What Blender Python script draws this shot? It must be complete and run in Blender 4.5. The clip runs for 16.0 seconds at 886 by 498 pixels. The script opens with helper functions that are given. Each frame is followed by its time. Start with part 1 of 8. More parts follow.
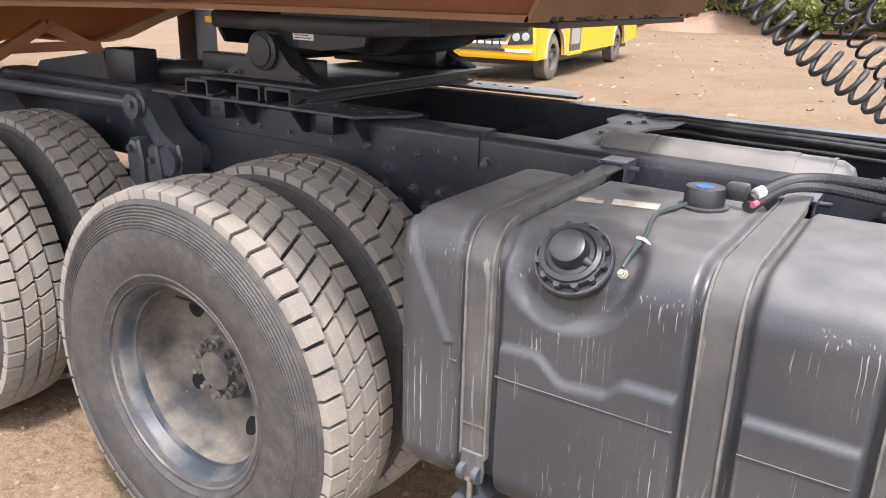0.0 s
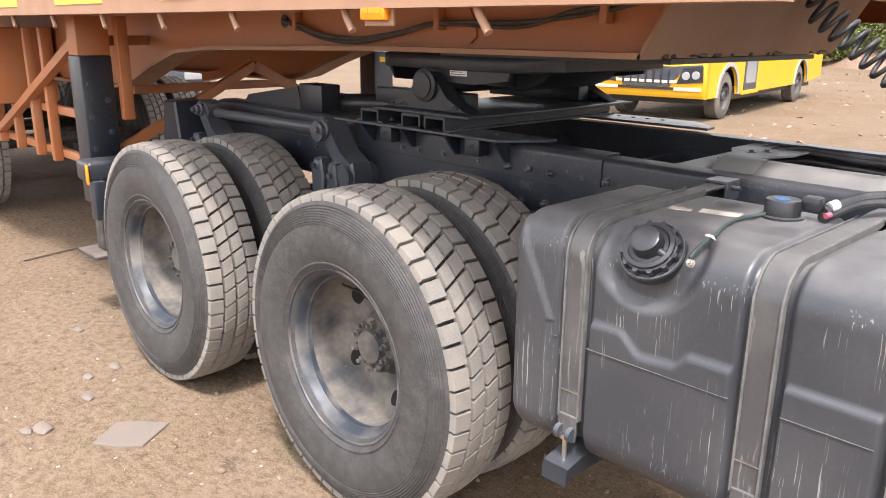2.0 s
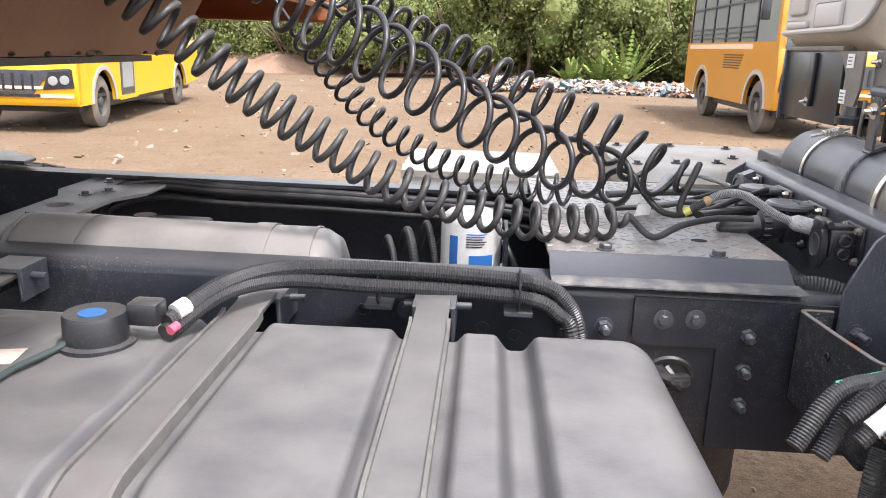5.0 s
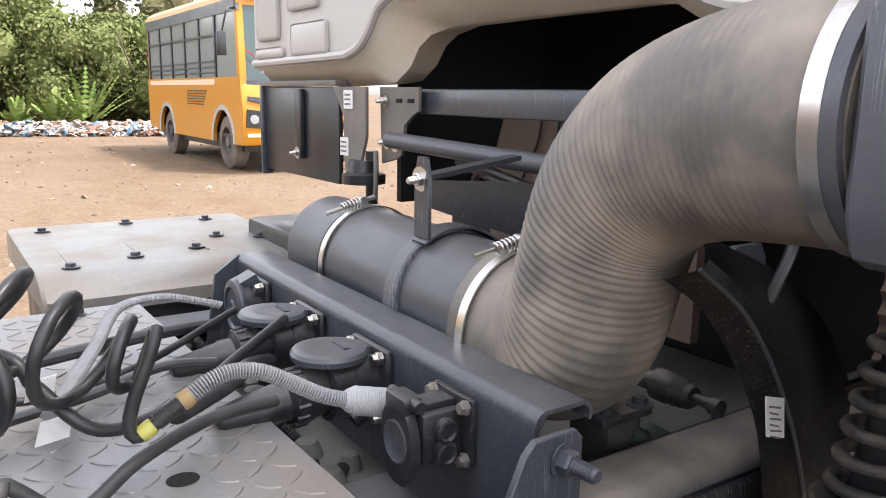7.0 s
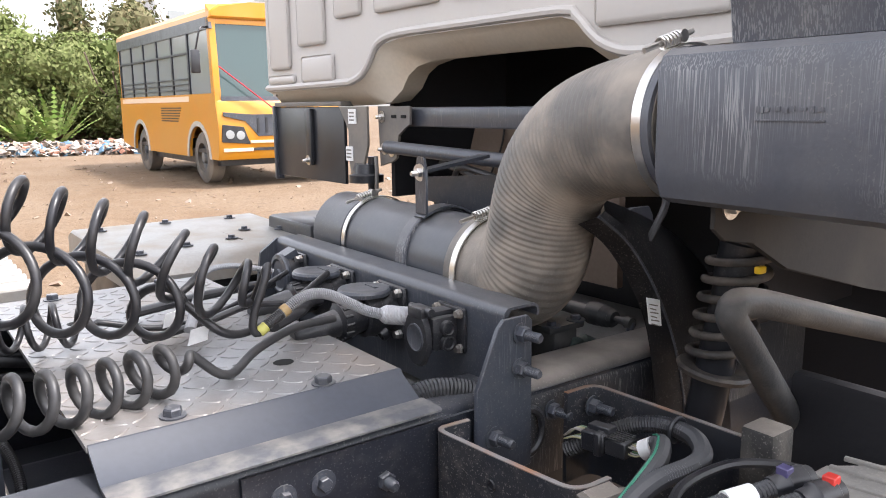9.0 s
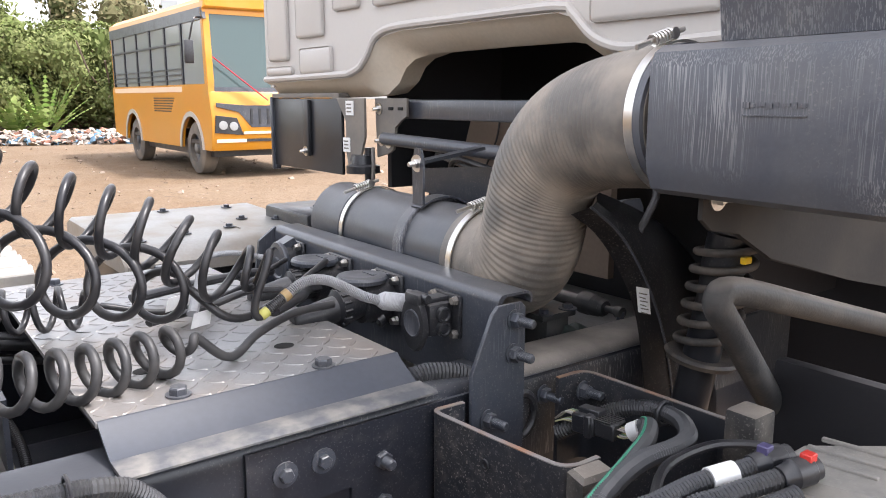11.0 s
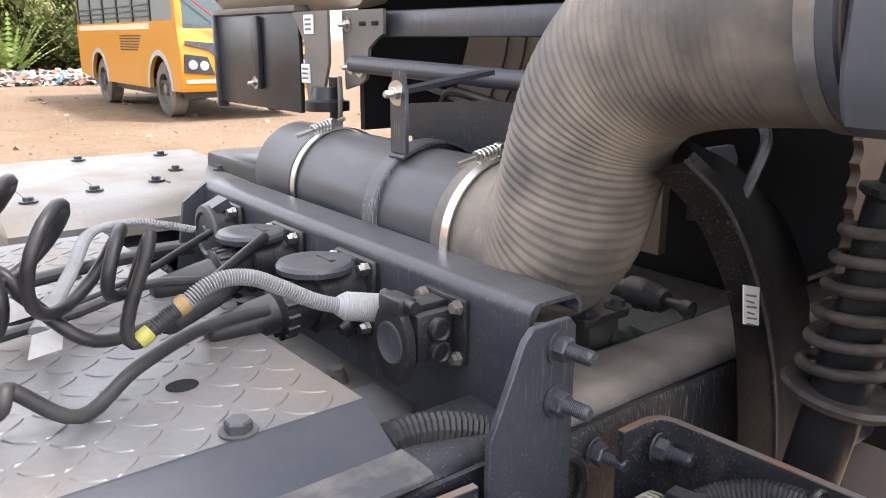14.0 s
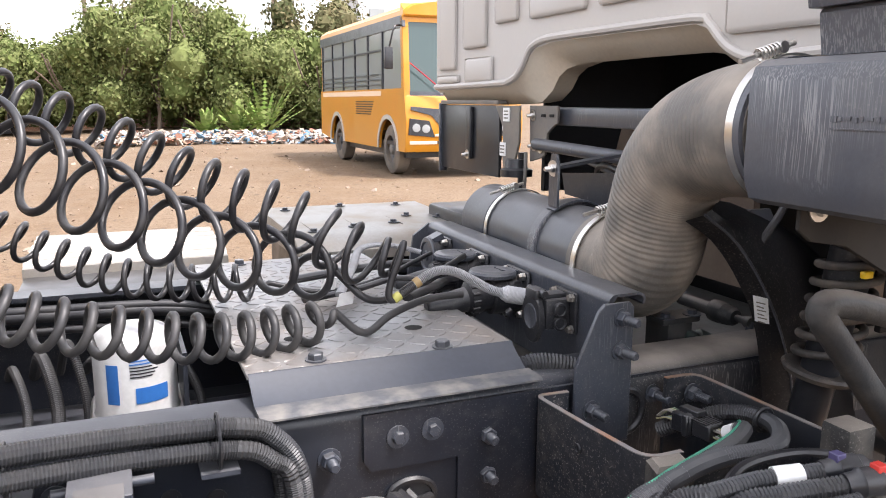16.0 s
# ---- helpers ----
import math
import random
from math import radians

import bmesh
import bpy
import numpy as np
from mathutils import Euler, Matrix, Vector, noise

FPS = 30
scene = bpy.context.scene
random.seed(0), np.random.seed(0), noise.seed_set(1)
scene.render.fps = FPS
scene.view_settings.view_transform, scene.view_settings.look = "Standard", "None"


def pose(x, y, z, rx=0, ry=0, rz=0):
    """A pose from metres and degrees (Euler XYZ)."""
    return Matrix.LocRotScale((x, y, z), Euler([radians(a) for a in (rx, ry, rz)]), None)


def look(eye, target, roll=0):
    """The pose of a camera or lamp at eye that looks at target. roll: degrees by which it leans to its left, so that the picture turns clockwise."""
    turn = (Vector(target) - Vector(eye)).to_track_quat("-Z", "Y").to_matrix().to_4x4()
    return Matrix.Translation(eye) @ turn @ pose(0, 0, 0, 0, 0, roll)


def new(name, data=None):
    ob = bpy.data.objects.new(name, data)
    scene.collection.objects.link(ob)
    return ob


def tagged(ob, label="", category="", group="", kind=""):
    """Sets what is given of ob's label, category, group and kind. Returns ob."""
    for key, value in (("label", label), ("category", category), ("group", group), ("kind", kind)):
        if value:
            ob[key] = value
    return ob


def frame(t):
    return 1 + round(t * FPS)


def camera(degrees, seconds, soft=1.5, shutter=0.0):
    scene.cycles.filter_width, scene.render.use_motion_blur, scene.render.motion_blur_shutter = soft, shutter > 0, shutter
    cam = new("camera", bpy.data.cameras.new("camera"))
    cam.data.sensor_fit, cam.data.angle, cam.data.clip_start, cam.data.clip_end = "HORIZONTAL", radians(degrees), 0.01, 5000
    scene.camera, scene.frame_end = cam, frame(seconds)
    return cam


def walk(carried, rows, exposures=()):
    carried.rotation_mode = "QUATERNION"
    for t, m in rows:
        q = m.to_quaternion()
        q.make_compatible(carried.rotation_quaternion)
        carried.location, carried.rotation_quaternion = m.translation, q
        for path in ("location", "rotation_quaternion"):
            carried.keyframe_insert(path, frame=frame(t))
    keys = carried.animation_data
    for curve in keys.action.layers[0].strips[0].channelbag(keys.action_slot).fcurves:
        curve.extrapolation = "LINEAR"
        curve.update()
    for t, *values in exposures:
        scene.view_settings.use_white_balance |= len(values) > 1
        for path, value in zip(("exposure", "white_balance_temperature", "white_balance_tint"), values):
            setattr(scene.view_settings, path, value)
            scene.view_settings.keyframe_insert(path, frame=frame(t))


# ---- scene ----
cam = camera(60.0, 16.0, soft=1.0)
PATH = [
    (0, (-0.192, 0.101, 1.501), (-1.224, 1.692, 0.866), 1.5),
    (0.5, (-0.175, 0.017, 1.508), (-1.397, 1.478, 0.898), 0.9),
    (1, (-0.039, -0.078, 1.515), (-1.388, 1.278, 0.931), 0.6),
    (1.5, (0.062, -0.127, 1.51), (-1.333, 1.191, 0.946), 0.5),
    (2, (0.108, -0.108, 1.51), (-1.272, 1.232, 0.961), 0.6),
    (2.5, (0.09, -0.079, 1.517), (-1.239, 1.318, 0.985), 0.7),
    (3, (-0.027, -0.024, 1.519), (-1.278, 1.448, 1.003), 0.9),
    (3.5, (-0.161, 0.042, 1.531), (-1.287, 1.614, 1.023), 0.9),
    (4, (-0.189, 0.183, 1.516), (-1.098, 1.889, 1.006), 1.3),
    (4.5, (-0.134, 0.462, 1.505), (-0.693, 2.311, 0.988), 1.2),
    (5, (-0.087, 0.708, 1.488), (-0.185, 2.639, 0.978), 1.9),
    (5.2, (-0.077, 0.827, 1.485), (0.025, 2.763, 0.988), 1.6),
    (7.3, (0.172, 1.474, 1.496), (1.32, 3.067, 1.115), 0.9),
    (7.5, (0.182, 1.482, 1.489), (1.341, 3.067, 1.111), 0.8),
    (8, (0.125, 1.426, 1.493), (1.302, 2.999, 1.117), 0.4),
    (8.5, (-0.021, 1.268, 1.506), (1.156, 2.841, 1.133), -0.2),
    (9, (-0.118, 1.133, 1.51), (1.051, 2.713, 1.142), -0.6),
    (9.2, (-0.138, 1.074, 1.513), (1.021, 2.663, 1.15), -0.7),
    (11.3, (-0.144, 1.132, 1.506), (1.042, 2.692, 1.107), 0.3),
    (11.5, (-0.114, 1.174, 1.501), (1.07, 2.732, 1.087), 0.5),
    (12, (-0.029, 1.284, 1.486), (1.173, 2.816, 1.028), 0.5),
    (12.5, (0.073, 1.392, 1.468), (1.274, 2.91, 0.967), 0.3),
    (13, (0.121, 1.449, 1.449), (1.313, 2.965, 0.919), 0.2),
    (13.5, (0.128, 1.473, 1.444), (1.318, 2.987, 0.906), 0.3),
    (14, (0.1, 1.453, 1.457), (1.301, 2.964, 0.933), 0.3),
    (14.5, (0.02, 1.366, 1.48), (1.218, 2.89, 0.988), 0.3),
    (15, (-0.083, 1.251, 1.504), (1.064, 2.825, 1.051), 0.1),
    (15.5, (-0.128, 1.122, 1.522), (0.879, 2.8, 1.109), 0.0),
    (16, (-0.111, 0.975, 1.518), (0.655, 2.783, 1.141), 0.3),
]
walk(cam, [(t, look(eye, target, roll)) for t, eye, target, roll in PATH], [(0, 1.84, 6450, 14), (5.0, 1.80, 6500, 14), (7.5, 1.94, 6450, 14), (9.0, 1.92, 6400, 14), (11.5, 1.92, 6400, 14), (12.5, 2.1, 6400, 14), (13.3, 2.2, 6450, 15), (14.0, 2.15, 6500, 15), (15.0, 1.95, 6500, 15), (16, 1.84, 6500, 15)])


# ---- world and sun ----
SUN_ELEV, SUN_AZ = radians(62), radians(-42)   # azimuth from +x towards +y
world = bpy.data.worlds.new("sky")
scene.world = world
world.use_nodes = True
wn = world.node_tree.nodes
sky = wn.new("ShaderNodeTexSky")
sky.sky_type = "NISHITA"
sky.sun_disc = False
sky.sun_elevation = SUN_ELEV
sky.sun_rotation = radians(90) - SUN_AZ
sky.dust_density = 2.0
sky.air_density = 1.2
sky.ozone_density = 0.6
hazy = wn.new("ShaderNodeHueSaturation")
hazy.inputs["Saturation"].default_value = 0.22
world.node_tree.links.new(sky.outputs[0], hazy.inputs["Color"])
world.node_tree.links.new(hazy.outputs[0], wn["Background"].inputs[0])
wn["Background"].inputs[1].default_value = 0.165
sun = new("sun", bpy.data.lights.new("sun", "SUN"))
sun.data.energy, sun.data.angle, sun.data.color = 1.8, radians(6), (1.0, 0.96, 0.92)
sd = Vector((math.cos(SUN_ELEV) * math.cos(SUN_AZ), math.cos(SUN_ELEV) * math.sin(SUN_AZ), math.sin(SUN_ELEV)))
sun.matrix_world = look(sd * 50, (0, 0, 0))
scene.view_settings.exposure = 1.75


# ---- materials ----
def mat(name, color, rough=0.6, metal=0.0, dirt=None, dirt_amt=0.4, dirt_scale=6.0, grain=120.0, grain_amt=0.15, bump=0.15,
        bump_scale=200.0, spec=0.5, streak=None, streak_amt=0.0, var=0.0, settle=None, settle_amt=0.0, scuff=None, scuff_amt=0.0, streaks=(75, 75, 1.6), streak_lo=0.60, specks=0.0):
    """A painted, rubber or earth surface: base colour with grain, blotches of dirt in their own colour, upright streaks and fine relief."""
    m = bpy.data.materials.new(name)
    m.use_nodes = True
    t = m.node_tree
    n, l = t.nodes, t.links
    b = n["Principled BSDF"]
    b.inputs["Roughness"].default_value = rough
    b.inputs["Metallic"].default_value = metal
    b.inputs["Specular IOR Level"].default_value = spec
    co = n.new("ShaderNodeTexCoord")
    geo = n.new("ShaderNodeNewGeometry")
    pos = geo.outputs["Position"]

    def noise_tex(scale, detail=4.0, vec=pos):
        k = n.new("ShaderNodeTexNoise")
        k.inputs["Scale"].default_value, k.inputs["Detail"].default_value = scale, detail
        l.new(vec, k.inputs["Vector"])
        return k.outputs["Fac"]

    def ramp(fac, a, c):
        r = n.new("ShaderNodeMapRange")
        r.inputs[1].default_value, r.inputs[2].default_value = a, c
        l.new(fac, r.inputs[0])
        return r.outputs[0]

    def mix(fac, a, c, mode="MIX"):
        k = n.new("ShaderNodeMix")
        k.data_type, k.blend_type = "RGBA", mode
        for sock, v in ((k.inputs[0], fac), (k.inputs[6], a), (k.inputs[7], c)):
            if isinstance(v, (int, float)):
                sock.default_value = v
            elif isinstance(v, tuple):
                sock.default_value = (*v, 1)
            else:
                l.new(v, sock)
        return k.outputs[2]

    def times(fac, v):
        k = n.new("ShaderNodeMath")
        k.operation = "MULTIPLY"
        l.new(fac, k.inputs[0])
        if isinstance(v, (int, float)):
            k.inputs[1].default_value = v
        else:
            l.new(v, k.inputs[1])
        return k.outputs[0]

    dark = tuple(c * (1 - grain_amt) for c in color)
    light = tuple(min(1, c * (1 + grain_amt)) for c in color)
    col = mix(noise_tex(grain, 3), dark, light)
    if var:
        info = n.new("ShaderNodeObjectInfo")
        hv = n.new("ShaderNodeHueSaturation")
        vr = n.new("ShaderNodeMapRange")
        vr.inputs[3].default_value, vr.inputs[4].default_value = 1 - var, 1 + var
        l.new(info.outputs["Random"], vr.inputs[0])
        l.new(vr.outputs[0], hv.inputs["Value"])
        l.new(col, hv.inputs["Color"])
        col = hv.outputs[0]
    rough_in = None
    if dirt:
        a = ramp(noise_tex(dirt_scale, 6), 0.42, 0.68)
        f = times(a, dirt_amt)
        col = mix(f, col, dirt)
        rough_in = f
    if streak:
        mp = n.new("ShaderNodeMapping")
        mp.inputs["Scale"].default_value = streaks
        l.new(pos, mp.inputs["Vector"])
        wob = n.new("ShaderNodeTexNoise")
        wob.inputs["Scale"].default_value = 9.0
        l.new(pos, wob.inputs["Vector"])
        wm = n.new("ShaderNodeVectorMath")
        wm.operation = "MULTIPLY_ADD"
        wm.inputs[1].default_value = (2.2, 2.2, 0.0)
        l.new(wob.outputs["Color"], wm.inputs[0])
        l.new(mp.outputs[0], wm.inputs[2])
        s = ramp(noise_tex(1.6, 2, wm.outputs[0]), streak_lo, streak_lo + 0.06)
        brk = ramp(noise_tex(6.0, 4), 0.42, 0.62)
        steep = n.new("ShaderNodeSeparateXYZ")
        l.new(geo.outputs["Normal"], steep.inputs[0])
        col = mix(times(times(times(s, brk), ramp(steep.outputs["Z"], 0.5, 0.2)), streak_amt), col, streak)
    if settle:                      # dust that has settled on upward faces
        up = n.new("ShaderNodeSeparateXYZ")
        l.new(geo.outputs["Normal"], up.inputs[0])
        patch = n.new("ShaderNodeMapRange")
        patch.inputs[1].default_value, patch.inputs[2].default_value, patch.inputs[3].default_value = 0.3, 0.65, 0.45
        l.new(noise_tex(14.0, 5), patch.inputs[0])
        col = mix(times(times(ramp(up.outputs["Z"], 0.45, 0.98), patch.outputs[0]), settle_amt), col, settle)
    if specks:                      # fine dried splashes of mud, in drifts
        sp = ramp(noise_tex(330.0, 2), 0.60, 0.68)
        drift = ramp(noise_tex(4.5, 5), 0.42, 0.60)
        col = mix(times(times(sp, drift), specks), col, (0.34, 0.31, 0.28))
        sm = ramp(noise_tex(60.0, 4), 0.52, 0.70)
        col = mix(times(times(sm, drift), specks * 0.35), col, (0.25, 0.225, 0.20))
    if scuff:                       # short bright scratches and chips
        k1 = n.new("ShaderNodeTexVoronoi")
        k1.inputs["Scale"].default_value = 38.0
        ms = n.new("ShaderNodeMapping")
        ms.inputs["Rotation"].default_value = (0.5, 0.7, 0.4)
        ms.inputs["Scale"].default_value = (1.0, 0.45, 0.18)
        l.new(pos, ms.inputs["Vector"])
        l.new(ms.outputs[0], k1.inputs["Vector"])
        s1 = ramp(k1.outputs["Distance"], 0.06, 0.03)
        col = mix(times(times(s1, ramp(noise_tex(11.0, 3), 0.5, 0.62)), scuff_amt), col, scuff)
    l.new(col, b.inputs["Base Color"])
    if rough_in is not None:
        rr = n.new("ShaderNodeMapRange")
        rr.inputs[3].default_value, rr.inputs[4].default_value = rough, min(1.0, rough + 0.35)
        l.new(rough_in, rr.inputs[0])
        l.new(rr.outputs[0], b.inputs["Roughness"])
    if bump:
        bn = n.new("ShaderNodeBump")
        bn.inputs["Strength"].default_value, bn.inputs["Distance"].default_value = bump, 0.002
        l.new(noise_tex(bump_scale, 4), bn.inputs["Height"])
        l.new(bn.outputs[0], b.inputs["Normal"])
    return m


PALE = (0.42, 0.40, 0.38)
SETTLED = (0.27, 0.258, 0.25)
M_FRAME = mat("frame_paint", (0.014, 0.017, 0.025), 0.36, dirt=(0.045, 0.047, 0.053), dirt_amt=0.25, dirt_scale=5, bump=0.06, settle=(0.20, 0.20, 0.205), settle_amt=0.2, specks=0.22, scuff=PALE, scuff_amt=0.6, spec=0.5)
M_FRAME_TOP = mat("frame_dusty", (0.044, 0.050, 0.064), 0.28, dirt=(0.085, 0.085, 0.088), dirt_amt=0.35, dirt_scale=9, bump=0.08, settle=SETTLED, settle_amt=0.25, specks=0.16, streak=(0.30, 0.30, 0.30), streak_amt=0.35, streaks=(260, 260, 16.0), streak_lo=0.60)
M_RUSTY = mat("axle_dust", (0.035, 0.032, 0.030), 0.6, specks=0.30, dirt=(0.13, 0.11, 0.09), dirt_amt=0.6, dirt_scale=18, bump=0.35, settle=(0.30, 0.25, 0.205), settle_amt=0.35)
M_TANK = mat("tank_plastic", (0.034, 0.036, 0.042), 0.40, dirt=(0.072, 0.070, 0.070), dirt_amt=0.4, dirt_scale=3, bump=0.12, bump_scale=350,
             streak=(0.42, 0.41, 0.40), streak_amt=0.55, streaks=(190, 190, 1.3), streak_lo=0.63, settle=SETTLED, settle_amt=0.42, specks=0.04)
M_RUBBER = mat("tyre_rubber", (0.037, 0.035, 0.035), 0.68, dirt=(0.12, 0.105, 0.09), dirt_amt=0.30, dirt_scale=22, grain=60, grain_amt=0.3, bump=0.4, bump_scale=120, specks=0.18, scuff=(0.3, 0.27, 0.24), scuff_amt=0.35)
M_TREAD = mat("tread_dust", (0.19, 0.176, 0.158), 0.9, dirt=(0.27, 0.238, 0.20), dirt_amt=0.7, dirt_scale=9, grain=220, grain_amt=0.3, bump=0.6, bump_scale=120)
M_RIM = mat("rim_paint", (0.028, 0.034, 0.045), 0.45, dirt=(0.26, 0.235, 0.20), dirt_amt=0.6, dirt_scale=6, bump=0.25, scuff=PALE, scuff_amt=0.5)
M_DISC = mat("muddy_disc", (0.15, 0.132, 0.112), 0.85, dirt=(0.03, 0.033, 0.04), dirt_amt=0.9, dirt_scale=7, grain=45, grain_amt=0.4, bump=0.9, bump_scale=45, scuff=PALE, scuff_amt=0.4)
M_ORANGE = mat("trailer_paint", (0.40, 0.145, 0.054), 0.4, dirt=(0.38, 0.22, 0.13), dirt_amt=0.4, dirt_scale=3, bump=0.06, scuff=(0.6, 0.5, 0.42), scuff_amt=0.4)
M_ORANGE_DUST = mat("trailer_dusty", (0.32, 0.18, 0.108), 0.6, dirt=(0.27, 0.15, 0.09), dirt_amt=0.5, dirt_scale=5, bump=0.1)


def earth(name, brown, pale, dark):
    """Trampled dry soil: broad pale and brown patches, finer crumbs, dark damp specks, relief at three sizes."""
    m = bpy.data.materials.new(name)
    m.use_nodes = True
    n, l = m.node_tree.nodes, m.node_tree.links
    b = n["Principled BSDF"]
    b.inputs["Roughness"].default_value = 0.95
    b.inputs["Specular IOR Level"].default_value = 0.2
    pos = n.new("ShaderNodeNewGeometry").outputs["Position"]

    def tex(scale, detail, lo, hi, dist=0.0):
        k = n.new("ShaderNodeTexNoise")
        k.inputs["Scale"].default_value, k.inputs["Detail"].default_value, k.inputs["Distortion"].default_value = scale, detail, dist
        l.new(pos, k.inputs["Vector"])
        r = n.new("ShaderNodeMapRange")
        r.inputs[1].default_value, r.inputs[2].default_value = lo, hi
        l.new(k.outputs["Fac"], r.inputs[0])
        return r.outputs[0], k.outputs["Fac"]

    def mix(fac, a, c, mode="MIX", amt=1.0):
        k = n.new("ShaderNodeMix")
        k.data_type, k.blend_type = "RGBA", mode
        f = n.new("ShaderNodeMath")
        f.operation = "MULTIPLY"
        f.inputs[1].default_value = amt
        l.new(fac, f.inputs[0])
        l.new(f.outputs[0], k.inputs[0])
        for sock, v in ((k.inputs[6], a), (k.inputs[7], c)):
            if isinstance(v, tuple):
                sock.default_value = (*v, 1)
            else:
                l.new(v, sock)
        return k.outputs[2]

    broad, _ = tex(0.45, 6, 0.40, 0.62, 0.8)
    mid, midf = tex(3.2, 8, 0.40, 0.64, 0.5)
    fine, finef = tex(26, 6, 0.42, 0.66)
    crumb, crumbf = tex(110, 4, 0.45, 0.65)
    speck, _ = tex(9, 9, 0.60, 0.68)
    col = mix(broad, brown, pale, amt=0.8)
    col = mix(mid, col, pale, amt=0.55)
    col = mix(fine, col, tuple(c * 0.62 for c in brown), amt=0.6)
    col = mix(speck, col, dark, amt=0.65)
    col = mix(crumb, col, tuple(min(1, c * 1.3) for c in pale), amt=0.45)
    l.new(col, b.inputs["Base Color"])
    last = None
    for h, dist, st in ((midf, 0.05, 0.6), (finef, 0.02, 0.8), (crumbf, 0.006, 0.7)):
        bn = n.new("ShaderNodeBump")
        bn.inputs["Strength"].default_value, bn.inputs["Distance"].default_value = st, dist
        l.new(h, bn.inputs["Height"])
        if last:
            l.new(last, bn.inputs["Normal"])
        last = bn.outputs[0]
    l.new(last, b.inputs["Normal"])
    return m


M_GROUND = earth("earth", (0.142, 0.092, 0.054), (0.190, 0.140, 0.096), (0.066, 0.048, 0.036))
M_YELLOW = mat("bus_yellow", (0.68, 0.38, 0.012), 0.35, dirt=(0.5, 0.36, 0.15), dirt_amt=0.15, dirt_scale=2, bump=0.0)
M_AMBERBUS = mat("bus_amber", (0.54, 0.225, 0.010), 0.35, dirt=(0.5, 0.36, 0.15), dirt_amt=0.15, dirt_scale=2, bump=0.0)
M_BLACK = mat("black_plastic", (0.016, 0.017, 0.021), 0.32, dirt=(0.05, 0.049, 0.048), dirt_amt=0.35, dirt_scale=12, bump=0.08, settle=SETTLED, settle_amt=0.2, specks=0.12)
M_HOSE = mat("hose_black", (0.018, 0.018, 0.021), 0.34, dirt=(0.07, 0.067, 0.064), dirt_amt=0.35, dirt_scale=25, bump=0.05)
M_CAB = mat("cab_white", (0.45, 0.425, 0.40), 0.45, dirt=(0.52, 0.46, 0.39), dirt_amt=0.25, dirt_scale=4, bump=0.03, grain_amt=0.03)
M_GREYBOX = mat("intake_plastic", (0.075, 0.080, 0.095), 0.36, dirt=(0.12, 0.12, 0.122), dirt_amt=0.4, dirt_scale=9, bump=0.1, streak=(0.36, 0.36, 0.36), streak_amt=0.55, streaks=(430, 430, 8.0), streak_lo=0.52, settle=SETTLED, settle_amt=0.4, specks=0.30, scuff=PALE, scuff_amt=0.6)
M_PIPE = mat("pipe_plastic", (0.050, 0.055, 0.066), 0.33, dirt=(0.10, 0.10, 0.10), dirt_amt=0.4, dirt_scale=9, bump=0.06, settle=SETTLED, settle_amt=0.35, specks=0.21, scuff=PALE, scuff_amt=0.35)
M_DUCT = mat("duct_rubber", (0.125, 0.115, 0.103), 0.5, specks=0.24, dirt=(0.36, 0.31, 0.255), dirt_amt=0.85, dirt_scale=11, bump=0.2, settle=(0.33, 0.30, 0.265), settle_amt=0.45, scuff=PALE, scuff_amt=0.8)
M_STEEL = mat("bright_steel", (0.62, 0.6, 0.57), 0.3, metal=1.0, bump=0.05)
M_ALU = mat("dusty_aluminium", (0.36, 0.345, 0.32), 0.45, metal=0.6, dirt=(0.38, 0.32, 0.25), dirt_amt=0.6, dirt_scale=8, bump=0.05)
M_PLATE = mat("checker_plate", (0.24, 0.238, 0.24), 0.38, metal=0.45, dirt=(0.36, 0.27, 0.19), dirt_amt=0.35, dirt_scale=6, bump=0.1)
M_BARK = mat("bark", (0.16, 0.12, 0.09), 0.9, bump=0.6, bump_scale=30)
M_LOCK = mat("lock_plate", (0.13, 0.12, 0.11), 0.5, dirt=(0.28, 0.24, 0.19), dirt_amt=0.5, dirt_scale=14, bump=0.05)
M_WHITE = mat("white_label", (0.75, 0.75, 0.74), 0.5, bump=0.0)


# ---- building helpers ----
# groups drawn square and set in place by these
LEVEL = Matrix.Identity(4)


def set_to(sx=1.0, sy=1.0, sz=1.0, at=(0, 0, 0), to=(0, 0, 0), lean=0.0):
    """Sizes about the point at, which comes to lie at the point to; lean: how far x drifts along y."""
    m = Matrix(((sx, lean, 0, 0), (0, sy, 0, 0), (0, 0, sz, 0), (0, 0, 0, 1)))
    return Matrix.Translation(to) @ m @ Matrix.Translation([-c for c in at])


IN_FRAME = Matrix(((1, 0, 0, -0.004), (0, 1, 0, 0), (-0.005, 0, 1, -0.0135), (0, 0, 0, 1)))
IN_CAB = set_to(0.85, 0.80, 0.885, (0.80, 2.72, 1.37), (0.846, 2.65, 1.39))
IN_INTAKE = set_to(1, 0.907, 1, (0, 1.735, 0), (-0.072, 1.69, -0.003), 0.05)
IN_SOCKETS = set_to(to=(0, 0, -0.012))
IN_LEADS = set_to(1, 1, 0.6, (0.515, 2.078, 1.205), (0.500, 2.07, 1.197))
IN_WIRES = set_to(to=(-0.03, -0.05, -0.015))
IN_PLATE = set_to(0.93, 1, 1, (0.018, 0, 0), (0.026, -0.028, -0.012))
IN_STAY = set_to(to=(-0.09, -0.066, 0.015))
IN_DAMPER = set_to(to=(-0.076, -0.047, 0))
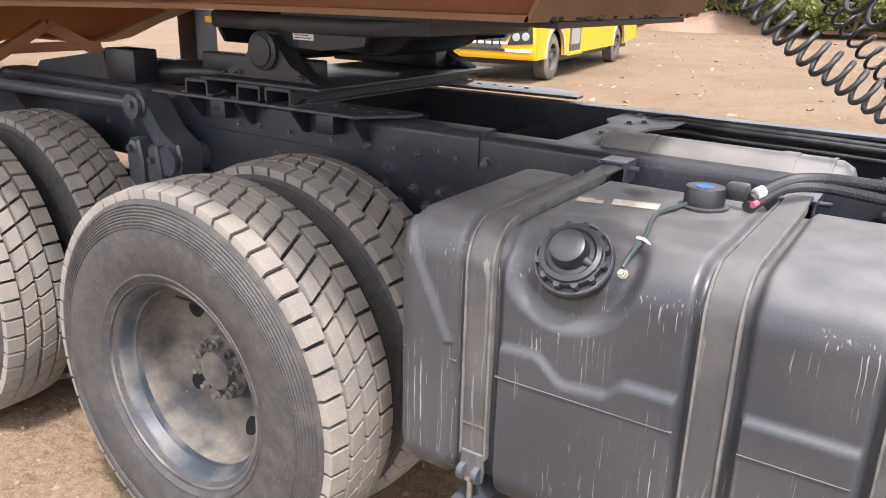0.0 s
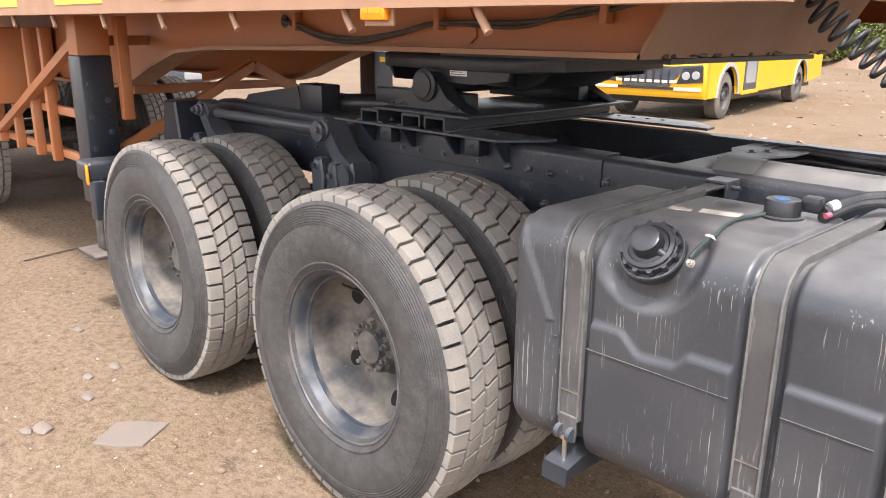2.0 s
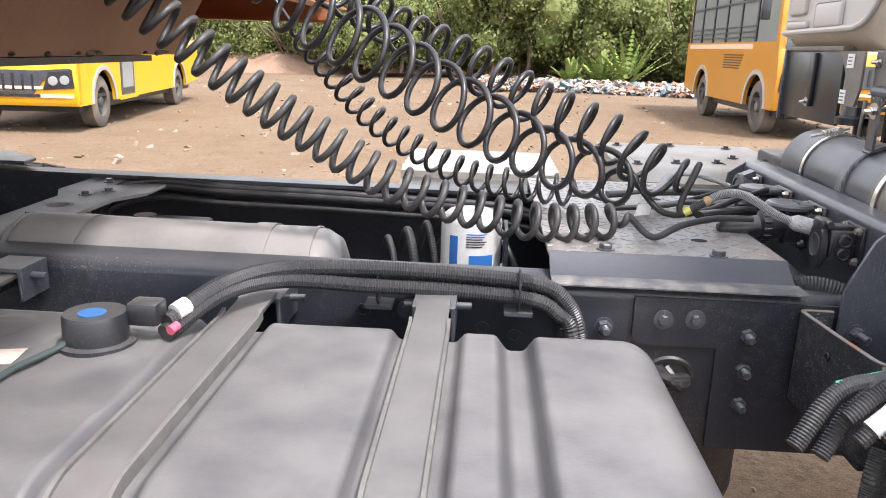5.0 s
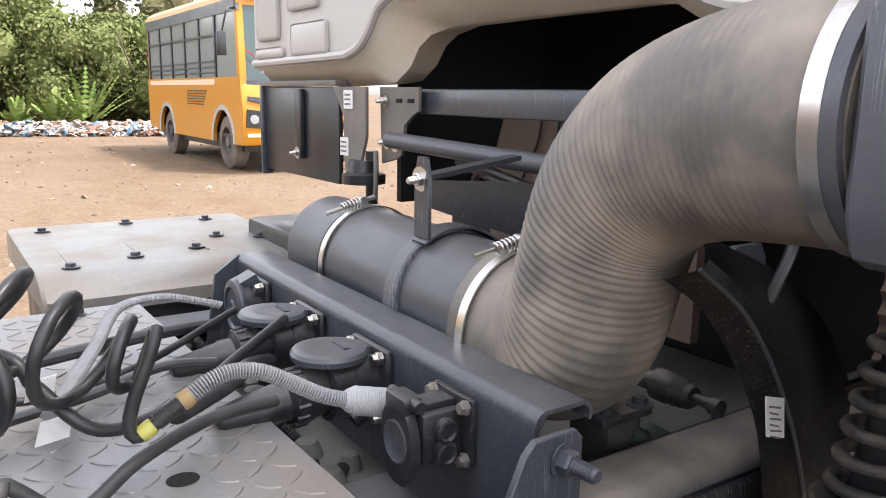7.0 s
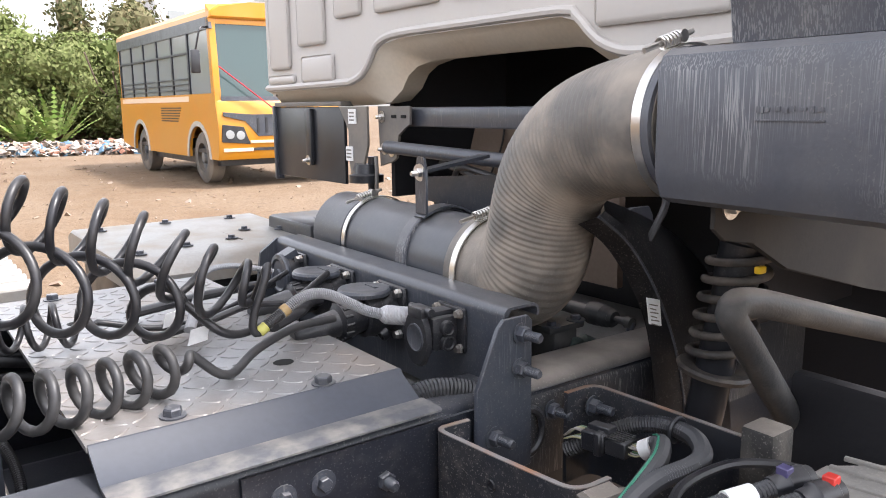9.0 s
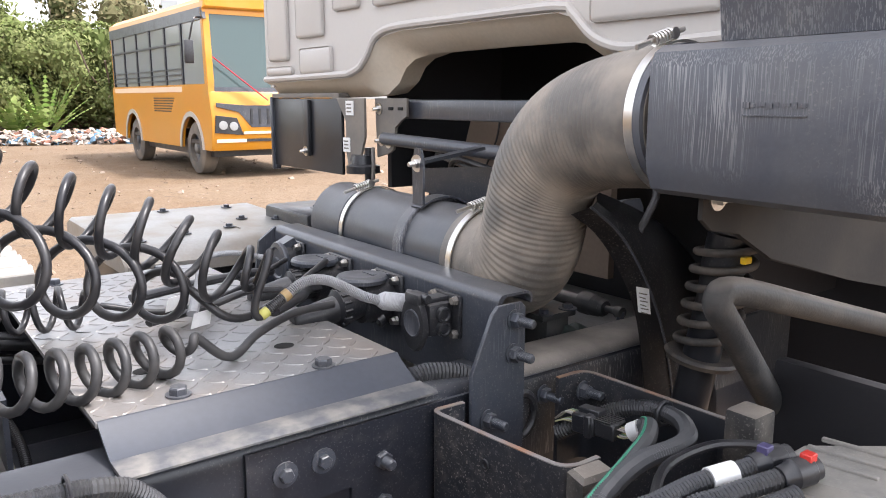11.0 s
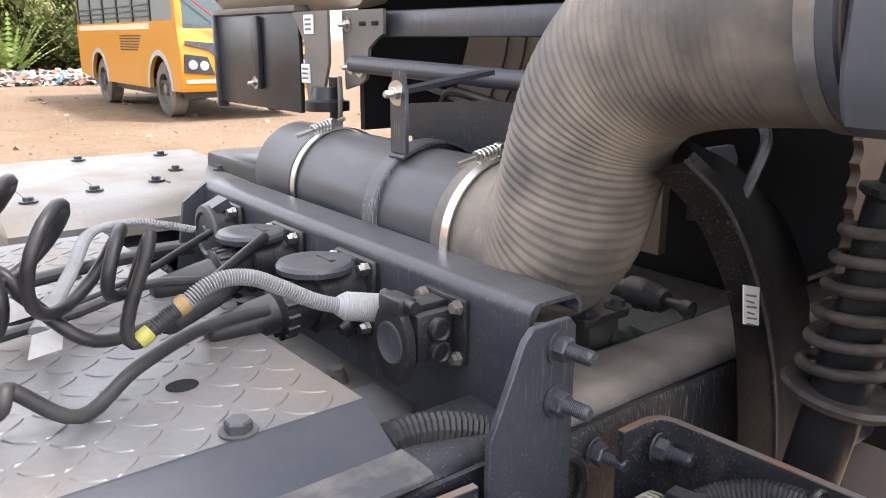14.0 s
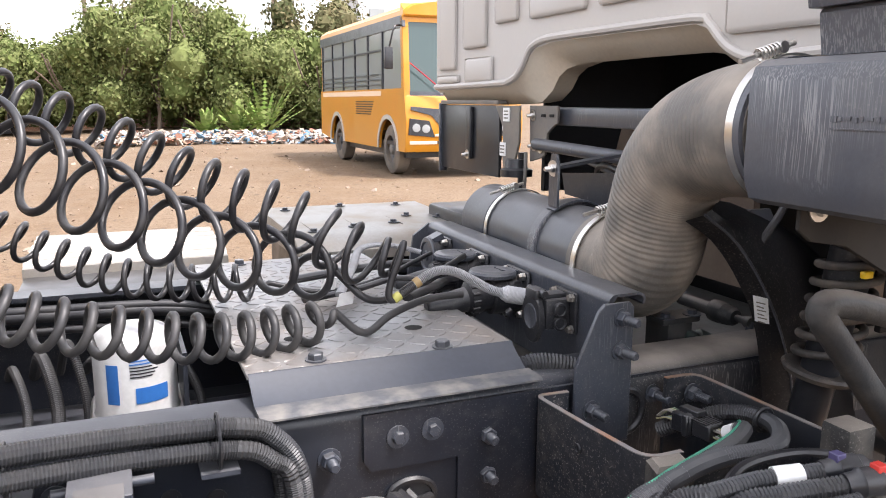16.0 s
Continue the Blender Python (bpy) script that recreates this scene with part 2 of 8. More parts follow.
IN_ARCH_TOP = set_to(to=(-0.005, -0.034, 0))
IN_COVER = set_to(to=(0.05, -0.15, -0.005))
IN_YARD = set_to(0.975, 0.975, 1, (0, 0, 0), (-0.05, 0, 0.28), 0.11)
SWING = LEVEL


def finish(bm, name, material, smooth=40):
    me = bpy.data.meshes.new(name)
    bmesh.ops.recalc_face_normals(bm, faces=bm.faces)
    bm.to_mesh(me)
    bm.free()
    me.materials.append(material)
    if smooth:
        me.polygons.foreach_set("use_smooth", [True] * len(me.polygons))
        me.set_sharp_from_angle(angle=radians(smooth))
    return me


def thing(name, at, label, category, group="", kind=""):
    ob = new(name)
    ob.empty_display_size = 0.05
    ob.location = SWING @ Vector(at)
    return tagged(ob, label, category, group, kind)


def place(ob, parent):
    ob.parent = parent
    base = parent.matrix_basis.copy()
    q = parent
    while q.parent is not None:
        base = q.parent.matrix_basis @ q.matrix_parent_inverse @ base
        q = q.parent
    ob.matrix_parent_inverse = base.inverted()
    return ob


def part(name, bm, material, parent, label="", smooth=40):
    """One mesh in world coordinates as a part of a thing."""
    bmesh.ops.transform(bm, matrix=SWING, verts=bm.verts)
    ob = new(name, finish(bm, name, material, smooth))
    if label:
        ob["label"] = label
    return place(ob, parent)


def part_of(name, mesh, m, parent, label=""):
    """A part that shares its mesh with its like, at the pose m in the world."""
    ob = new(name, mesh)
    ob.matrix_basis = SWING @ m
    if label:
        ob["label"] = label
    return place(ob, parent)


def solo(name, bm, material, label, category, group="", kind="", smooth=40):
    bmesh.ops.transform(bm, matrix=SWING, verts=bm.verts)
    return tagged(new(name, finish(bm, name, material, smooth)), label, category, group, kind)


def box(bm, x0, x1, y0, y1, z0, z1, bev=0.0, seg=2):
    r = bmesh.ops.create_cube(bm, size=1.0, matrix=Matrix.Translation(((x0 + x1) / 2, (y0 + y1) / 2, (z0 + z1) / 2)) @ Matrix.Diagonal((x1 - x0, y1 - y0, z1 - z0, 1)))
    if bev:
        es = list({e for v in r["verts"] for e in v.link_edges})
        bmesh.ops.bevel(bm, geom=es, offset=bev, segments=seg, affect="EDGES", profile=0.5)
    return bm


def prism(bm, pts, axis, a, b, bev=0.0):
    """A polygon in the two other axes, drawn out along an axis from a to b."""
    def at(p, w):
        return {"x": (w, p[0], p[1]), "y": (p[0], w, p[1]), "z": (p[0], p[1], w)}[axis]
    v0 = [bm.verts.new(at(p, a)) for p in pts]
    v1 = [bm.verts.new(at(p, b)) for p in pts]
    n = len(pts)
    fs = [bm.faces.new(v0[::-1]), bm.faces.new(v1)]
    for i in range(n):
        fs.append(bm.faces.new((v0[i], v0[(i + 1) % n], v1[(i + 1) % n], v1[i])))
    if bev:
        bmesh.ops.bevel(bm, geom=list({e for f in fs[:2] for e in f.edges}), offset=bev, segments=1, affect="EDGES")
    return bm


def axes_to(p0, p1):
    d = (Vector(p1) - Vector(p0)).normalized()
    u = d.orthogonal().normalized()
    return d, u, d.cross(u)


def lathe(bm, prof, p0, p1, seg=32, close=False):
    """Profile rows (distance along p0-p1 from p0, radius) turned about that axis."""
    d, u, w = axes_to(p0, p1)
    rings = []
    for h, r in prof:
        c = Vector(p0) + d * h
        rings.append([bm.verts.new(c + (u * math.cos(k * math.tau / seg) + w * math.sin(k * math.tau / seg)) * max(r, 1e-4)) for k in range(seg)])
    pairs = list(zip(rings, rings[1:])) + ([(rings[-1], rings[0])] if close else [])
    for a, b in pairs:
        for k in range(seg):
            bm.faces.new((a[k], a[(k + 1) % seg], b[(k + 1) % seg], b[k]))
    if not close:
        bm.faces.new(rings[0][::-1])
        bm.faces.new(rings[-1])
    return bm


def cyl(bm, p0, p1, r, seg=20, r1=None):
    return lathe(bm, [(0, r), ((Vector(p1) - Vector(p0)).length, r if r1 is None else r1)], p0, p1, seg)


def smooth_path(pts, step=0.01):
    """A Catmull-Rom line through the points, in even steps."""
    p = [Vector(q) for q in pts]
    p = [p[0] * 2 - p[1], *p, p[-1] * 2 - p[-2]]
    out = []
    for i in range(1, len(p) - 2):
        a, b, c, d = p[i - 1:i + 3]
        n = max(2, int((c - b).length / step))
        for k in range(n):
            t = k / n
            out.append(0.5 * (2 * b + (c - a) * t + (2 * a - 5 * b + 4 * c - d) * t * t + (3 * b - a - 3 * c + d) * t ** 3))
    out.append(p[-2])
    return out


def sweep(bm, path, radius, seg=8):
    """A tube along a line; radius: a number, or a function of the index."""
    rings, u = [], None
    n = len(path)
    for i, c in enumerate(path):
        d = (path[min(i + 1, n - 1)] - path[max(i - 1, 0)]).normalized()
        u = d.orthogonal().normalized() if u is None else (u - d * u.dot(d)).normalized()
        w = d.cross(u)
        r = radius(i) if callable(radius) else radius
        rings.append([bm.verts.new(c + (u * math.cos(k * math.tau / seg) + w * math.sin(k * math.tau / seg)) * r) for k in range(seg)])
    for a, b in zip(rings, rings[1:]):
        for k in range(seg):
            bm.faces.new((a[k], a[(k + 1) % seg], b[(k + 1) % seg], b[k]))
    bm.faces.new(rings[0][::-1])
    bm.faces.new(rings[-1])
    return bm


def B():
    return bmesh.new()


# bolts: a washer, a hexagon head and a stud, along +z
def bolt_mesh(name, af=0.012, head=0.008, stud=0.006, stud_len=0.012, washer=0.016):
    bm = B()
    cyl(bm, (0, 0, 0), (0, 0, 0.002), washer, 16)
    lathe(bm, [(0.002, af), (0.002 + head * 0.8, af), (0.002 + head, af * 0.86)], (0, 0, 0), (0, 0, 1), 6)
    if stud_len:
        thread = [(0.002 + head + 0.0009 * k, stud * (0.86 if k % 2 else 1.0)) for k in range(max(2, int((stud_len - 0.002) / 0.0009)))]
        lathe(bm, thread + [(head + stud_len + 0.002, stud * 0.7)], (0, 0, 0), (0, 0, 1), 12)
    return bm


BOLT = finish(bolt_mesh("bolt", 0.0125, 0.012, 0.0075, 0.016), "bolt", M_FRAME_TOP, 30)
BOLT_S = finish(bolt_mesh("bolt_small", 0.009, 0.007, 0.005, 0.0), "bolt_small", M_FRAME_TOP, 30)
BOLT_Z = finish(bolt_mesh("bolt_zinc", 0.009, 0.008, 0.005, 0.012), "bolt_zinc", M_STEEL, 30)


def bolts(parent, mesh, spots, facing, name="bolt"):
    q = Vector(facing).to_track_quat("Z", "Y").to_matrix().to_4x4()
    for s in spots:
        part_of(name, mesh, Matrix.Translation(s) @ q @ pose(0, 0, 0, 0, 0, random.uniform(0, 60)), parent)


# ---- ground ----
def rise(x, y):
    """The yard climbs gently past the far side of the cab."""
    a, b = max(0.0, min(1.0, (y - 4.0) / 8.0)), max(0.0, min(1.0, (x + 6) / 9))
    return 0.28 * b * b * (3 - 2 * b) * a * a * (3 - 2 * a)


def ground_height(x, y):
    near = max(0.0, 1 - math.hypot(x, y - 2) / 14)
    return (noise.noise((x * 0.9, y * 0.9, 0)) * 0.016 + noise.noise((x * 3.1, y * 3.1, 4)) * 0.008 + noise.noise((x * 9.0, y * 9.0, 2)) * 0.004) * near + noise.noise((x * 0.12, y * 0.12, 9)) * 0.05 * min(1, math.hypot(x, y - 2) / 12) - 0.008 + rise(x, y)


gx = [-2500, -600, -200, -90] + [-60 + i * 3 for i in range(15)] + [-16 + i * 0.8 for i in range(13)] + [-5.5 + i * 0.06 for i in range(145)] + [3.2 + i * 0.9 for i in range(16)] + [20, 30, 45, 70, 120, 300, 900, 2500]
gy = [-2500, -500, -100, -30, -12, -6] + [-3 + i * 0.3 for i in range(10)] + [i * 0.06 for i in range(70)] + [4.2 + i * 0.4 for i in range(60)] + [30, 36, 44, 55, 80, 150, 400, 1000, 2500]
bm = B()
grid = [[bm.verts.new((x, y, ground_height(x, y))) for x in gx] for y in gy]
for j in range(len(gy) - 1):
    for i in range(len(gx) - 1):
        bm.faces.new((grid[j][i], grid[j][i + 1], grid[j + 1][i + 1], grid[j + 1][i]))
solo("ground", bm, M_GROUND, "dry pale brown trampled earth with grit", "ground", kind="structure", smooth=80)

# ---- tractor truck: frame ----
truck = thing("tractor_truck", (-1.0, 2.31, 0.0), "black framed tractor truck with white cab, parked on earth", "truck")
SWING = IN_FRAME
YN, YF, ZT, ZB = 1.885, 2.745, 1.142, 0.87


def rail(y, inward):
    bm = B()
    r, t, w = 0.020, 0.009, 0.085
    prof = [(y + inward * w, ZT)]
    for k in range(6):
        a = math.pi / 2 * k / 5
        prof.append((y + inward * (r - r * math.sin(a)), ZT - r + r * math.cos(a)))
    for k in range(6):
        a = math.pi / 2 * k / 5
        prof.append((y + inward * (r - r * math.cos(a)), ZB + r - r * math.sin(a)))
    prof.append((y + inward * w, ZB))
    inner = [(y + inward * w, ZB + t), (y + inward * t, ZB + t), (y + inward * t, ZT - t), (y + inward * w, ZT - t)]
    prism(bm, prof + inner, "x", -3.66, 1.9)
    return part("side_rail", bm, M_FRAME, truck)


near_rail = rail(YN, 1)
far_rail = rail(YF, -1)

# the near rail's outer reinforcement, with a slanting front end, and the sleeve over its rear length
bm = B()
prism(bm, [(-3.62, 0.89), (-1.30, 0.89), (-1.30, 0.96), (-1.40, 1.035), (-3.62, 1.045)], "y", YN - 0.007, YN - 0.0005)
part("web_plate", bm, M_FRAME, truck)
bm = B()
rr = 0.024
sl = [(YN + 0.09, ZT + 0.007)] + [(YN - 0.006 + rr - rr * math.sin(math.pi / 2 * k / 5), ZT + 0.007 - rr + rr * math.cos(math.pi / 2 * k / 5)) for k in range(6)] + [(YN - 0.006, 1.05), (YN - 0.0005, 1.05)] + [(YN + rr - 0.004 - (rr - 0.004) * math.cos(math.pi / 2 * k / 5) - 0.0005, ZT - rr + 0.005 + (rr - 0.004) * math.sin(math.pi / 2 * k / 5)) for k in range(6)] + [(YN + 0.09, ZT + 0.001)]
prism(bm, sl, "x", -3.62, -1.235)
part("flange_sleeve", bm, M_FRAME, truck)

bolts(near_rail, BOLT, [(-1.612, YN, 1.067), (-1.521, YN, 1.071), (-1.428, YN, 1.068), (-1.446, YN - 0.006, 0.964), (-1.496, YN - 0.006, 0.918), (-1.403, YN - 0.006, 0.919), (-1.353, YN - 0.006, 0.967), (-1.211, YN, 1.071),
                        (0.12, YN, 1.075), (0.346, YN, 1.074), (0.346, YN, 1.015), (0.346, YN, 0.956), (0.519, YN, 1.09)], (0, -1, 0))
bolts(near_rail, BOLT_S, [(-1.547, YN - 0.006, 1.013), (-1.519, YN - 0.006, 1.013), (-1.549, YN - 0.006, 0.957), (-1.306, YN, 1.071), (-1.754, YN - 0.006, 1.066), (-1.935, YN - 0.006, 1.069),
                          (-2.166, YN - 0.006, 1.067), (-2.069, YN - 0.006, 1.07), (-1.62, YN - 0.006, 0.93), (-1.66, YN - 0.006, 0.985), (-1.78, YN - 0.006, 0.98), (-2.0, YN - 0.006, 0.985),
                          (0.212, YN - 0.006, 1.094), (0.262, YN - 0.006, 1.097), (-0.198, YN, 1.085), (-2.75, YN - 0.006, 1.0), (-2.9, YN - 0.006, 1.0), (-3.1, YN - 0.006, 1.0), (-3.25, YN - 0.006, 0.94), (-2.62, YN - 0.006, 0.95)], (0, -1, 0))


def hole(spots, facing, r, parent, name="hole_rim"):
    for s in spots:
        bm = B()
        f = Vector(facing)
        lathe(bm, [(0, r), (0.0025, r), (0.0025, r * 0.62), (0.0005, r * 0.6)], s, Vector(s) + f, 16)
        part(name, bm, M_BLACK, parent)


hole([(-0.27, YN, 1.08), (-0.022, YN, 1.05), (-0.075, YN, 1.06), (-1.37, YN, 1.075)], (0, -1, 0), 0.012, near_rail)

# front joint plates of the rail under the checker plate: a notched patch, and the oval cable hole
bm = B()
prism(bm, [(0.165, 1.065), (0.175, 1.05), (0.30, 1.05), (0.30, 0.875), (1.2, 0.875), (1.2, 1.13), (0.165, 1.13)], "y", YN - 0.006, YN - 0.0005)
part("rail_liner", bm, M_FRAME, truck)
bm = B()
sweep(bm, [Vector((0.232 + 0.034 * math.cos(a), YN - 0.003, 1.003 + 0.024 * math.sin(a))) for a in [k * math.tau / 24 for k in range(25)]], 0.005, 6)
part("cable_grommet", bm, M_BLACK, truck)
bm = B()
prism(bm, [(0.232 + 0.032 * math.cos(k * math.tau / 20), 1.003 + 0.022 * math.sin(k * math.tau / 20)) for k in range(20)], "y", YN - 0.0022, YN - 0.0012)
part("cable_hole", bm, M_BLACK, truck)
for k in range(3):
    bm = B()
    sweep(bm, smooth_path([(0.20 + k * 0.012, YN - 0.002, 1.01), (0.225 + 0.01 * k, YN - 0.02, 1.0 - 0.006 * k), (0.26, YN - 0.002, 0.995 - 0.004 * k)], 0.006), 0.009, 8)
    part("cable", bm, M_HOSE, truck)

# crossmembers
M_XMEMBER = mat("crossmember_dust", (0.22, 0.22, 0.225), 0.45, dirt=(0.24, 0.225, 0.21), dirt_amt=0.5, dirt_scale=9, bump=0.08)
bm = B()
prism(bm, [(-1.075, YN + 0.015), (-0.945, YN + 0.015), (-0.945, 2.42), (-0.90, 2.50), (-0.90, YF - 0.02), (-1.12, YF - 0.02), (-1.12, 2.50), (-1.075, 2.42)], "z", ZT - 0.020, ZT - 0.012, 0.002)
xm = part("crossmember", bm, M_XMEMBER, truck)
bolts(xm, BOLT_S, [(-1.005, 1.961, ZT - 0.012), (-1.019, 2.212, ZT - 0.012), (-1.025, 2.45, ZT - 0.012), (-0.993, 2.5, ZT - 0.012), (-1.05, 2.62, ZT - 0.012), (-0.96, 2.62, ZT - 0.012), (-1.0, 2.66, ZT - 0.012)], (0, 0, 1))
for x0, r in ((-2.05, 0.07), (-3.3, 0.06), (-1.45, 0.05)):
    bm = B()
    cyl(bm, (x0, YN + 0.01, 1.0), (x0, YF - 0.01, 1.0), r, 24)
    part("cross_tube", bm, M_FRAME, truck)
bm = B()
lathe(bm, [(0, 0.05), (0.02, 0.06), (0.05, 0.062), (0.07, 0.055), (0.075, 0.03)], (-1.02, 2.33, 1.055), (-1.02, 2.33, 2), 24)
part("valve", bm, M_BLACK, truck)
# gearbox and drive line low between the rails
bm = B()
lathe(bm, [(0, 0.02), (0.02, 0.07), (1.5, 0.07), (1.52, 0.1), (1.6, 0.12), (1.75, 0.05)], (0.2, 2.3, 0.88), (-1.5, 2.32, 0.70), 24)
part("drive_shaft", bm, M_RUSTY, truck)
bm = B()
box(bm, 0.42, 1.3, 1.99, 2.6, 0.82, 1.065, 0.04, 3)
M_GEAR = mat("gearbox_alloy", (0.27, 0.26, 0.245), 0.55, metal=0.2, dirt=(0.25, 0.22, 0.19), dirt_amt=0.6, dirt_scale=12, specks=0.4, bump=0.4, bump_scale=60)
gearbox = part("gearbox", bm, M_GEAR, truck)
# added dark box, stands for the shade between the rails behind the gearbox
bm = B()
box(bm, -0.42, 0.419, 2.02, 2.58, 0.66, 0.93, 0.05, 3)
part("rear_housing", bm, M_FRAME, gearbox, "added dark box filling the shaded gap behind the gearbox")
for k in range(9):
    bm = B()
    gx0, gy0 = 0.45 + 0.03 * (k % 3), 2.33 + 0.03 * k
    lathe(bm, [(0, 0.018), (0.03, 0.018), (0.03, 0.026), (0.045, 0.026), (0.05, 0.015), (0.075, 0.014), (0.078, 0.008)], (gx0, gy0, 1.058), (gx0, gy0, 2), 12)
    part("fitting", bm, M_GEAR if k % 2 else M_BLACK, gearbox)
bm = B()
box(bm, 0.515, 0.575, 2.09, 2.18, 1.066, 1.070, 0.001)
part("rating_plate", bm, M_XMEMBER, gearbox, "pale dusty rating plate on the gearbox")
for gx0, gy0, gr in ((0.505, 2.195, 0.017), (0.495, 2.11, 0.018), (0.475, 2.03, 0.016), (0.515, 2.28, 0.016), (0.545, 2.22, 0.012), (0.545, 2.04, 0.014)):
    bm = B()
    lathe(bm, [(0, gr * 1.5), (0.012, gr * 1.25), (0.022, gr), (0.026, gr * 0.8), (0.027, 0.001)], (gx0, gy0, 1.058), (gx0, gy0, 2), 20)
    part("boss", bm, M_GEAR, gearbox)
for x0 in (-1.69, -3.03):
    bm = B()
    lathe(bm, [(0, 0.09), (0.35, 0.075), (0.6, 0.12), (0.75, 0.2), (0.9, 0.2), (1.05, 0.12), (1.3, 0.075), (1.6, 0.09)], (x0, 1.5, 0.53), (x0, 3.1, 0.53), 28)
    part("axle", bm, M_RUSTY, truck)

# rear suspension: shackle brackets, spring ends and torque rods
def casting(x, y, z):
    bm = B()
    prism(bm, [(x - 0.045, z + 0.06), (x - 0.02, z + 0.075), (x + 0.02, z + 0.06), (x + 0.09, z - 0.06), (x + 0.17, z - 0.09), (x + 0.185, z - 0.14), (x + 0.17, z - 0.21), (x + 0.12, z - 0.235), (x + 0.10, z - 0.17), (x + 0.05, z - 0.10), (x - 0.02, z - 0.02)], "y", y, y + 0.10, 0.008)
    c = part("spring_bracket", bm, M_FRAME_TOP, truck)
    bm = B()
    prism(bm, [(x - 0.05, z - 0.09), (x + 0.0, z - 0.09), (x + 0.015, z - 0.16), (x + 0.01, z - 0.25), (x - 0.03, z - 0.27), (x - 0.065, z - 0.24), (x - 0.07, z - 0.16)], "y", y - 0.03, y + 0.03, 0.008)
    part("shackle", bm, M_FRAME_TOP, c)
    bm = B()
    prism(bm, [(x + 0.06, z - 0.10), (x + 0.10, z - 0.10), (x + 0.115, z - 0.2), (x + 0.10, z - 0.27), (x + 0.055, z - 0.27), (x + 0.05, z - 0.2)], "y", y - 0.035, y + 0.02, 0.008)
    part("shackle", bm, M_FRAME_TOP, c)
    bm = B()
    box(bm, x - 0.05, x + 0.10, y + 0.0, y + 0.09, z - 0.29, z - 0.12, 0.01)
    part("spring_eye_block", bm, M_FRAME, c)
    for bx, bz in ((x, z + 0.03), (x - 0.03, z - 0.12), (x + 0.08, z - 0.15)):
        bm = B()
        lathe(bm, [(0, 0.034), (0.02, 0.034), (0.024, 0.024), (0.04, 0.024), (0.045, 0.012), (0.06, 0.012)], (bx, y + 0.01, bz), (bx, -9, bz), 20)
        part("pin", bm, M_FRAME_TOP, c)
    bm = B()
    cyl(bm, (x + 0.13, y - 0.02, z - 0.15), (x + 0.13, YN, z - 0.15), 0.05, 24)
    part("boss", bm, M_FRAME_TOP, c)


casting(-2.50, 1.745, 1.085)
casting(-3.50, 1.71, 1.085)
bm = B()
cyl(bm, (-3.47, 1.76, 1.10), (-2.52, 1.76, 1.11), 0.024, 20)
part("torque_rod", bm, M_FRAME_TOP, truck)
for x0 in (-3.47, -2.52):
    bm = B()
    cyl(bm, (x0, 1.715, 1.105), (x0, 1.80, 1.105), 0.042, 24)
    part("rod_end", bm, M_FRAME_TOP, truck)
for x0, x1 in ((-2.45, -0.95), (-3.75, -2.5)):
    for k in range(4):
        bm = B()
        pts = []
        for i in range(13):
            u = i / 12 * 2 - 1
            pts.append((( x0 + x1) / 2 + u * (x1 - x0) / 2 * (1 - 0.13 * k), 0.80 - 0.022 * k + 0.10 * u * u))
        prism(bm, [(p[0], p[1]) for p in pts] + [(p[0], p[1] - 0.018) for p in pts[::-1]], "y", 1.80, 1.875)
        part("leaf_spring", bm, M_RUSTY, truck)

# raised plate on the rail behind the coupling, and a square upright
bm = B()
prism(bm, [(-3.40, 1.15), (-3.36, 1.19), (-2.92, 1.255), (-2.90, 1.15)], "y", 1.90, 1.912)
part("guard_plate", bm, M_FRAME, truck)
bm = B()
box(bm, -2.905, -2.73, 1.895, 2.0, 1.15, 1.27, 0.006)
part("stop_block", bm, M_FRAME, truck)
bm = B()
sweep(bm, smooth_path([(-2.9, 2.0, 1.17), (-2.6, 2.1, 1.19), (-2.35, 2.3, 1.18)], 0.03), 0.045, 14)
part("rubber_hose", bm, M_HOSE, truck)
# tail beam with amber reflector
bm = B()
box(bm, -3.82, -3.66, 1.19, 3.4, 0.78, 0.88, 0.02, 3)
tail = part("tail_beam", bm, M_FRAME, truck)
bm = B()
box(bm, -3.672, -3.645, 1.182, 1.19, 0.775, 0.872, 0.003)
M_AMBER = mat("amber_lens", (0.85, 0.26, 0.01), 0.25, bump=0.0)
part("reflector", bm, M_AMBER, tail, "amber side reflector")
bm = B()
box(bm, -3.70, -3.63, 1.20, 1.26, 0.60, 0.79, 0.006)
part("bracket", bm, M_FRAME, tail)
bm = B()
prism(bm, [(-3.72, 1.15), (-3.60, 1.15), (-3.56, 0.9), (-3.66, 0.84), (-3.76, 0.9)], "y", 1.62, 1.80, 0.01)
part("hanger", bm, M_FRAME, truck)


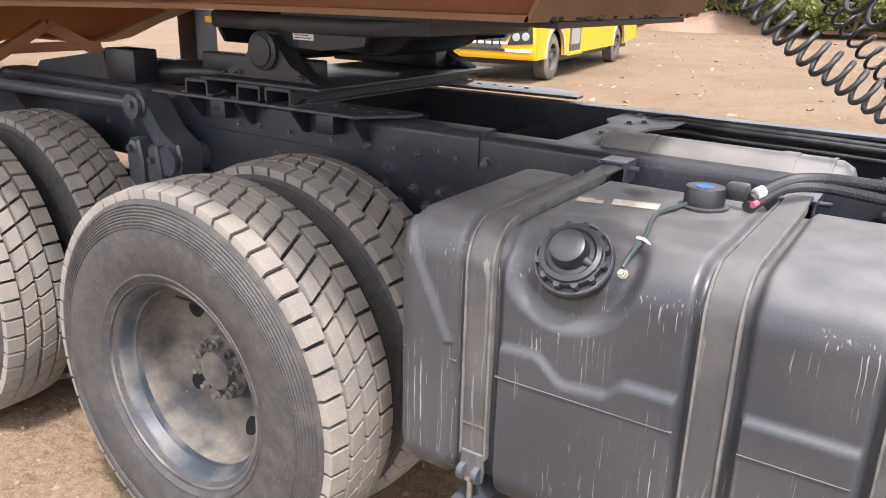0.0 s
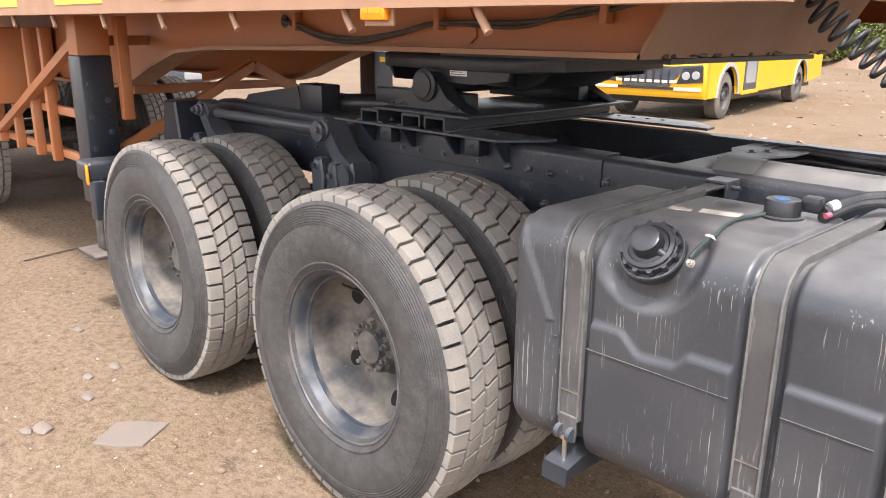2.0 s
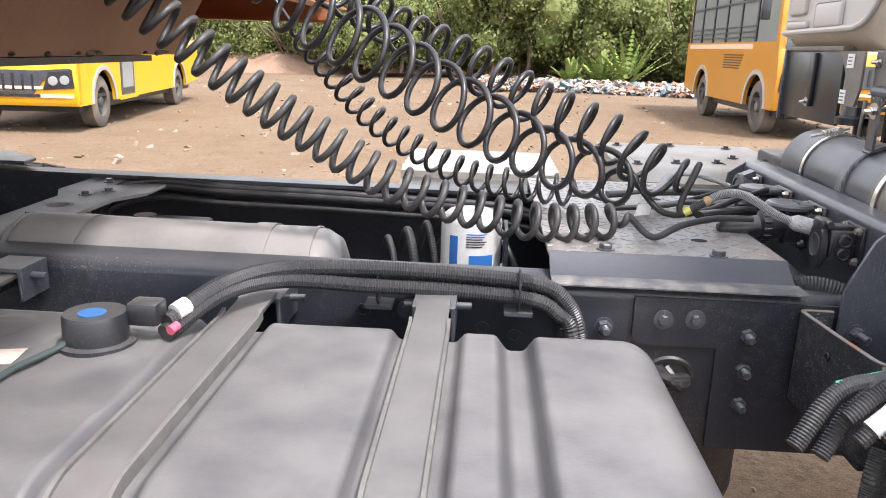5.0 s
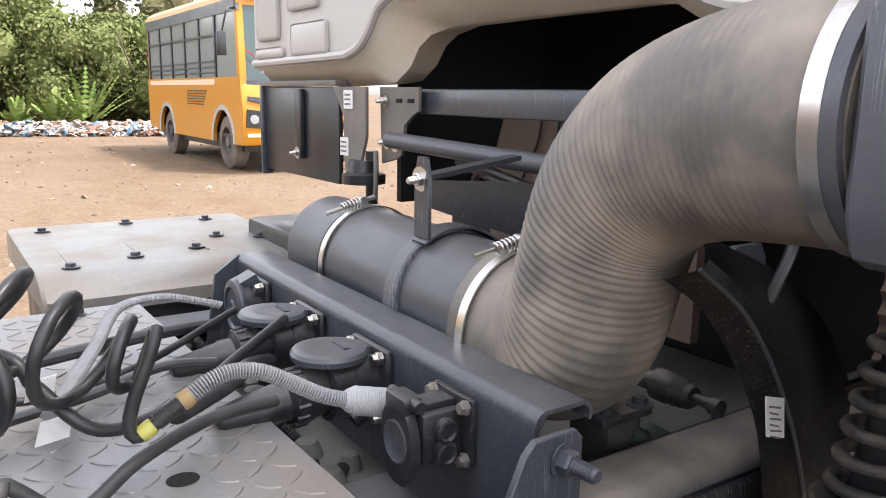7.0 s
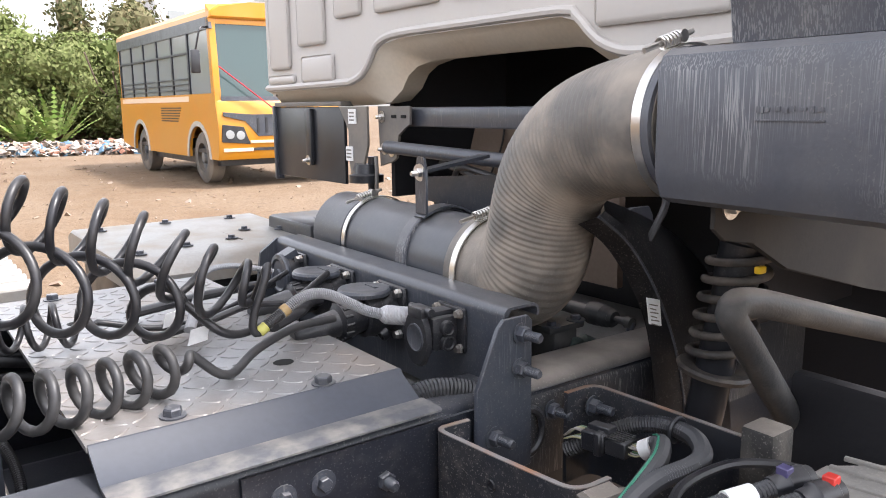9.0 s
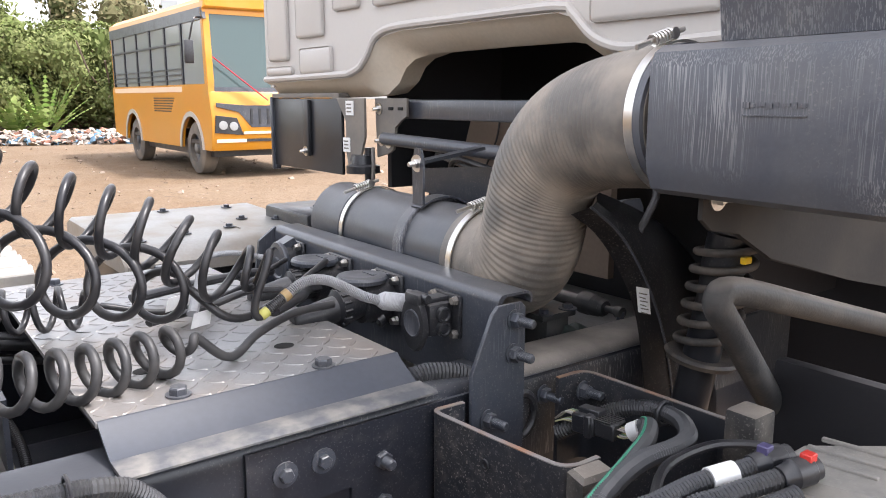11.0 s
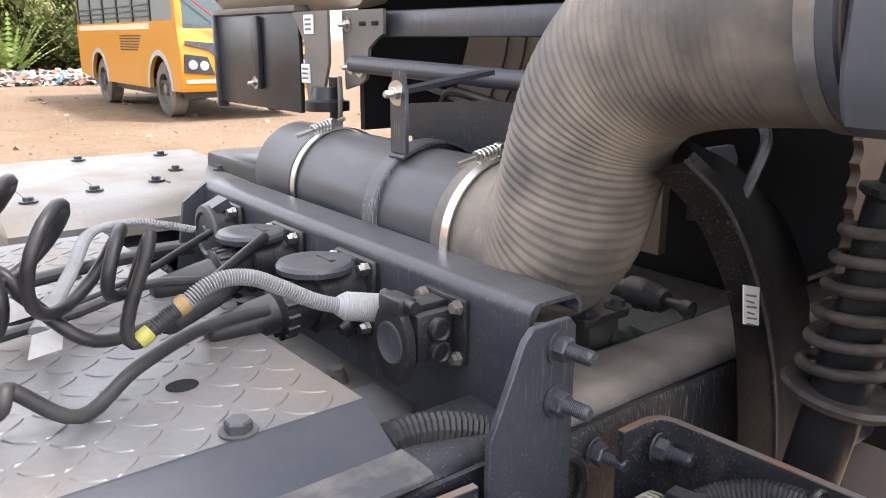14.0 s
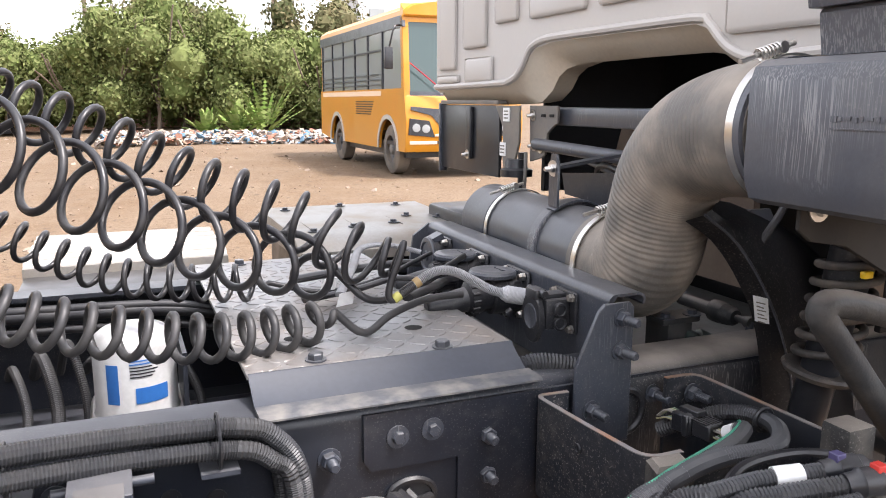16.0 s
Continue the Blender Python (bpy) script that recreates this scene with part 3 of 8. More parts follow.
# ---- wheels ----
SWING = LEVEL
def tread_mesh():
    """Four rows of blocks: square shoulders, and two middle rows with slanting slots that meet in a zigzag groove."""
    bm = B()
    n, rb, rt = 52, 0.492, 0.523
    p = math.tau / n
    rows = [(-0.004, 0.048, 0.0, 0.15, 0.0), (0.058, 0.103, 0.0, 0.15, 0.35), (0.111, 0.156, 0.0, 0.15, 0.65), (0.166, 0.220, 0.0, 0.15, 0.3)]
    for ri, (y0, y1, skew, gap, shift) in enumerate(rows):
        middle = ri in (1, 2)
        for k in range(n):
            a0 = (k + shift) * p
            a1 = a0 + p * (1 - gap)
            if ri == 1:
                ring = [(y0, a0, 0), (y1 - 0.002, a0 + 0.30 * p, 0), (y1 - 0.002, a1 + 0.30 * p, 0), (y0, a1, 0)]
            elif ri == 2:
                ring = [(y0 + 0.002, a0 + 0.10 * p, 0), (y1, a0 + 0.40 * p, 0), (y1, a1 + 0.40 * p, 0), (y0 + 0.002, a1 + 0.10 * p, 0)]
            else:
                ring = [(y0, a0, 0), (y1, a0, 0), (y1, a1, 0), (y0, a1, 0)]
            lo, mid, up = [], [], []
            cy = sum(q[0] for q in ring) / len(ring)
            ca = sum(q[1] for q in ring) / len(ring)
            lift = random.uniform(-0.0008, 0.0008)
            for yy, aa, s in ring:
                aa += s * skew * p
                r = rt - 0.0005 - 0.15 * (yy - 0.108) ** 2 + lift - (0.006 if (ri == 0 and yy < 0.02) or (ri == 3 and yy > 0.20) else 0)
                yi, ai = yy + (cy - yy) * 0.045, aa + (ca - aa) * 0.045
                lo.append(bm.verts.new((rb * math.cos(aa), yy, rb * math.sin(aa))))
                mid.append(bm.verts.new(((r - 0.002) * math.cos(aa), yy, (r - 0.002) * math.sin(aa))))
                up.append(bm.verts.new((r * math.cos(ai), yi, r * math.sin(ai))))
            m = len(lo)
            bm.faces.new(up)
            for i in range(m):
                j = (i + 1) % m
                bm.faces.new((lo[i], lo[j], mid[j], mid[i]))
                bm.faces.new((mid[i], mid[j], up[j], up[i]))
    return finish(bm, "tread", M_TREAD, 30)


def tyre_mesh():
    bm = B()
    prof = [(0.02, 0.262), (0.002, 0.272), (-0.006, 0.290), (-0.016, 0.300), (-0.0165, 0.304), (-0.014, 0.306), (-0.022, 0.33), (-0.028, 0.365), (-0.0295, 0.395), (-0.0275, 0.42)]
    r = 0.425
    while r < 0.478:
        t = (r - 0.425) / 0.053
        y = -0.0265 + 0.016 * t * t
        prof += [(y, r), (y - 0.0022, r + 0.001), (y - 0.0022, r + 0.0035), (y, r + 0.0045)]
        r += 0.0075
    prof += [(-0.008, 0.488), (0.0, 0.497), (0.01, 0.498), (0.14, 0.500), (0.27, 0.498), (0.28, 0.497), (0.289, 0.488), (0.30, 0.46), (0.309, 0.40), (0.305, 0.35), (0.295, 0.30), (0.27, 0.272), (0.25, 0.262)]
    prof = [(y * 0.77 if y > 0 else y, r) for y, r in prof]
    lathe(bm, prof, (0, 0, 0), (0, 1, 0), 80, close=True)
    return finish(bm, "tyre", M_RUBBER, 35)


def rim_mesh():
    bm = B()
    prof = [(0.018, 0.285), (-0.002, 0.287), (-0.006, 0.284), (-0.006, 0.279), (0.004, 0.275), (0.010, 0.266), (0.018, 0.258), (0.040, 0.253), (0.046, 0.250), (0.048, 0.244), (0.062, 0.2425), (0.085, 0.244), (0.26, 0.262), (0.26, 0.285)]
    lathe(bm, prof, (0, 0, 0), (0, 1, 0), 64, close=True)
    return finish(bm, "rim", M_RIM, 35)


def disc_mesh():
    bm = B()
    prof = [(0.0625, 0.2424), (0.10, 0.240), (0.145, 0.236), (0.170, 0.226), (0.186, 0.205), (0.197, 0.178), (0.203, 0.150), (0.205, 0.10), (0.205, 0.03), (0.225, 0.03), (0.225, 0.20), (0.17, 0.2435)]
    lathe(bm, prof, (0, 0, 0), (0, 1, 0), 64, close=True)
    return finish(bm, "disc", M_DISC, 35)


def hub_mesh():
    bm = B()
    lathe(bm, [(0.205, 0.112), (0.190, 0.112), (0.186, 0.106), (0.160, 0.094), (0.156, 0.094), (0.140, 0.092), (0.136, 0.088), (0.134, 0.058), (0.112, 0.054), (0.108, 0.048), (0.108, 0.02), (0.110, 0.0)], (0, 0, 0), (0, 1, 0), 40)
    return finish(bm, "hub", M_DISC, 35)


def nut_mesh():
    bm = B()
    lathe(bm, [(0, 0.017), (0.004, 0.017), (0.004, 0.014), (0.02, 0.014), (0.022, 0.011), (0.022, 0.008), (0.034, 0.008)], (0, 0, 0), (0, 0, 1), 6)
    return finish(bm, "wheel_nut", M_DISC, 30)


TYRE, TREAD, RIM, DISC, HUB, NUT = tyre_mesh(), tread_mesh(), rim_mesh(), disc_mesh(), hub_mesh(), nut_mesh()
M_HOLE = mat("dark_void", (0.006, 0.006, 0.006), 0.9, bump=0.0)


def wheel(x, y, z, outer, spin):
    m = pose(x, y, z, 0, spin, 0)
    w = part_of("wheel", RIM, m, truck, "dusty dark steel disc wheel with block tread tyre")
    part_of("tyre", TYRE, m, w, "dusty black rubber tyre")
    part_of("tread", TREAD, m, w, "pale dusty rubber tread blocks")
    part_of("disc", DISC, m, w, "mud caked dished wheel disc")
    if outer:
        part_of("hub", HUB, m, w)
        for k in range(10):
            a = k * math.tau / 10
            part_of("wheel_nut", NUT, m @ pose(0.075 * math.cos(a), 0.137, 0.075 * math.sin(a), 90, 0, 0), w)
            if k % 2 == 0:
                bm = B()
                lathe(bm, [(0, 0.026), (0.002, 0.026), (0.002, 0.018), (0.001, 0.001)], (0, 0, 0), (0, 0, 1), 20)
                part_of("hand_hole", finish(bm, "hand_hole", M_HOLE, 30), m @ Matrix.Translation((0.190 * math.cos(a + 0.3), 0.1915, 0.190 * math.sin(a + 0.3))) @ Vector((-0.42 * math.cos(a + 0.3), -0.9, -0.42 * math.sin(a + 0.3))).to_track_quat("Z", "Y").to_matrix().to_4x4() @ Matrix.Diagonal((1, 1.35, 1, 1)), w)
        bm = B()
        vp = [m @ Vector(p) for p in ((0.13 * math.cos(2.6), 0.203, 0.13 * math.sin(2.6)), (0.18 * math.cos(2.6), 0.175, 0.18 * math.sin(2.6)), (0.228 * math.cos(2.6), 0.12, 0.228 * math.sin(2.6)))]
        sweep(bm, smooth_path(vp, 0.01), 0.004, 8)
        part("valve_stem", bm, M_BLACK, w)


wheel(-1.694, 1.2, 0.527, True, 20)
wheel(-1.694, 1.535, 0.527, False, 63)
wheel(-3.025, 1.195, 0.527, True, 100)
wheel(-3.025, 1.53, 0.527, False, 150)
for x0 in (-1.694, -3.025):
    wheel(x0, 2.80, 0.527, False, 11)
    wheel(x0, 3.13, 0.527, False, 77)

# ---- fuel tank ----
tank = thing("fuel_tank", (-0.43, 1.5, 0.57), "large dark grey plastic fuel tank held by straps", "fuel tank")
TX0, TX1, TY0, TY1, TZ0, TZ1 = -1.018, 0.155, 1.208, 1.70, 0.572, 1.121
STRAPS = (-0.83, -0.413, -0.152)


def sstep(a, b, x):
    t = max(0.0, min(1.0, (x - a) / (b - a)))
    return t * t * (3 - 2 * t)


def line_at(pts, x):
    for (xa, za), (xb, zb) in zip(pts, pts[1:]):
        if xa <= x <= xb:
            return za + (zb - za) * sstep(xa, xb, x)
    return None


def tank_face(x, z):
    """How far the front stands out: the lower half is a step prouder under a moulded wavy edge."""
    e = 0.0
    if -0.80 < x < -0.445:
        zl = line_at([(-0.80, 0.906), (-0.715, 0.908), (-0.655, 0.868), (-0.585, 0.872), (-0.545, 0.902), (-0.445, 0.902)], x)
        e = 0.010 * (1 - sstep(zl - 0.012, zl + 0.010, z)) * sstep(-0.80, -0.785, x) * (1 - sstep(-0.47, -0.455, x))
    elif x < -0.86:
        zl = 1.09 - (x + 0.99) * 2.05
        e = 0.009 * (1 - sstep(zl - 0.02, zl + 0.02, z)) * 1.0 if z > 0.88 else 0.009 * (1 - sstep(-0.905, -0.885, x)) + 0.009 * sstep(-0.99, -0.97, x) * 0
        e *= (1 - sstep(-0.90, -0.88, x)) if z <= 0.88 else 1
    elif -0.375 < x < -0.19:
        e = 0.010 * (1 - sstep(0.893, 0.912, z)) * sstep(-0.375, -0.362, x) * (1 - sstep(-0.205, -0.19, x))
    elif x > -0.11:
        e = 0.010 * (1 - sstep(0.893, 0.912, z)) * sstep(0.0, 0.012, x) * (1 - sstep(0.09, 0.11, x))
    return e


def tank_mesh():
    bm = B()
    xs = sorted(set([round(TX0 + (TX1 - TX0) * i / 250, 5) for i in range(251)] + [TX0 + 0.002 * i for i in range(12)] + [TX1 - 0.002 * i for i in range(12)]))
    prof = []                       # y, z, and the outward way, around the section
    R = {"tf": 0.085, "bf": 0.075, "tb": 0.04, "bb": 0.06}

    def arc(cy, cz, r, a0, a1, n):
        for k in range(n + 1):
            a = radians(a0 + (a1 - a0) * k / n)
            prof.append((cy + r * math.cos(a), cz + r * math.sin(a), math.cos(a), math.sin(a)))
    arc(TY0 + R["bf"], TZ0 + R["bf"], R["bf"], 270, 180, 10)
    n = 90
    for k in range(1, n):
        z = TZ0 + R["bf"] + (TZ1 - R["tf"] - TZ0 - R["bf"]) * k / n
        prof.append((TY0, z, -1, 0))
    arc(TY0 + R["tf"], TZ1 - R["tf"], R["tf"], 180, 90, 16)
    for k in range(1, 30):
        prof.append((TY0 + R["tf"] + (TY1 - R["tb"] - TY0 - R["tf"]) * k / 30, TZ1, 0, 1))
    arc(TY1 - R["tb"], TZ1 - R["tb"], R["tb"], 90, 0, 6)
    arc(TY1 - R["bb"], TZ0 + R["bb"], R["bb"], 0, -90, 6)
    for k in range(1, 8):
        prof.append((TY1 - R["bb"] + (TY0 + R["bf"] - TY1 + R["bb"]) * k / 8, TZ0, 0, -1))
    rings = []
    for x in xs:
        s = min(x - TX0, TX1 - x)
        Re = 0.055
        d = 0.0 if s >= Re else Re - math.sqrt(max(0, Re * Re - (Re - s) ** 2))
        ch = 0.0
        for sx in STRAPS:
            ch = max(ch, 0.013 * (1 - sstep(0.036, 0.052, abs(x - sx))))
        ch = max(ch, 0.020 * (1 - sstep(0.008, 0.030, abs(x + 0.035))))
        ring = []
        for y, z, ny, nz in prof:
            o = -d - ch
            if ny < -0.5 and ch < 0.001:
                o += tank_face(x, z)
            # pocket round the filler neck on the front top edge
            q = math.hypot((x + 0.668) / 0.095, (y - 1.235) / 0.075, )
            dist = math.hypot(x + 0.668, (y - 1.236) * 1.0, (z - 1.085))
            if ny < 0.3 and nz > -0.1 and dist < 0.15:
                o -= 0.022 * (1 - sstep(0.100, 0.135, dist))
            # shallow sunken panel and round pad on the top
            if nz > 0.9:
                if -0.60 < x < -0.46 and 1.40 < y < 1.52:
                    o -= 0.0015
                o += 0.005 * (1 - sstep(0.022, 0.034, math.hypot(x + 0.697, y - 1.615)))
                o += 0.004 * (1 - sstep(0.055, 0.075, math.hypot(x + 0.549, y - 1.56)))
            o += 0.0012 * noise.noise((x * 5, y * 5, z * 5))
            ring.append(bm.verts.new((x, y + ny * o, z + nz * o)))
        rings.append(ring)
    m = len(prof)
    for a, b in zip(rings, rings[1:]):
        for k in range(m):
            bm.faces.new((a[k], a[(k + 1) % m], b[(k + 1) % m], b[k]))
    bm.faces.new(rings[0])
    bm.faces.new(rings[-1][::-1])
    return bm


part("body", tank_mesh(), M_TANK, tank, smooth=60)
# moulding seam along the front
for x0, x1, e in ((-0.995, -0.875, 0.0), (-0.785, -0.462, 0.010), (-0.362, -0.205, 0.010), (-0.105, -0.07, 0)):
    bm = B()
    box(bm, x0, x1, TY0 - e - 0.0022, TY0 - e + 0.004, 0.8435, 0.8455)
    part("seam", bm, M_TANK, tank)


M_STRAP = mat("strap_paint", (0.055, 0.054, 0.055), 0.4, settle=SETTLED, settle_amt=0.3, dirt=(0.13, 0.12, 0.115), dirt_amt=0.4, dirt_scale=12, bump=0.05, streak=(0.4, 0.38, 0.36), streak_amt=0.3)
M_LINER = mat("rubber_liner", (0.13, 0.125, 0.118), 0.8, dirt=(0.05, 0.05, 0.05), dirt_amt=0.6, dirt_scale=20, bump=0.1)


def strap_path(off, z_end=0.66, y_end=1.80):
    o = off
    pts = [(TY0 - o, z_end)]
    pts += [(TY0 - o, z_end + (1.035 - z_end) * k / 6) for k in range(1, 6)]
    r = 0.085 + o
    cy, cz = TY0 + 0.085, TZ1 - 0.085
    for k in range(13):
        a = math.pi - math.pi / 2 * k / 12
        pts.append((cy + r * math.cos(a), cz + r * math.sin(a)))
    pts += [(TY1 - 0.05, TZ1 + o), (TY1 - 0.02, TZ1 + o), (y_end, TZ1 + o + 0.004)]
    return pts


def strap_band(bm, x0, x1, o0, o1, z_end, y_end=1.80):
    a, b = strap_path(o0, z_end, y_end), strap_path(o1, z_end, y_end)
    prism(bm, a + b[::-1], "x", x0, x1)
    return bm


for sx in STRAPS:
    s = part("strap", strap_band(B(), sx - 0.024, sx + 0.024, -0.0065, -0.001, 0.655, 1.835 if sx < -0.5 else 1.79), M_STRAP, tank, "dusty grey steel strap")
    for e in (-1, 1):
        x0, x1 = sorted((sx + e * 0.0242, sx + e * 0.0285))
        part("liner_edge", strap_band(B(), x0, x1, -0.012, 0.003, 0.655, 1.70), M_LINER, s)
    bm = B()
    box(bm, sx - 0.024, sx + 0.024, TY0 - 0.001, TY0 + 0.004, 0.722, 0.7245)
    part("weld", bm, M_STEEL, s)
    # hook and tension bolt at the foot
    bm = B()
    prism(bm, [(sx - 0.022, 0.60), (sx + 0.022, 0.60), (sx + 0.026, 0.625), (sx + 0.024, 0.665), (sx - 0.024, 0.665), (sx - 0.026, 0.625)], "y", TY0 - 0.004, TY0 + 0.006, 0.002)
    part("hook", bm, M_STRAP, s)
    for e in (-1, 1):
        bm = B()
        cyl(bm, (sx + e * 0.022, TY0 - 0.008, 0.622), (sx + e * 0.010, TY0 - 0.008, 0.622), 0.017, 16)
        part("hook_eye", bm, M_FRAME_TOP, s)
    bm = B()
    lathe(bm, [(0, 0.014), (0.01, 0.014), (0.012, 0.006), (0.07, 0.006), (0.072, 0.011), (0.085, 0.011)], (sx, TY0 - 0.006, 0.62), (sx, TY0 - 0.006, 0), 12)
    part("tension_bolt", bm, M_STEEL, s)
    # bracket arm under the tank
    bm = B()
    prism(bm, [(TY0 - 0.04, 0.553), (TY0 - 0.04, 0.535), (TY0 - 0.045, 0.51), (TY0 - 0.035, 0.51), (TY0 - 0.03, 0.53), (1.72, 0.50), (YN, 0.87), (YN, 0.95), (1.745, 0.95), (1.72, 0.563), (TY0 + 0.02, 0.563)], "x", sx - 0.035, sx + 0.035, 0.003)
    part("bracket_arm", bm, M_FRAME, tank)
    # strap anchor on the rail
    bm = B()
    az = -0.020 if sx < -0.5 else -0.036
    prism(bm, [(sx + e, z + az) for e, z in ((-0.032, 1.10), (-0.027, 1.10), (-0.027, 1.148), (0.027, 1.148), (0.027, 1.10), (0.032, 1.10), (0.032, 1.153), (-0.032, 1.153))], "y", 1.81 if sx < -0.5 else 1.775, YN - 0.001, 0.001)
    a = part("strap_anchor", bm, M_FRAME_TOP, tank)
    bm = B()
    cyl(bm, (sx - 0.05, 1.84, 1.135 + az), (sx + 0.055, 1.84, 1.135 + az), 0.006, 10)
    part("anchor_pin", bm, M_FRAME_TOP, a)

# filler cap
CAP, CAX = Vector((-0.668, 1.238, 1.082)), Vector((0.06, -0.74, 0.67)).normalized()


def cap_at(h):
    return CAP + CAX * h


bm = B()
lathe(bm, [(0.0, 0.066), (0.004, 0.068), (0.022, 0.068), (0.024, 0.055)], cap_at(-0.018), cap_at(1), 40)
neck = part("filler_neck", bm, M_BLACK, tank)
bm = B()
lathe(bm, [(0.0, 0.056), (0.016, 0.056), (0.018, 0.053), (0.024, 0.052), (0.026, 0.044), (0.023, 0.040), (0.024, 0.033), (0.031, 0.031), (0.050, 0.029), (0.052, 0.025), (0.051, 0.004)], cap_at(0.006), cap_at(1), 48)
cap = part("filler_cap", bm, M_BLACK, tank, "black ribbed plastic filler cap with lock")
cd, cu, cw = CAX, CAX.orthogonal().normalized(), None
cw = cd.cross(cu)
for k in range(12):
    a = k * math.tau / 12
    bm = B()
    c = cap_at(0.006) + (cu * math.cos(a) + cw * math.sin(a)) * 0.056
    m = Matrix.Translation(c) @ (cu * math.cos(a) + cw * math.sin(a)).to_track_quat("X", "Z").to_matrix().to_4x4()
    cyl(bm, c, c + cd * 0.018, 0.0065, 8)
    part("grip_rib", bm, M_BLACK, cap)
bm = B()
ta = cu * 0.2 + cw * 0.98
for e0, e1, r0, r1 in ((0.026, 0.058, 0.014, 0.010),):
    cyl(bm, cap_at(0.036) + Vector((0.022, 0.0, -0.010)), cap_at(0.034) + Vector((0.048, 0.003, -0.022)), r0 * 0.7, 12, r1 * 0.7)
part("lock_tab", bm, M_BLACK, cap)
bm = B()
sweep(bm, smooth_path([cap_at(0.006) + (cu * math.cos(a) + cw * math.sin(a)) * 0.065 for a in [k * math.tau / 20 for k in range(21)]], 0.01), 0.0025, 6)
part("neck_ring", bm, M_FRAME_TOP, tank)
# earthing lug and the thin cable to the level sender
bm = B()
lathe(bm, [(0, 0.009), (0.003, 0.009), (0.003, 0.007), (0.009, 0.007), (0.009, 0.004), (0.015, 0.004)], Vector((-0.578, 1.228, 1.080)), Vector((-0.55, 0.7, 1.35)), 8)
part("earth_bolt", bm, M_ALU, tank, "bright zinc earthing bolt")
M_GREENCABLE = mat("green_cable", (0.04, 0.055, 0.055), 0.45, bump=0.0)
bm = B()
sweep(bm, smooth_path([(-0.578, 1.222, 1.092), (-0.574, 1.25, 1.112), (-0.572, 1.30, 1.124), (-0.59, 1.38, 1.128), (-0.60, 1.46, 1.127), (-0.575, 1.53, 1.132), (-0.56, 1.55, 1.15)], 0.008), 0.0042, 8)
part("earth_cable", bm, M_GREENCABLE, tank, "thin green cable to the sender")
bm = B()
prism(bm, [(-0.580, 1.278), (-0.568, 1.276), (-0.548, 1.258), (-0.566, 1.284), (-0.580, 1.287)], "z", 1.126, 1.1285)
part("cable_tag", bm, M_WHITE, tank)
# level sender
bm = B()
lathe(bm, [(0, 0.046), (0.008, 0.046), (0.010, 0.038), (0.040, 0.038), (0.044, 0.036), (0.044, 0.012), (0.044, 0.001)], (-0.549, 1.56, 1.121), (-0.549, 1.56, 2), 32)
snd = part("level_sender", bm, M_BLACK, tank, "black round fuel level sender with blue mark")
M_BLUE = mat("blue_mark", (0.03, 0.12, 0.30), 0.4, bump=0.0)
bm = B()
cyl(bm, (-0.549, 1.553, 1.1652), (-0.549, 1.553, 1.1665), 0.016, 20)
part("mark", bm, M_BLUE, snd)
bm = B()
box(bm, -0.515, -0.475, 1.565, 1.60, 1.145, 1.175, 0.006)
part("connector", bm, M_BLACK, snd)
# peeling paper label on the tank top
M_PAPER = mat("old_paper", (0.55, 0.5, 0.44), 0.8, dirt=(0.3, 0.2, 0.14), dirt_amt=0.7, dirt_scale=25, bump=0.1)
bm = B()
prism(bm, [(-0.70, 1.475), (-0.615, 1.49), (-0.622, 1.535), (-0.71, 1.515)], "z", 1.1222, 1.1232)
part("label", bm, M_PAPER, tank, "peeling white paper label")
bm = B()
prism(bm, [(-0.765, 1.455), (-0.715, 1.468), (-0.722, 1.49), (-0.735, 1.482), (-0.745, 1.492), (-0.772, 1.485)], "z", 1.1222, 1.1236)
part("label", bm, M_PAPER, tank)

# ---- air reservoir ----
SWING = IN_FRAME
bm = B()
lathe(bm, [(0, 0.02), (0.004, 0.07), (0.02, 0.108), (0.045, 0.122), (0.055, 0.1225), (0.057, 0.1245), (0.60, 0.1245), (0.602, 0.1225), (0.615, 0.122), (0.64, 0.108), (0.656, 0.07), (0.66, 0.02)], (-0.985, 2.075, 1.045), (0, 2.055, 1.045), 48)
M_AIR = mat("air_tank_paint", (0.11, 0.11, 0.112), 0.42, dirt=(0.2, 0.19, 0.18), dirt_amt=0.4, dirt_scale=8, bump=0.05, settle=(0.32, 0.30, 0.28), settle_amt=0.5)
air = thing("air_tank", (-0.65, 2.065, 0.92), "dark grey steel air reservoir lying between the frame rails", "air tank")
part("body", bm, M_AIR, air)
for x0 in (-0.93, -0.385):
    bm = B()
    lathe(bm, [(-0.004, 0.1243), (-0.003, 0.1262), (0.003, 0.1262), (0.004, 0.1243)], (x0, 2.065, 1.045), (x0 + 1, 2.065, 1.045), 48, close=True)
    part("weld_seam", bm, M_AIR, air)
for x0 in (-0.82, -0.48):
    bm = B()
    lathe(bm, [(-0.018, 0.1247), (-0.018, 0.1272), (0.018, 0.1272), (0.018, 0.1247)], (x0, 2.066, 1.045), (x0 + 1, 2.066, 1.045), 48, close=True)
    part("band", bm, M_AIR, air)


SWING = LEVEL
# ---- semi trailer ----
trailer = thing("semi_trailer", (-4, 2.31, 0.5), "orange brown flatbed semi trailer coupled over the truck", "trailer")
M_TAPE = mat("yellow_tape", (0.85, 0.55, 0.02), 0.35, bump=0.0)


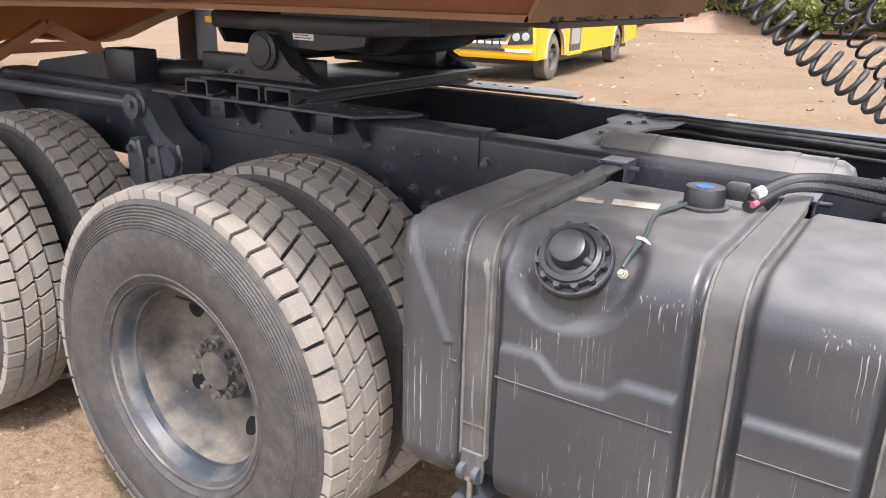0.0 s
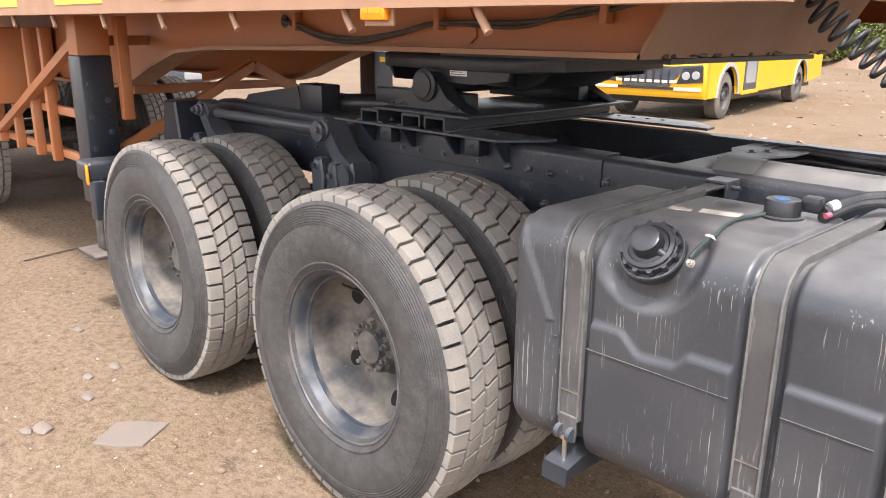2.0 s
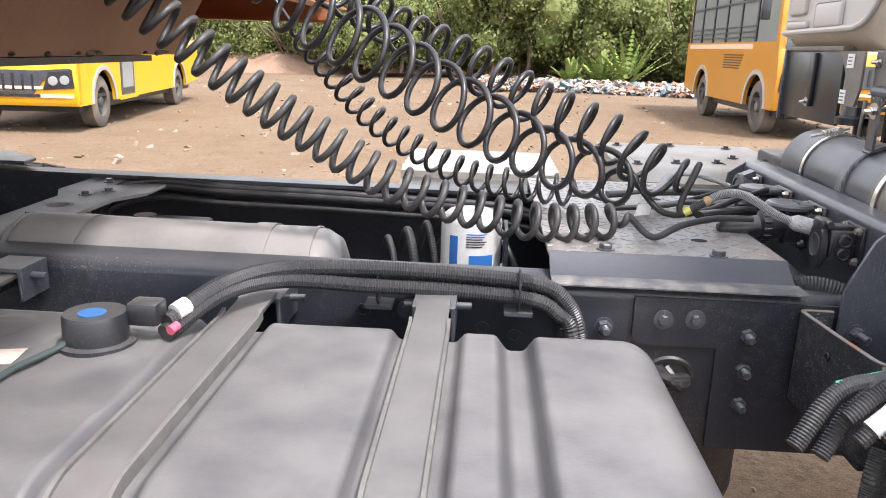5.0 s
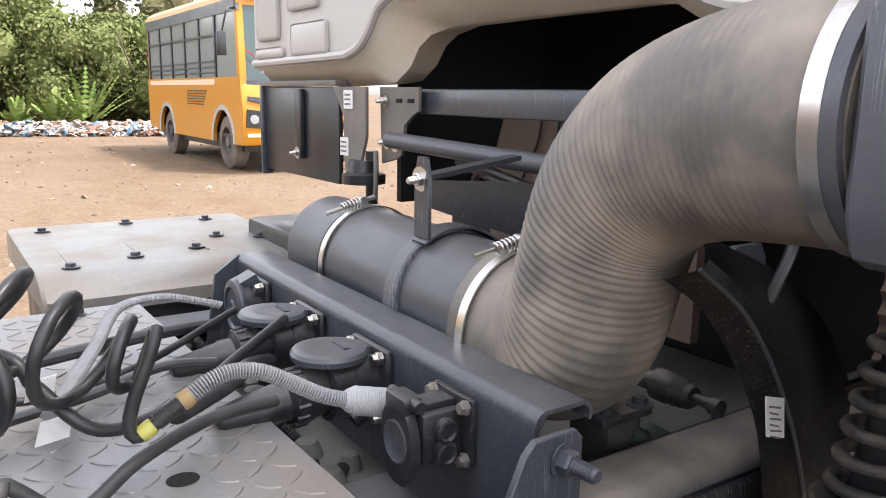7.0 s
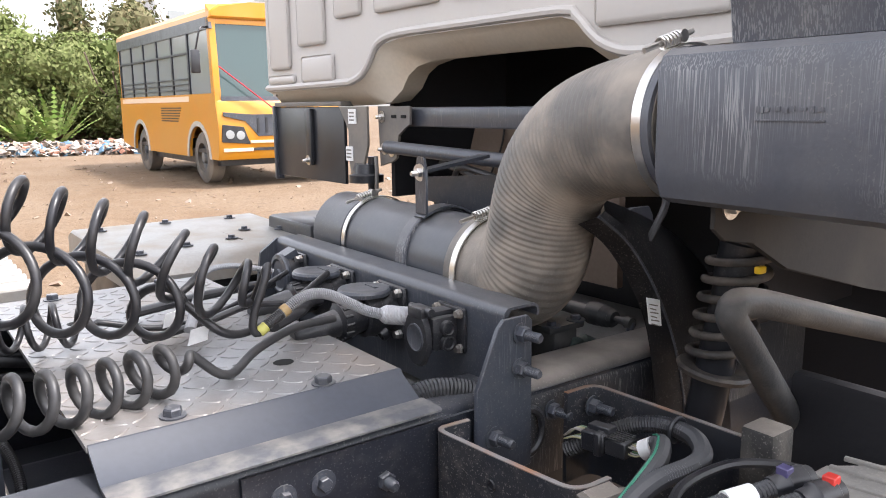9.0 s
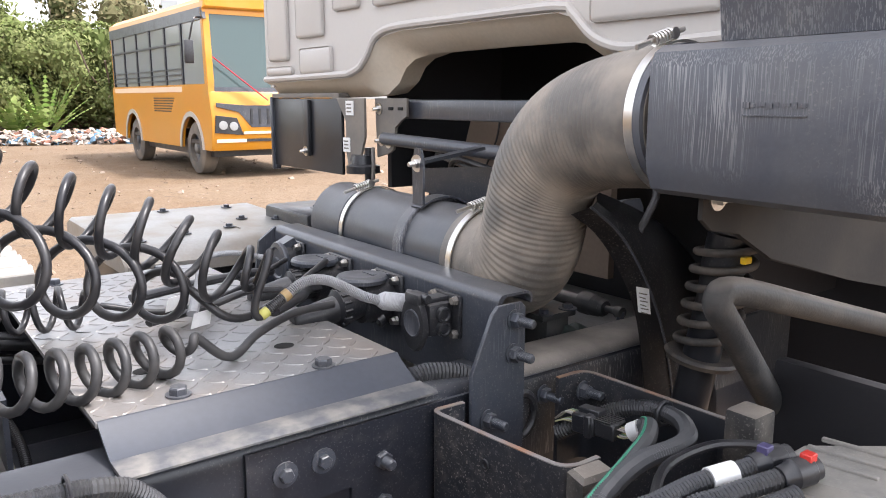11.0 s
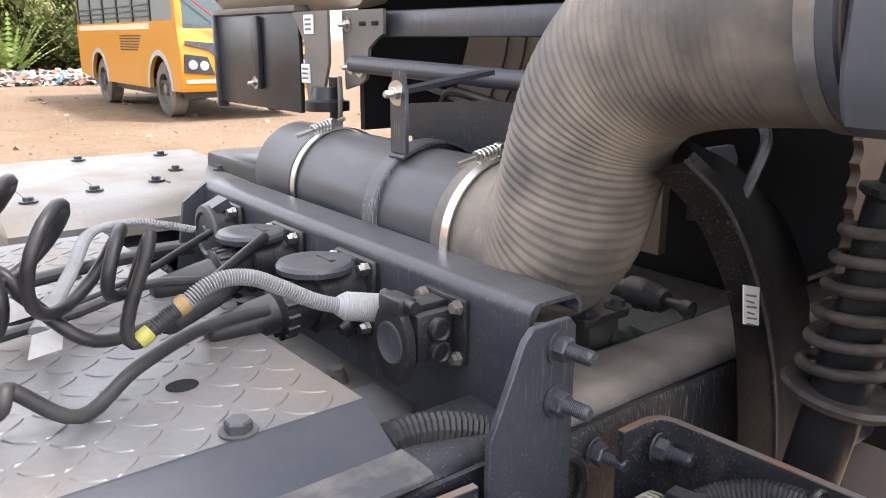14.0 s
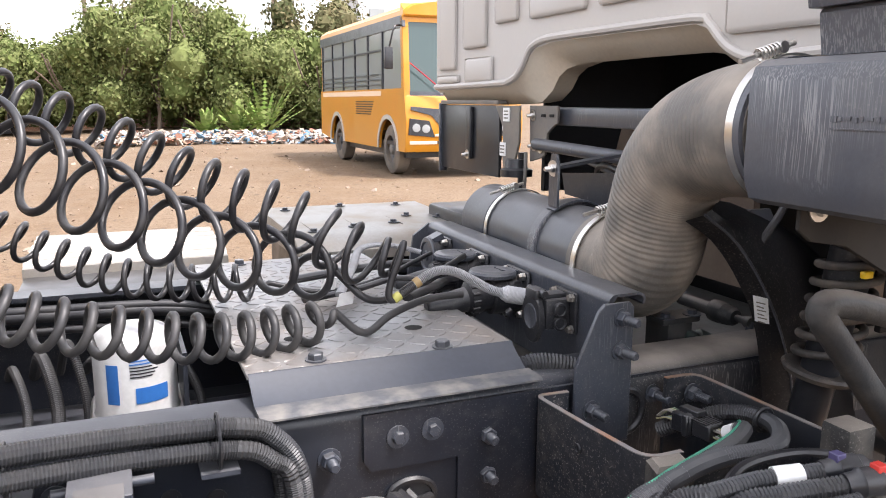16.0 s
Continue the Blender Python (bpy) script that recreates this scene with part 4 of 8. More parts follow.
def channel(bm, x0, x1, y, zb, zt, w, into):
    t = 0.008
    prism(bm, [(y, zb), (y + into * w, zb), (y + into * w, zb + t), (y + into * t, zb + t), (y + into * t, zt - t), (y + into * w, zt - t), (y + into * w, zt), (y, zt)], "x", x0, x1)
    return bm


sr = part("side_rail", channel(B(), -12, -0.40, 1.05, 1.556, 1.70, 0.07, 1), M_ORANGE_DUST, trailer)
part("side_rail", channel(B(), -12, -0.66, 3.57, 1.556, 1.70, 0.07, -1), M_ORANGE, trailer)
for x0, x1 in ((-2.42, -2.16), (-1.94, -1.59), (-3.4, -2.9), (-4.6, -3.9)):
    bm = B()
    box(bm, x0, x1, 1.0475, 1.0497, 1.593, 1.64)
    part("reflective_tape", bm, M_TAPE, sr, "yellow reflective tape")
bm = B()
prism(bm, [(-12, 1.121), (-0.41, 1.121), (-0.41, 1.5), (-0.66, 1.62), (-0.66, 3.499), (-12, 3.499)], "z", 1.69, 1.715)
part("deck", bm, M_ORANGE, trailer)
bm = B()
channel(bm, 1.64, 3.499, 0.0, 1.60, 1.689, 0.07, -1)
bmesh.ops.rotate(bm, verts=bm.verts, cent=(0, 0, 0), matrix=Matrix.Rotation(radians(90), 3, "Z"))
bmesh.ops.translate(bm, verts=bm.verts, vec=(-0.665, 0, 0))
part("front_beam", bm, M_ORANGE, trailer)
for k in range(9):
    bm = B()
    box(bm, -1.9 - 0.75 * k, -1.82 - 0.75 * k, 1.125, 1.71, 1.60, 1.688, 0.004)
    part("cross_bearer", bm, M_ORANGE, trailer)

BEAM_LOW = [(-1.0, 1.455), (-2.0, 1.452), (-3.30, 1.425), (-3.65, 1.40), (-3.95, 1.32), (-4.25, 1.22), (-4.45, 1.185), (-4.8, 1.18), (-12, 1.15)]
for y0 in (1.735, 2.885):
    bm = B()
    prism(bm, BEAM_LOW + [(-12, 1.688), (-0.86, 1.688)], "y", y0, y0 + 0.010)
    w = part("beam_web", bm, M_ORANGE, trailer)
    bm = B()
    prism(bm, [(x, z + 0.002) for x, z in BEAM_LOW] + [(x, z - 0.014) for x, z in BEAM_LOW[::-1]], "y", y0 - 0.07, y0 + 0.08)
    part("beam_flange", bm, M_ORANGE_DUST, trailer)
    bm = B()
    prism(bm, [(-12, 1.165), (-4.5, 1.20), (-4.25, 1.235), (-3.95, 1.335), (-3.6, 1.415), (-2.0, 1.468), (-1.665, 1.47), (-1.64, 1.49), (-1.645, 1.54), (-1.69, 1.60), (-1.69, 1.686), (-12, 1.686)], "y", y0 - 0.009, y0 - 0.0005)
    part("web_doubler", bm, M_ORANGE, trailer)
bm = B()
prism(bm, [(-1.012, 1.442), (-0.87, 1.688), (-0.862, 1.688), (-1.0, 1.442)], "y", 1.665, 2.965)
fp = part("front_plate", bm, M_ORANGE_DUST, trailer)
bm = B()
box(bm, -1.9, -1.0, 1.82, 2.80, 1.425, 1.44)
part("king_pin_plate", bm, M_FRAME, trailer)
M_GREASE = mat("grease", (0.05, 0.03, 0.02), 0.5, bump=0.5, bump_scale=40)
rg = random.Random(5)
for k in range(16):
    bm = B()
    yy = rg.uniform(1.75, 2.9)
    bmesh.ops.create_icosphere(bm, subdivisions=1, radius=1, matrix=Matrix.Translation((-1.0, yy, 1.448)) @ Matrix.Diagonal((0.012, rg.uniform(0.008, 0.035), rg.uniform(0.004, 0.011), 1)))
    part("grease_lump", bm, M_GREASE, fp)
# rope hooks under the side rail
for hx in (-4.6, -4.1, -3.55, -3.0, -2.50, -2.02, -1.475, -1.028):
    bm = B()
    sweep(bm, smooth_path([(hx - 0.06, 1.085, 1.60), (hx - 0.03, 1.082, 1.592), (hx, 1.08, 1.575), (hx + 0.012, 1.078, 1.545), (hx + 0.045, 1.074, 1.505)], 0.006), 0.0095, 10)
    part("rope_hook", bm, M_ORANGE_DUST, trailer)
# amber marker lamp
bm = B()
box(bm, -1.375, -1.272, 1.068, 1.073, 1.518, 1.60)
mp = part("lamp_plate", bm, M_ORANGE_DUST, trailer)
bm = B()
box(bm, -1.372, -1.283, 1.050, 1.068, 1.530, 1.572, 0.004)
lamp = part("marker_lamp", bm, M_AMBER, trailer, "amber side marker lamp")
for k in range(3):
    bm = B()
    box(bm, -1.356 + 0.022 * k, -1.342 + 0.022 * k, 1.0485, 1.0505, 1.545, 1.558)
    part("lens_cell", bm, M_AMBER, lamp)
# brake lines along the web
for k, dz in enumerate((0.0, 0.014)):
    bm = B()
    sweep(bm, smooth_path([(-2.76, 1.735, 1.538), (-2.70, 1.705, 1.536), (-2.60, 1.70, 1.525 - dz), (-2.45, 1.70, 1.49 - dz), (-2.24, 1.70, 1.477 - dz), (-2.0, 1.70, 1.50 - dz * 0.5), (-1.79, 1.70, 1.533 - dz * 0.3), (-1.45, 1.705, 1.535 - dz), (-1.25, 1.705, 1.55 + dz), (-1.14, 1.705, 1.565 + dz), (-0.95, 1.71, 1.60 + dz)], 0.02), 0.0065, 8)
    part("brake_line", bm, M_RUSTY, trailer)
bm = B()
lathe(bm, [(0, 0.026), (0.004, 0.026), (0.004, 0.018), (0.001, 0.016)], (-2.735, 1.7255, 1.538), (-2.735, 0, 1.538), 20)
part("grommet", bm, M_BLACK, trailer)
for cx, cz in ((-2.62, 1.53), (-1.79, 1.54), (-1.14, 1.56)):
    bm = B()
    box(bm, cx - 0.012, cx + 0.012, 1.69, 1.726, cz - 0.03, cz + 0.04, 0.003)
    part("line_clip", bm, M_ORANGE, trailer)
# landing gear
bm = B()
box(bm, -4.08, -3.92, 1.30, 1.46, 0.62, 1.37, 0.01)
leg = part("landing_leg", bm, M_FRAME, trailer, "black box section landing leg")
bolts(leg, BOLT_S, [(-3.919, 1.33 + 0.09 * (k % 2), 0.75 + 0.08 * k) for k in range(7)], (1, 0, 0))
bm = B()
box(bm, -4.05, -3.95, 1.33, 1.43, 0.36, 0.62, 0.008)
part("inner_leg", bm, M_RUSTY, leg)
bm = B()
box(bm, -4.13, -3.87, 1.25, 1.51, 0.34, 0.36, 0.006)
part("foot", bm, M_RUSTY, leg)
bm = B()
box(bm, -4.06, -3.93, 1.30, 1.46, 1.37, 1.56, 0.006)
part("leg_mount", bm, M_ORANGE, trailer)
bm = B()
box(bm, -3.915, -3.865, 1.475, 1.53, 1.05, 1.56, 0.004)
part("leg_stay", bm, M_ORANGE, trailer)
bm = B()
box(bm, -4.08, -3.92, 3.16, 3.32, 0.62, 1.37, 0.01)
part("landing_leg", bm, M_FRAME, trailer)


def bar(bm, p0, p1, w, h):
    d = Vector(p1) - Vector(p0)
    m = Matrix.Translation((Vector(p0) + Vector(p1)) / 2) @ d.to_track_quat("X", "Z").to_matrix().to_4x4() @ Matrix.Diagonal((d.length, w, h, 1))
    bmesh.ops.create_cube(bm, size=1.0, matrix=m)
    return bm


for p0, p1 in (((-4.0, 1.46, 0.86), (-4.0, 2.31, 1.30)), ((-4.0, 3.16, 0.86), (-4.0, 2.31, 1.30)), ((-4.1, 1.38, 1.46), (-6.5, 1.45, 0.62)), ((-4.1, 1.46, 1.44), (-4.1, 3.1, 1.44)),
               ((-4.4, 1.75, 1.16), (-4.4, 2.85, 1.16)), ((-4.0, 2.31, 1.30), (-4.6, 2.31, 1.2))):
    part("brace", bar(B(), p0, p1, 0.05, 0.05), M_ORANGE, trailer)
# tool box and undergear framing behind the landing gear
bm = B()
box(bm, -6.6, -5.5, 1.15, 1.70, 1.02, 1.50, 0.015)
part("tool_box", bm, M_ORANGE, trailer)
for x0 in (-4.9, -5.2, -5.6, -6.0, -6.4):
    bm = B()
    box(bm, x0, x0 + 0.05, 1.42, 1.47, 0.72, 1.5, 0.003)
    part("post", bm, M_ORANGE, trailer)
for z0 in (0.74, 1.0):
    bm = B()
    box(bm, -6.5, -4.2, 1.47, 1.51, z0, z0 + 0.05, 0.003)
    part("rail_bar", bm, M_ORANGE, trailer)
for wx in (-7.35, -8.6, -9.8):
    for wy in (1.15, 1.47, 2.9, 3.2):
        w = part_of("trailer_wheel", RIM, pose(wx, wy, 0.527), trailer)
        part_of("tyre", TYRE, pose(wx, wy, 0.527), w)
        part_of("tread", TREAD, pose(wx, wy, 0.527), w)
    bm = B()
    cyl(bm, (wx, 1.3, 0.53), (wx, 3.3, 0.53), 0.06, 16)
    part("axle", bm, M_RUSTY, trailer)
bm = B()
box(bm, -10.3, -6.9, 1.75, 1.83, 0.80, 1.16, 0.01)
part("bogie_frame", bm, M_FRAME, trailer)
# gladhand couplings on the front beam
for gy, c in ((2.24, M_TAPE), (2.40, M_BLACK), (2.52, M_BLACK), (2.60, M_STEEL)):
    bm = B()
    lathe(bm, [(0, 0.02), (0.02, 0.02), (0.025, 0.032), (0.06, 0.032), (0.07, 0.02), (0.085, 0.012)], (-0.665, gy, 1.63), (1, gy, 1.60), 16)
    part("coupling_head", bm, c, trailer)
    bm = B()
    box(bm, -0.67, -0.655, gy - 0.035, gy + 0.035, 1.60, 1.68, 0.003)
    part("coupling_plate", bm, M_BLACK, trailer)

# ---- fifth wheel ----
fw = thing("fifth_wheel", (-1.95, 2.31, 1.15), "black greasy fifth wheel coupling on cross channels", "coupling")
bm = B()
prism(bm, [(-2.42, 2.02), (-2.30, 1.90), (-1.95, 1.86), (-1.62, 1.88), (-1.49, 2.0), (-1.46, 2.31), (-1.49, 2.62), (-1.62, 2.74), (-1.95, 2.76), (-2.30, 2.72), (-2.42, 2.60), (-2.55, 2.44), (-2.05, 2.345), (-2.05, 2.275), (-2.55, 2.18)], "z", 1.372, 1.424, 0.006)
tp = part("top_plate", bm, M_FRAME, fw)
bm = B()
prism(bm, [(-2.05, 1.372), (-1.63, 1.372), (-1.64, 1.345), (-1.80, 1.325), (-1.98, 1.33)], "y", 1.885, 1.90)
part("skirt", bm, M_FRAME, tp)
bm = B()
prism(bm, [(-2.05, 1.372), (-1.63, 1.372), (-1.64, 1.345), (-1.80, 1.325), (-1.98, 1.33)], "y", 2.72, 2.735)
part("skirt", bm, M_FRAME, tp)
bm = B()
box(bm, -1.915, -1.83, 1.8815, 1.8845, 1.352, 1.39)
part("maker_label", bm, M_WHITE, tp, "white printed maker label")
for k in range(4):
    bm = B()
    box(bm, -1.908, -1.84 - 0.012 * (k % 2), 1.8805, 1.8812, 1.357 + 0.008 * k, 1.3595 + 0.008 * k)
    part("label_bar", bm, M_BLACK, tp)
bm = B()
box(bm, -2.34, -2.28, 1.905, 1.908, 1.385, 1.405)
part("yellow_label", bm, M_TAPE, tp)
for y0 in (1.845, 2.70):
    bm = B()
    prism(bm, [(-2.24, 1.222), (-1.78, 1.222), (-1.80, 1.235), (-1.90, 1.27), (-1.945, 1.34), (-1.975, 1.362), (-2.03, 1.362), (-2.06, 1.34), (-2.10, 1.27), (-2.22, 1.235)], "y", y0, y0 + 0.07, 0.006)
    sd0 = part("saddle", bm, M_FRAME, fw)
    bm = B()
    lathe(bm, [(0, 0.06), (0.012, 0.06), (0.016, 0.045), (0.022, 0.045), (0.024, 0.02)], (-2.003, y0 + 0.0, 1.315), (-2.003, -5, 1.315), 28)
    part("pivot", bm, M_FRAME, sd0)
    bolts(sd0, BOLT_S, [(-2.19, y0 - 0.002, 1.236), (-2.12, y0 - 0.002, 1.24), (-1.85, y0 - 0.002, 1.24)], (0, -0.3, 1))
bm = B()
box(bm, -2.26, -1.74, 1.80, 2.82, 1.212, 1.222, 0.002)
part("base_plate", bm, M_FRAME, fw)
for x0, x1 in ((-2.335, -2.225), (-2.09, -1.985), (-1.965, -1.855)):
    bm = B()
    t = 0.009
    prism(bm, [(x0 - 0.025, 1.161), (x0 + t, 1.161), (x0 + t, 1.21 - t), (x1 - t, 1.21 - t), (x1 - t, 1.161), (x1 + 0.025, 1.161), (x1 + 0.025, 1.168), (x1, 1.168), (x1, 1.205), (x1 - 0.006, 1.2115), (x0 + 0.006, 1.2115), (x0, 1.205), (x0, 1.168), (x0 - 0.025, 1.168)], "y", 1.80, 2.82)
    ch = part("cross_channel", bm, M_FRAME, fw)
    bolts(ch, BOLT_S, [(x0 - 0.013, 1.84, 1.168), (x1 + 0.013, 1.86, 1.168), (x1 + 0.013, 2.78, 1.168)], (0, 0, 1))
for ya, yb in ((1.79, 1.975), (2.655, 2.84)):
    bm = B()
    prism(bm, [(-2.5, ya), (-1.60, ya), (-1.50, (ya * 0.35 + yb * 0.65)), (-1.49, yb), (-2.5, yb)] if ya < 2 else [(-2.5, ya), (-1.30, ya), (-1.31, (ya * 0.6 + yb * 0.4)), (-1.45, yb), (-2.5, yb)], "z", 1.1505, 1.1605, 0.002)
    fpz = part("mounting_plate", bm, M_FRAME_TOP, fw)
    hole([(-1.56 - 0.07 * k, (ya + yb) / 2 + 0.02, 1.1606) for k in range(4)], (0, 0, 1), 0.009, fpz)
for x0 in (-1.62, -1.86, -2.10, -2.34):
    bm = B()
    prism(bm, [(1.80, 1.150), (1.877, 1.150), (1.877, 1.075), (1.862, 1.075)], "x", x0 - 0.006, x0 + 0.006)
    part("gusset", bm, M_FRAME, fw)
for x0 in (-1.75, -2.22):
    bm = B()
    box(bm, x0 - 0.035, x0 + 0.035, 1.83, 1.877, 1.085, 1.1495, 0.004)
    bx = part("spacer_box", bm, M_FRAME, fw)
    hole([(x0, 1.83, 1.12)], (0, -1, 0), 0.009, bx)
# lock housing under the plate, cross ribs, and the slide rail between the saddles
bm = B()
prism(bm, [(-2.42, 1.371), (-1.62, 1.371), (-1.66, 1.33), (-1.74, 1.30), (-2.20, 1.285), (-2.36, 1.32)], "y", 2.10, 2.52, 0.006)
part("lock_housing", bm, M_FRAME, fw)
for x0 in (-2.28, -1.80):
    bm = B()
    prism(bm, [(1.905, 1.371), (2.72, 1.371), (2.70, 1.325), (2.45, 1.30), (2.17, 1.30), (1.93, 1.325)], "x", x0, x0 + 0.014)
    part("cross_rib", bm, M_FRAME, fw)
for y0 in (1.93, 2.62):
    bm = B()
    box(bm, -2.40, -1.88, y0, y0 + 0.07, 1.223, 1.285, 0.006)
    part("slide_rail", bm, M_FRAME, fw)
bm = B()
cyl(bm, (-2.003, 1.85, 1.315), (-2.003, 2.77, 1.315), 0.034, 20)
part("pivot_bar", bm, M_FRAME, fw)

# ---- coiled air and electric lines ----
def settle(p, drop=0.0):
    """The lines hang from the trailer and end at the sockets."""
    w = max(0.0, min(1.0, (p[0] + 0.6) / 0.6))
    return Vector(p) + Vector((-0.008, -0.035, -0.024 - drop)) * w


def coil(name, label, centre, r0, r1, pitch, tube, material, lead=(), tail=(), phase=0.0, tilt=0.0, hand=1, drop=0.0):
    line = smooth_path([settle(p, drop) for p in centre], 0.004)
    lead, tail = [settle(p, drop) for p in lead], [settle(p) for p in tail]
    pts, ang, u = [], phase, None
    total = sum((b - a).length for a, b in zip(line, line[1:]))
    run = 0.0
    for i in range(len(line) - 1):
        a, b = line[i], line[i + 1]
        d = (b - a).normalized()
        up = Vector((0, 0, 1))
        u = (up - d * up.dot(d)).normalized()
        w = d.cross(u) * hand
        seglen = (b - a).length
        sub = 2
        for k in range(sub):
            f = (run + seglen * k / sub) / total
            r = r0 + (r1 - r0) * f
            ease = min(1.0, f * 25, (1 - f) * 25)
            p = a + (b - a) * (k / sub)
            pts.append(p + (u * math.cos(ang) + w * math.sin(ang)) * r * ease + d * tilt * r * math.sin(ang) * ease)
            ang += math.tau * seglen / sub / pitch
        run += seglen
    path = (smooth_path(list(lead) + [pts[0]], 0.01)[:-1] if lead else []) + pts + (smooth_path([pts[-1]] + list(tail), 0.01)[1:] if tail else [])
    hose = thing(name, tuple(pts[len(pts) // 2]), label, "air hose", "coiled trailer lines")
    bm = B()
    sweep(bm, path, tube, 8)
    part("coil", bm, material, hose, smooth=60)
    for a, b in ((path[0], path[4]),):
        bm = B()
        lathe(bm, [(0, tube * 1.1), (0.002, tube * 1.7), (0.014, tube * 1.7), (0.016, tube * 1.35), (0.034, tube * 1.3), (0.036, tube)], a, b, 12)
        part("end_fitting", bm, M_BLACK, hose, "black crimped hose end")
    return hose


coil("coiled_hose", "glossy black coiled air hose with wide loops", [(-0.52, 2.19, 1.61), (-0.424, 2.195, 1.56), (-0.26, 2.2, 1.473), (-0.164, 2.2, 1.420), (-0.09, 2.2, 1.383), (-0.008, 2.2, 1.345), (0.05, 2.2, 1.320), (0.13, 2.2, 1.299), (0.21, 2.2, 1.278)],
     0.068, 0.046, 0.058, 0.0062, M_HOSE, drop=0.008, tilt=0.72, lead=[(-0.64, 2.24, 1.63), (-0.57, 2.20, 1.65)], tail=[(0.26, 2.17, 1.225), (0.34, 2.20, 1.225), (0.42, 2.26, 1.24), (0.50, 2.33, 1.25)], phase=1.0)
coil("coiled_hose", "glossy black coiled air hose with small upright loops", [(-0.46, 2.39, 1.635), (-0.34, 2.35, 1.58), (-0.254, 2.323, 1.540), (-0.166, 2.296, 1.512), (-0.07, 2.265, 1.475), (0.01, 2.24, 1.438), (0.095, 2.213, 1.405), (0.165, 2.19, 1.374), (0.215, 2.17, 1.340), (0.26, 2.15, 1.318), (0.29, 2.14, 1.30)],
     0.041, 0.045, 0.048, 0.0058, M_HOSE, drop=0.024, tilt=-0.22, lead=[(-0.64, 2.40, 1.63), (-0.52, 2.41, 1.67)], tail=[(0.300, 2.118, 1.325), (0.291, 2.115, 1.300), (0.278, 2.115, 1.268), (0.273, 2.115, 1.246), (0.277, 2.115, 1.236), (0.286, 2.115, 1.238), (0.296, 2.115, 1.245)], phase=2.0)
coil("coiled_hose", "thin black coiled electric line", [(-0.54, 2.51, 1.53), (-0.505, 2.501, 1.499), (-0.372, 2.468, 1.366), (-0.298, 2.45, 1.314), (-0.22, 2.432, 1.276), (-0.124, 2.406, 1.242), (-0.032, 2.383, 1.231), (0.053, 2.362, 1.228), (0.13, 2.345, 1.228)],
     0.030, 0.030, 0.037, 0.005, M_HOSE, tilt=-0.08, lead=[(-0.64, 2.52, 1.63), (-0.58, 2.51, 1.58)], tail=[(0.22, 2.33, 1.205), (0.33, 2.36, 1.21), (0.48, 2.45, 1.235)])
coil("coiled_hose", "dull black coiled electric line sagging low", [(-0.72, 1.975, 1.60), (-0.666, 1.979, 1.552), (-0.473, 2.003, 1.405), (-0.33, 2.022, 1.320), (-0.257, 2.031, 1.280), (-0.18, 2.041, 1.254), (-0.093, 2.052, 1.235), (-0.008, 2.063, 1.222), (0.10, 2.077, 1.219), (0.182, 2.088, 1.232)],
     0.036, 0.029, 0.034, 0.0062, mat("hose_dull", (0.030, 0.030, 0.032), 0.45, dirt=(0.09, 0.085, 0.08), dirt_amt=0.4, dirt_scale=25, bump=0.05), hand=-1, tilt=-0.22, lead=[(-0.66, 2.05, 1.63), (-0.74, 1.98, 1.64)], tail=[(0.225, 2.09, 1.196), (0.28, 2.12, 1.212), (0.35, 2.15, 1.222), (0.42, 2.16, 1.222)], phase=0.5)

# ---- checker plate step ----
SWING = IN_PLATE
M_FLANGE = mat("flange_paint", (0.046, 0.052, 0.066), 0.5, spec=0.35, dirt=(0.10, 0.10, 0.105), dirt_amt=0.3, dirt_scale=6, bump=0.05)
M_LIP = mat("lip_dust", (0.075, 0.078, 0.086), 0.55, spec=0.35, dirt=(0.22, 0.205, 0.185), dirt_amt=0.7, dirt_scale=30, bump=0.15)
plate = thing("checker_plate", (0.22, 2.36, 1.145), "grey steel checker plate step with raised lozenges", "tread plate")
bm = B()
prism(bm, [(0.018, 1.985), (0.44, 1.985), (0.44, 2.02), (0.43, 2.73), (0.018, 2.73)], "z", 1.169, 1.1755)
pl = part("plate", bm, M_PLATE, plate)
bm = B()
rows = 0
stepd = 0.0290
for j in range(28):
    for i in range(16):
        cx, cy = 0.032 + i * stepd, 2.0 + j * stepd
        if cx > 0.425 or cy > 2.722:
            continue
        if any(math.hypot(cx - hx, cy - hy) < 0.024 for hx, hy in ((0.319, 2.107), (0.115, 2.12), (0.324, 1.999), (0.124, 2.012), (0.12, 2.5), (0.32, 2.5))):
            continue
        a = radians(40 if (i + j) % 2 else -40)
        ux, uy = math.cos(a), math.sin(a)

        def grain_at(u, v):
            v += 0.04 * (0.0145 - abs(u)) if (i + j) % 2 else -0.04 * (0.0145 - abs(u))
            return cx + ux * u - uy * v, cy + uy * u + ux * v

        foot, crown = [], []
        for k in range(12):
            t = k * math.tau / 12
            u, v = math.cos(t), math.sin(t) * abs(math.sin(t)) ** 0.4
            foot.append(bm.verts.new((*grain_at(0.0150 * u, 0.0040 * v), 1.1754)))
            crown.append(bm.verts.new((*grain_at(0.0130 * u, 0.0029 * v), 1.1766)))
        bm.faces.new(crown)
        for k in range(12):
            bm.faces.new((foot[k], foot[(k + 1) % 12], crown[(k + 1) % 12], crown[k]))
tagged(part("raised_pattern", bm, M_PLATE, pl, smooth=30), kind="stuff")
bm = B()
prism(bm, [(1.9885, 1.1762), (1.985, 1.1762), (1.981, 1.171), (1.946, 1.150), (1.940, 1.148), (1.940, 1.143), (1.947, 1.145), (1.99, 1.170)], "x", 0.02, 0.44)
part("side_flange", bm, M_FLANGE, plate, "dark painted folded edge")
bm = B()
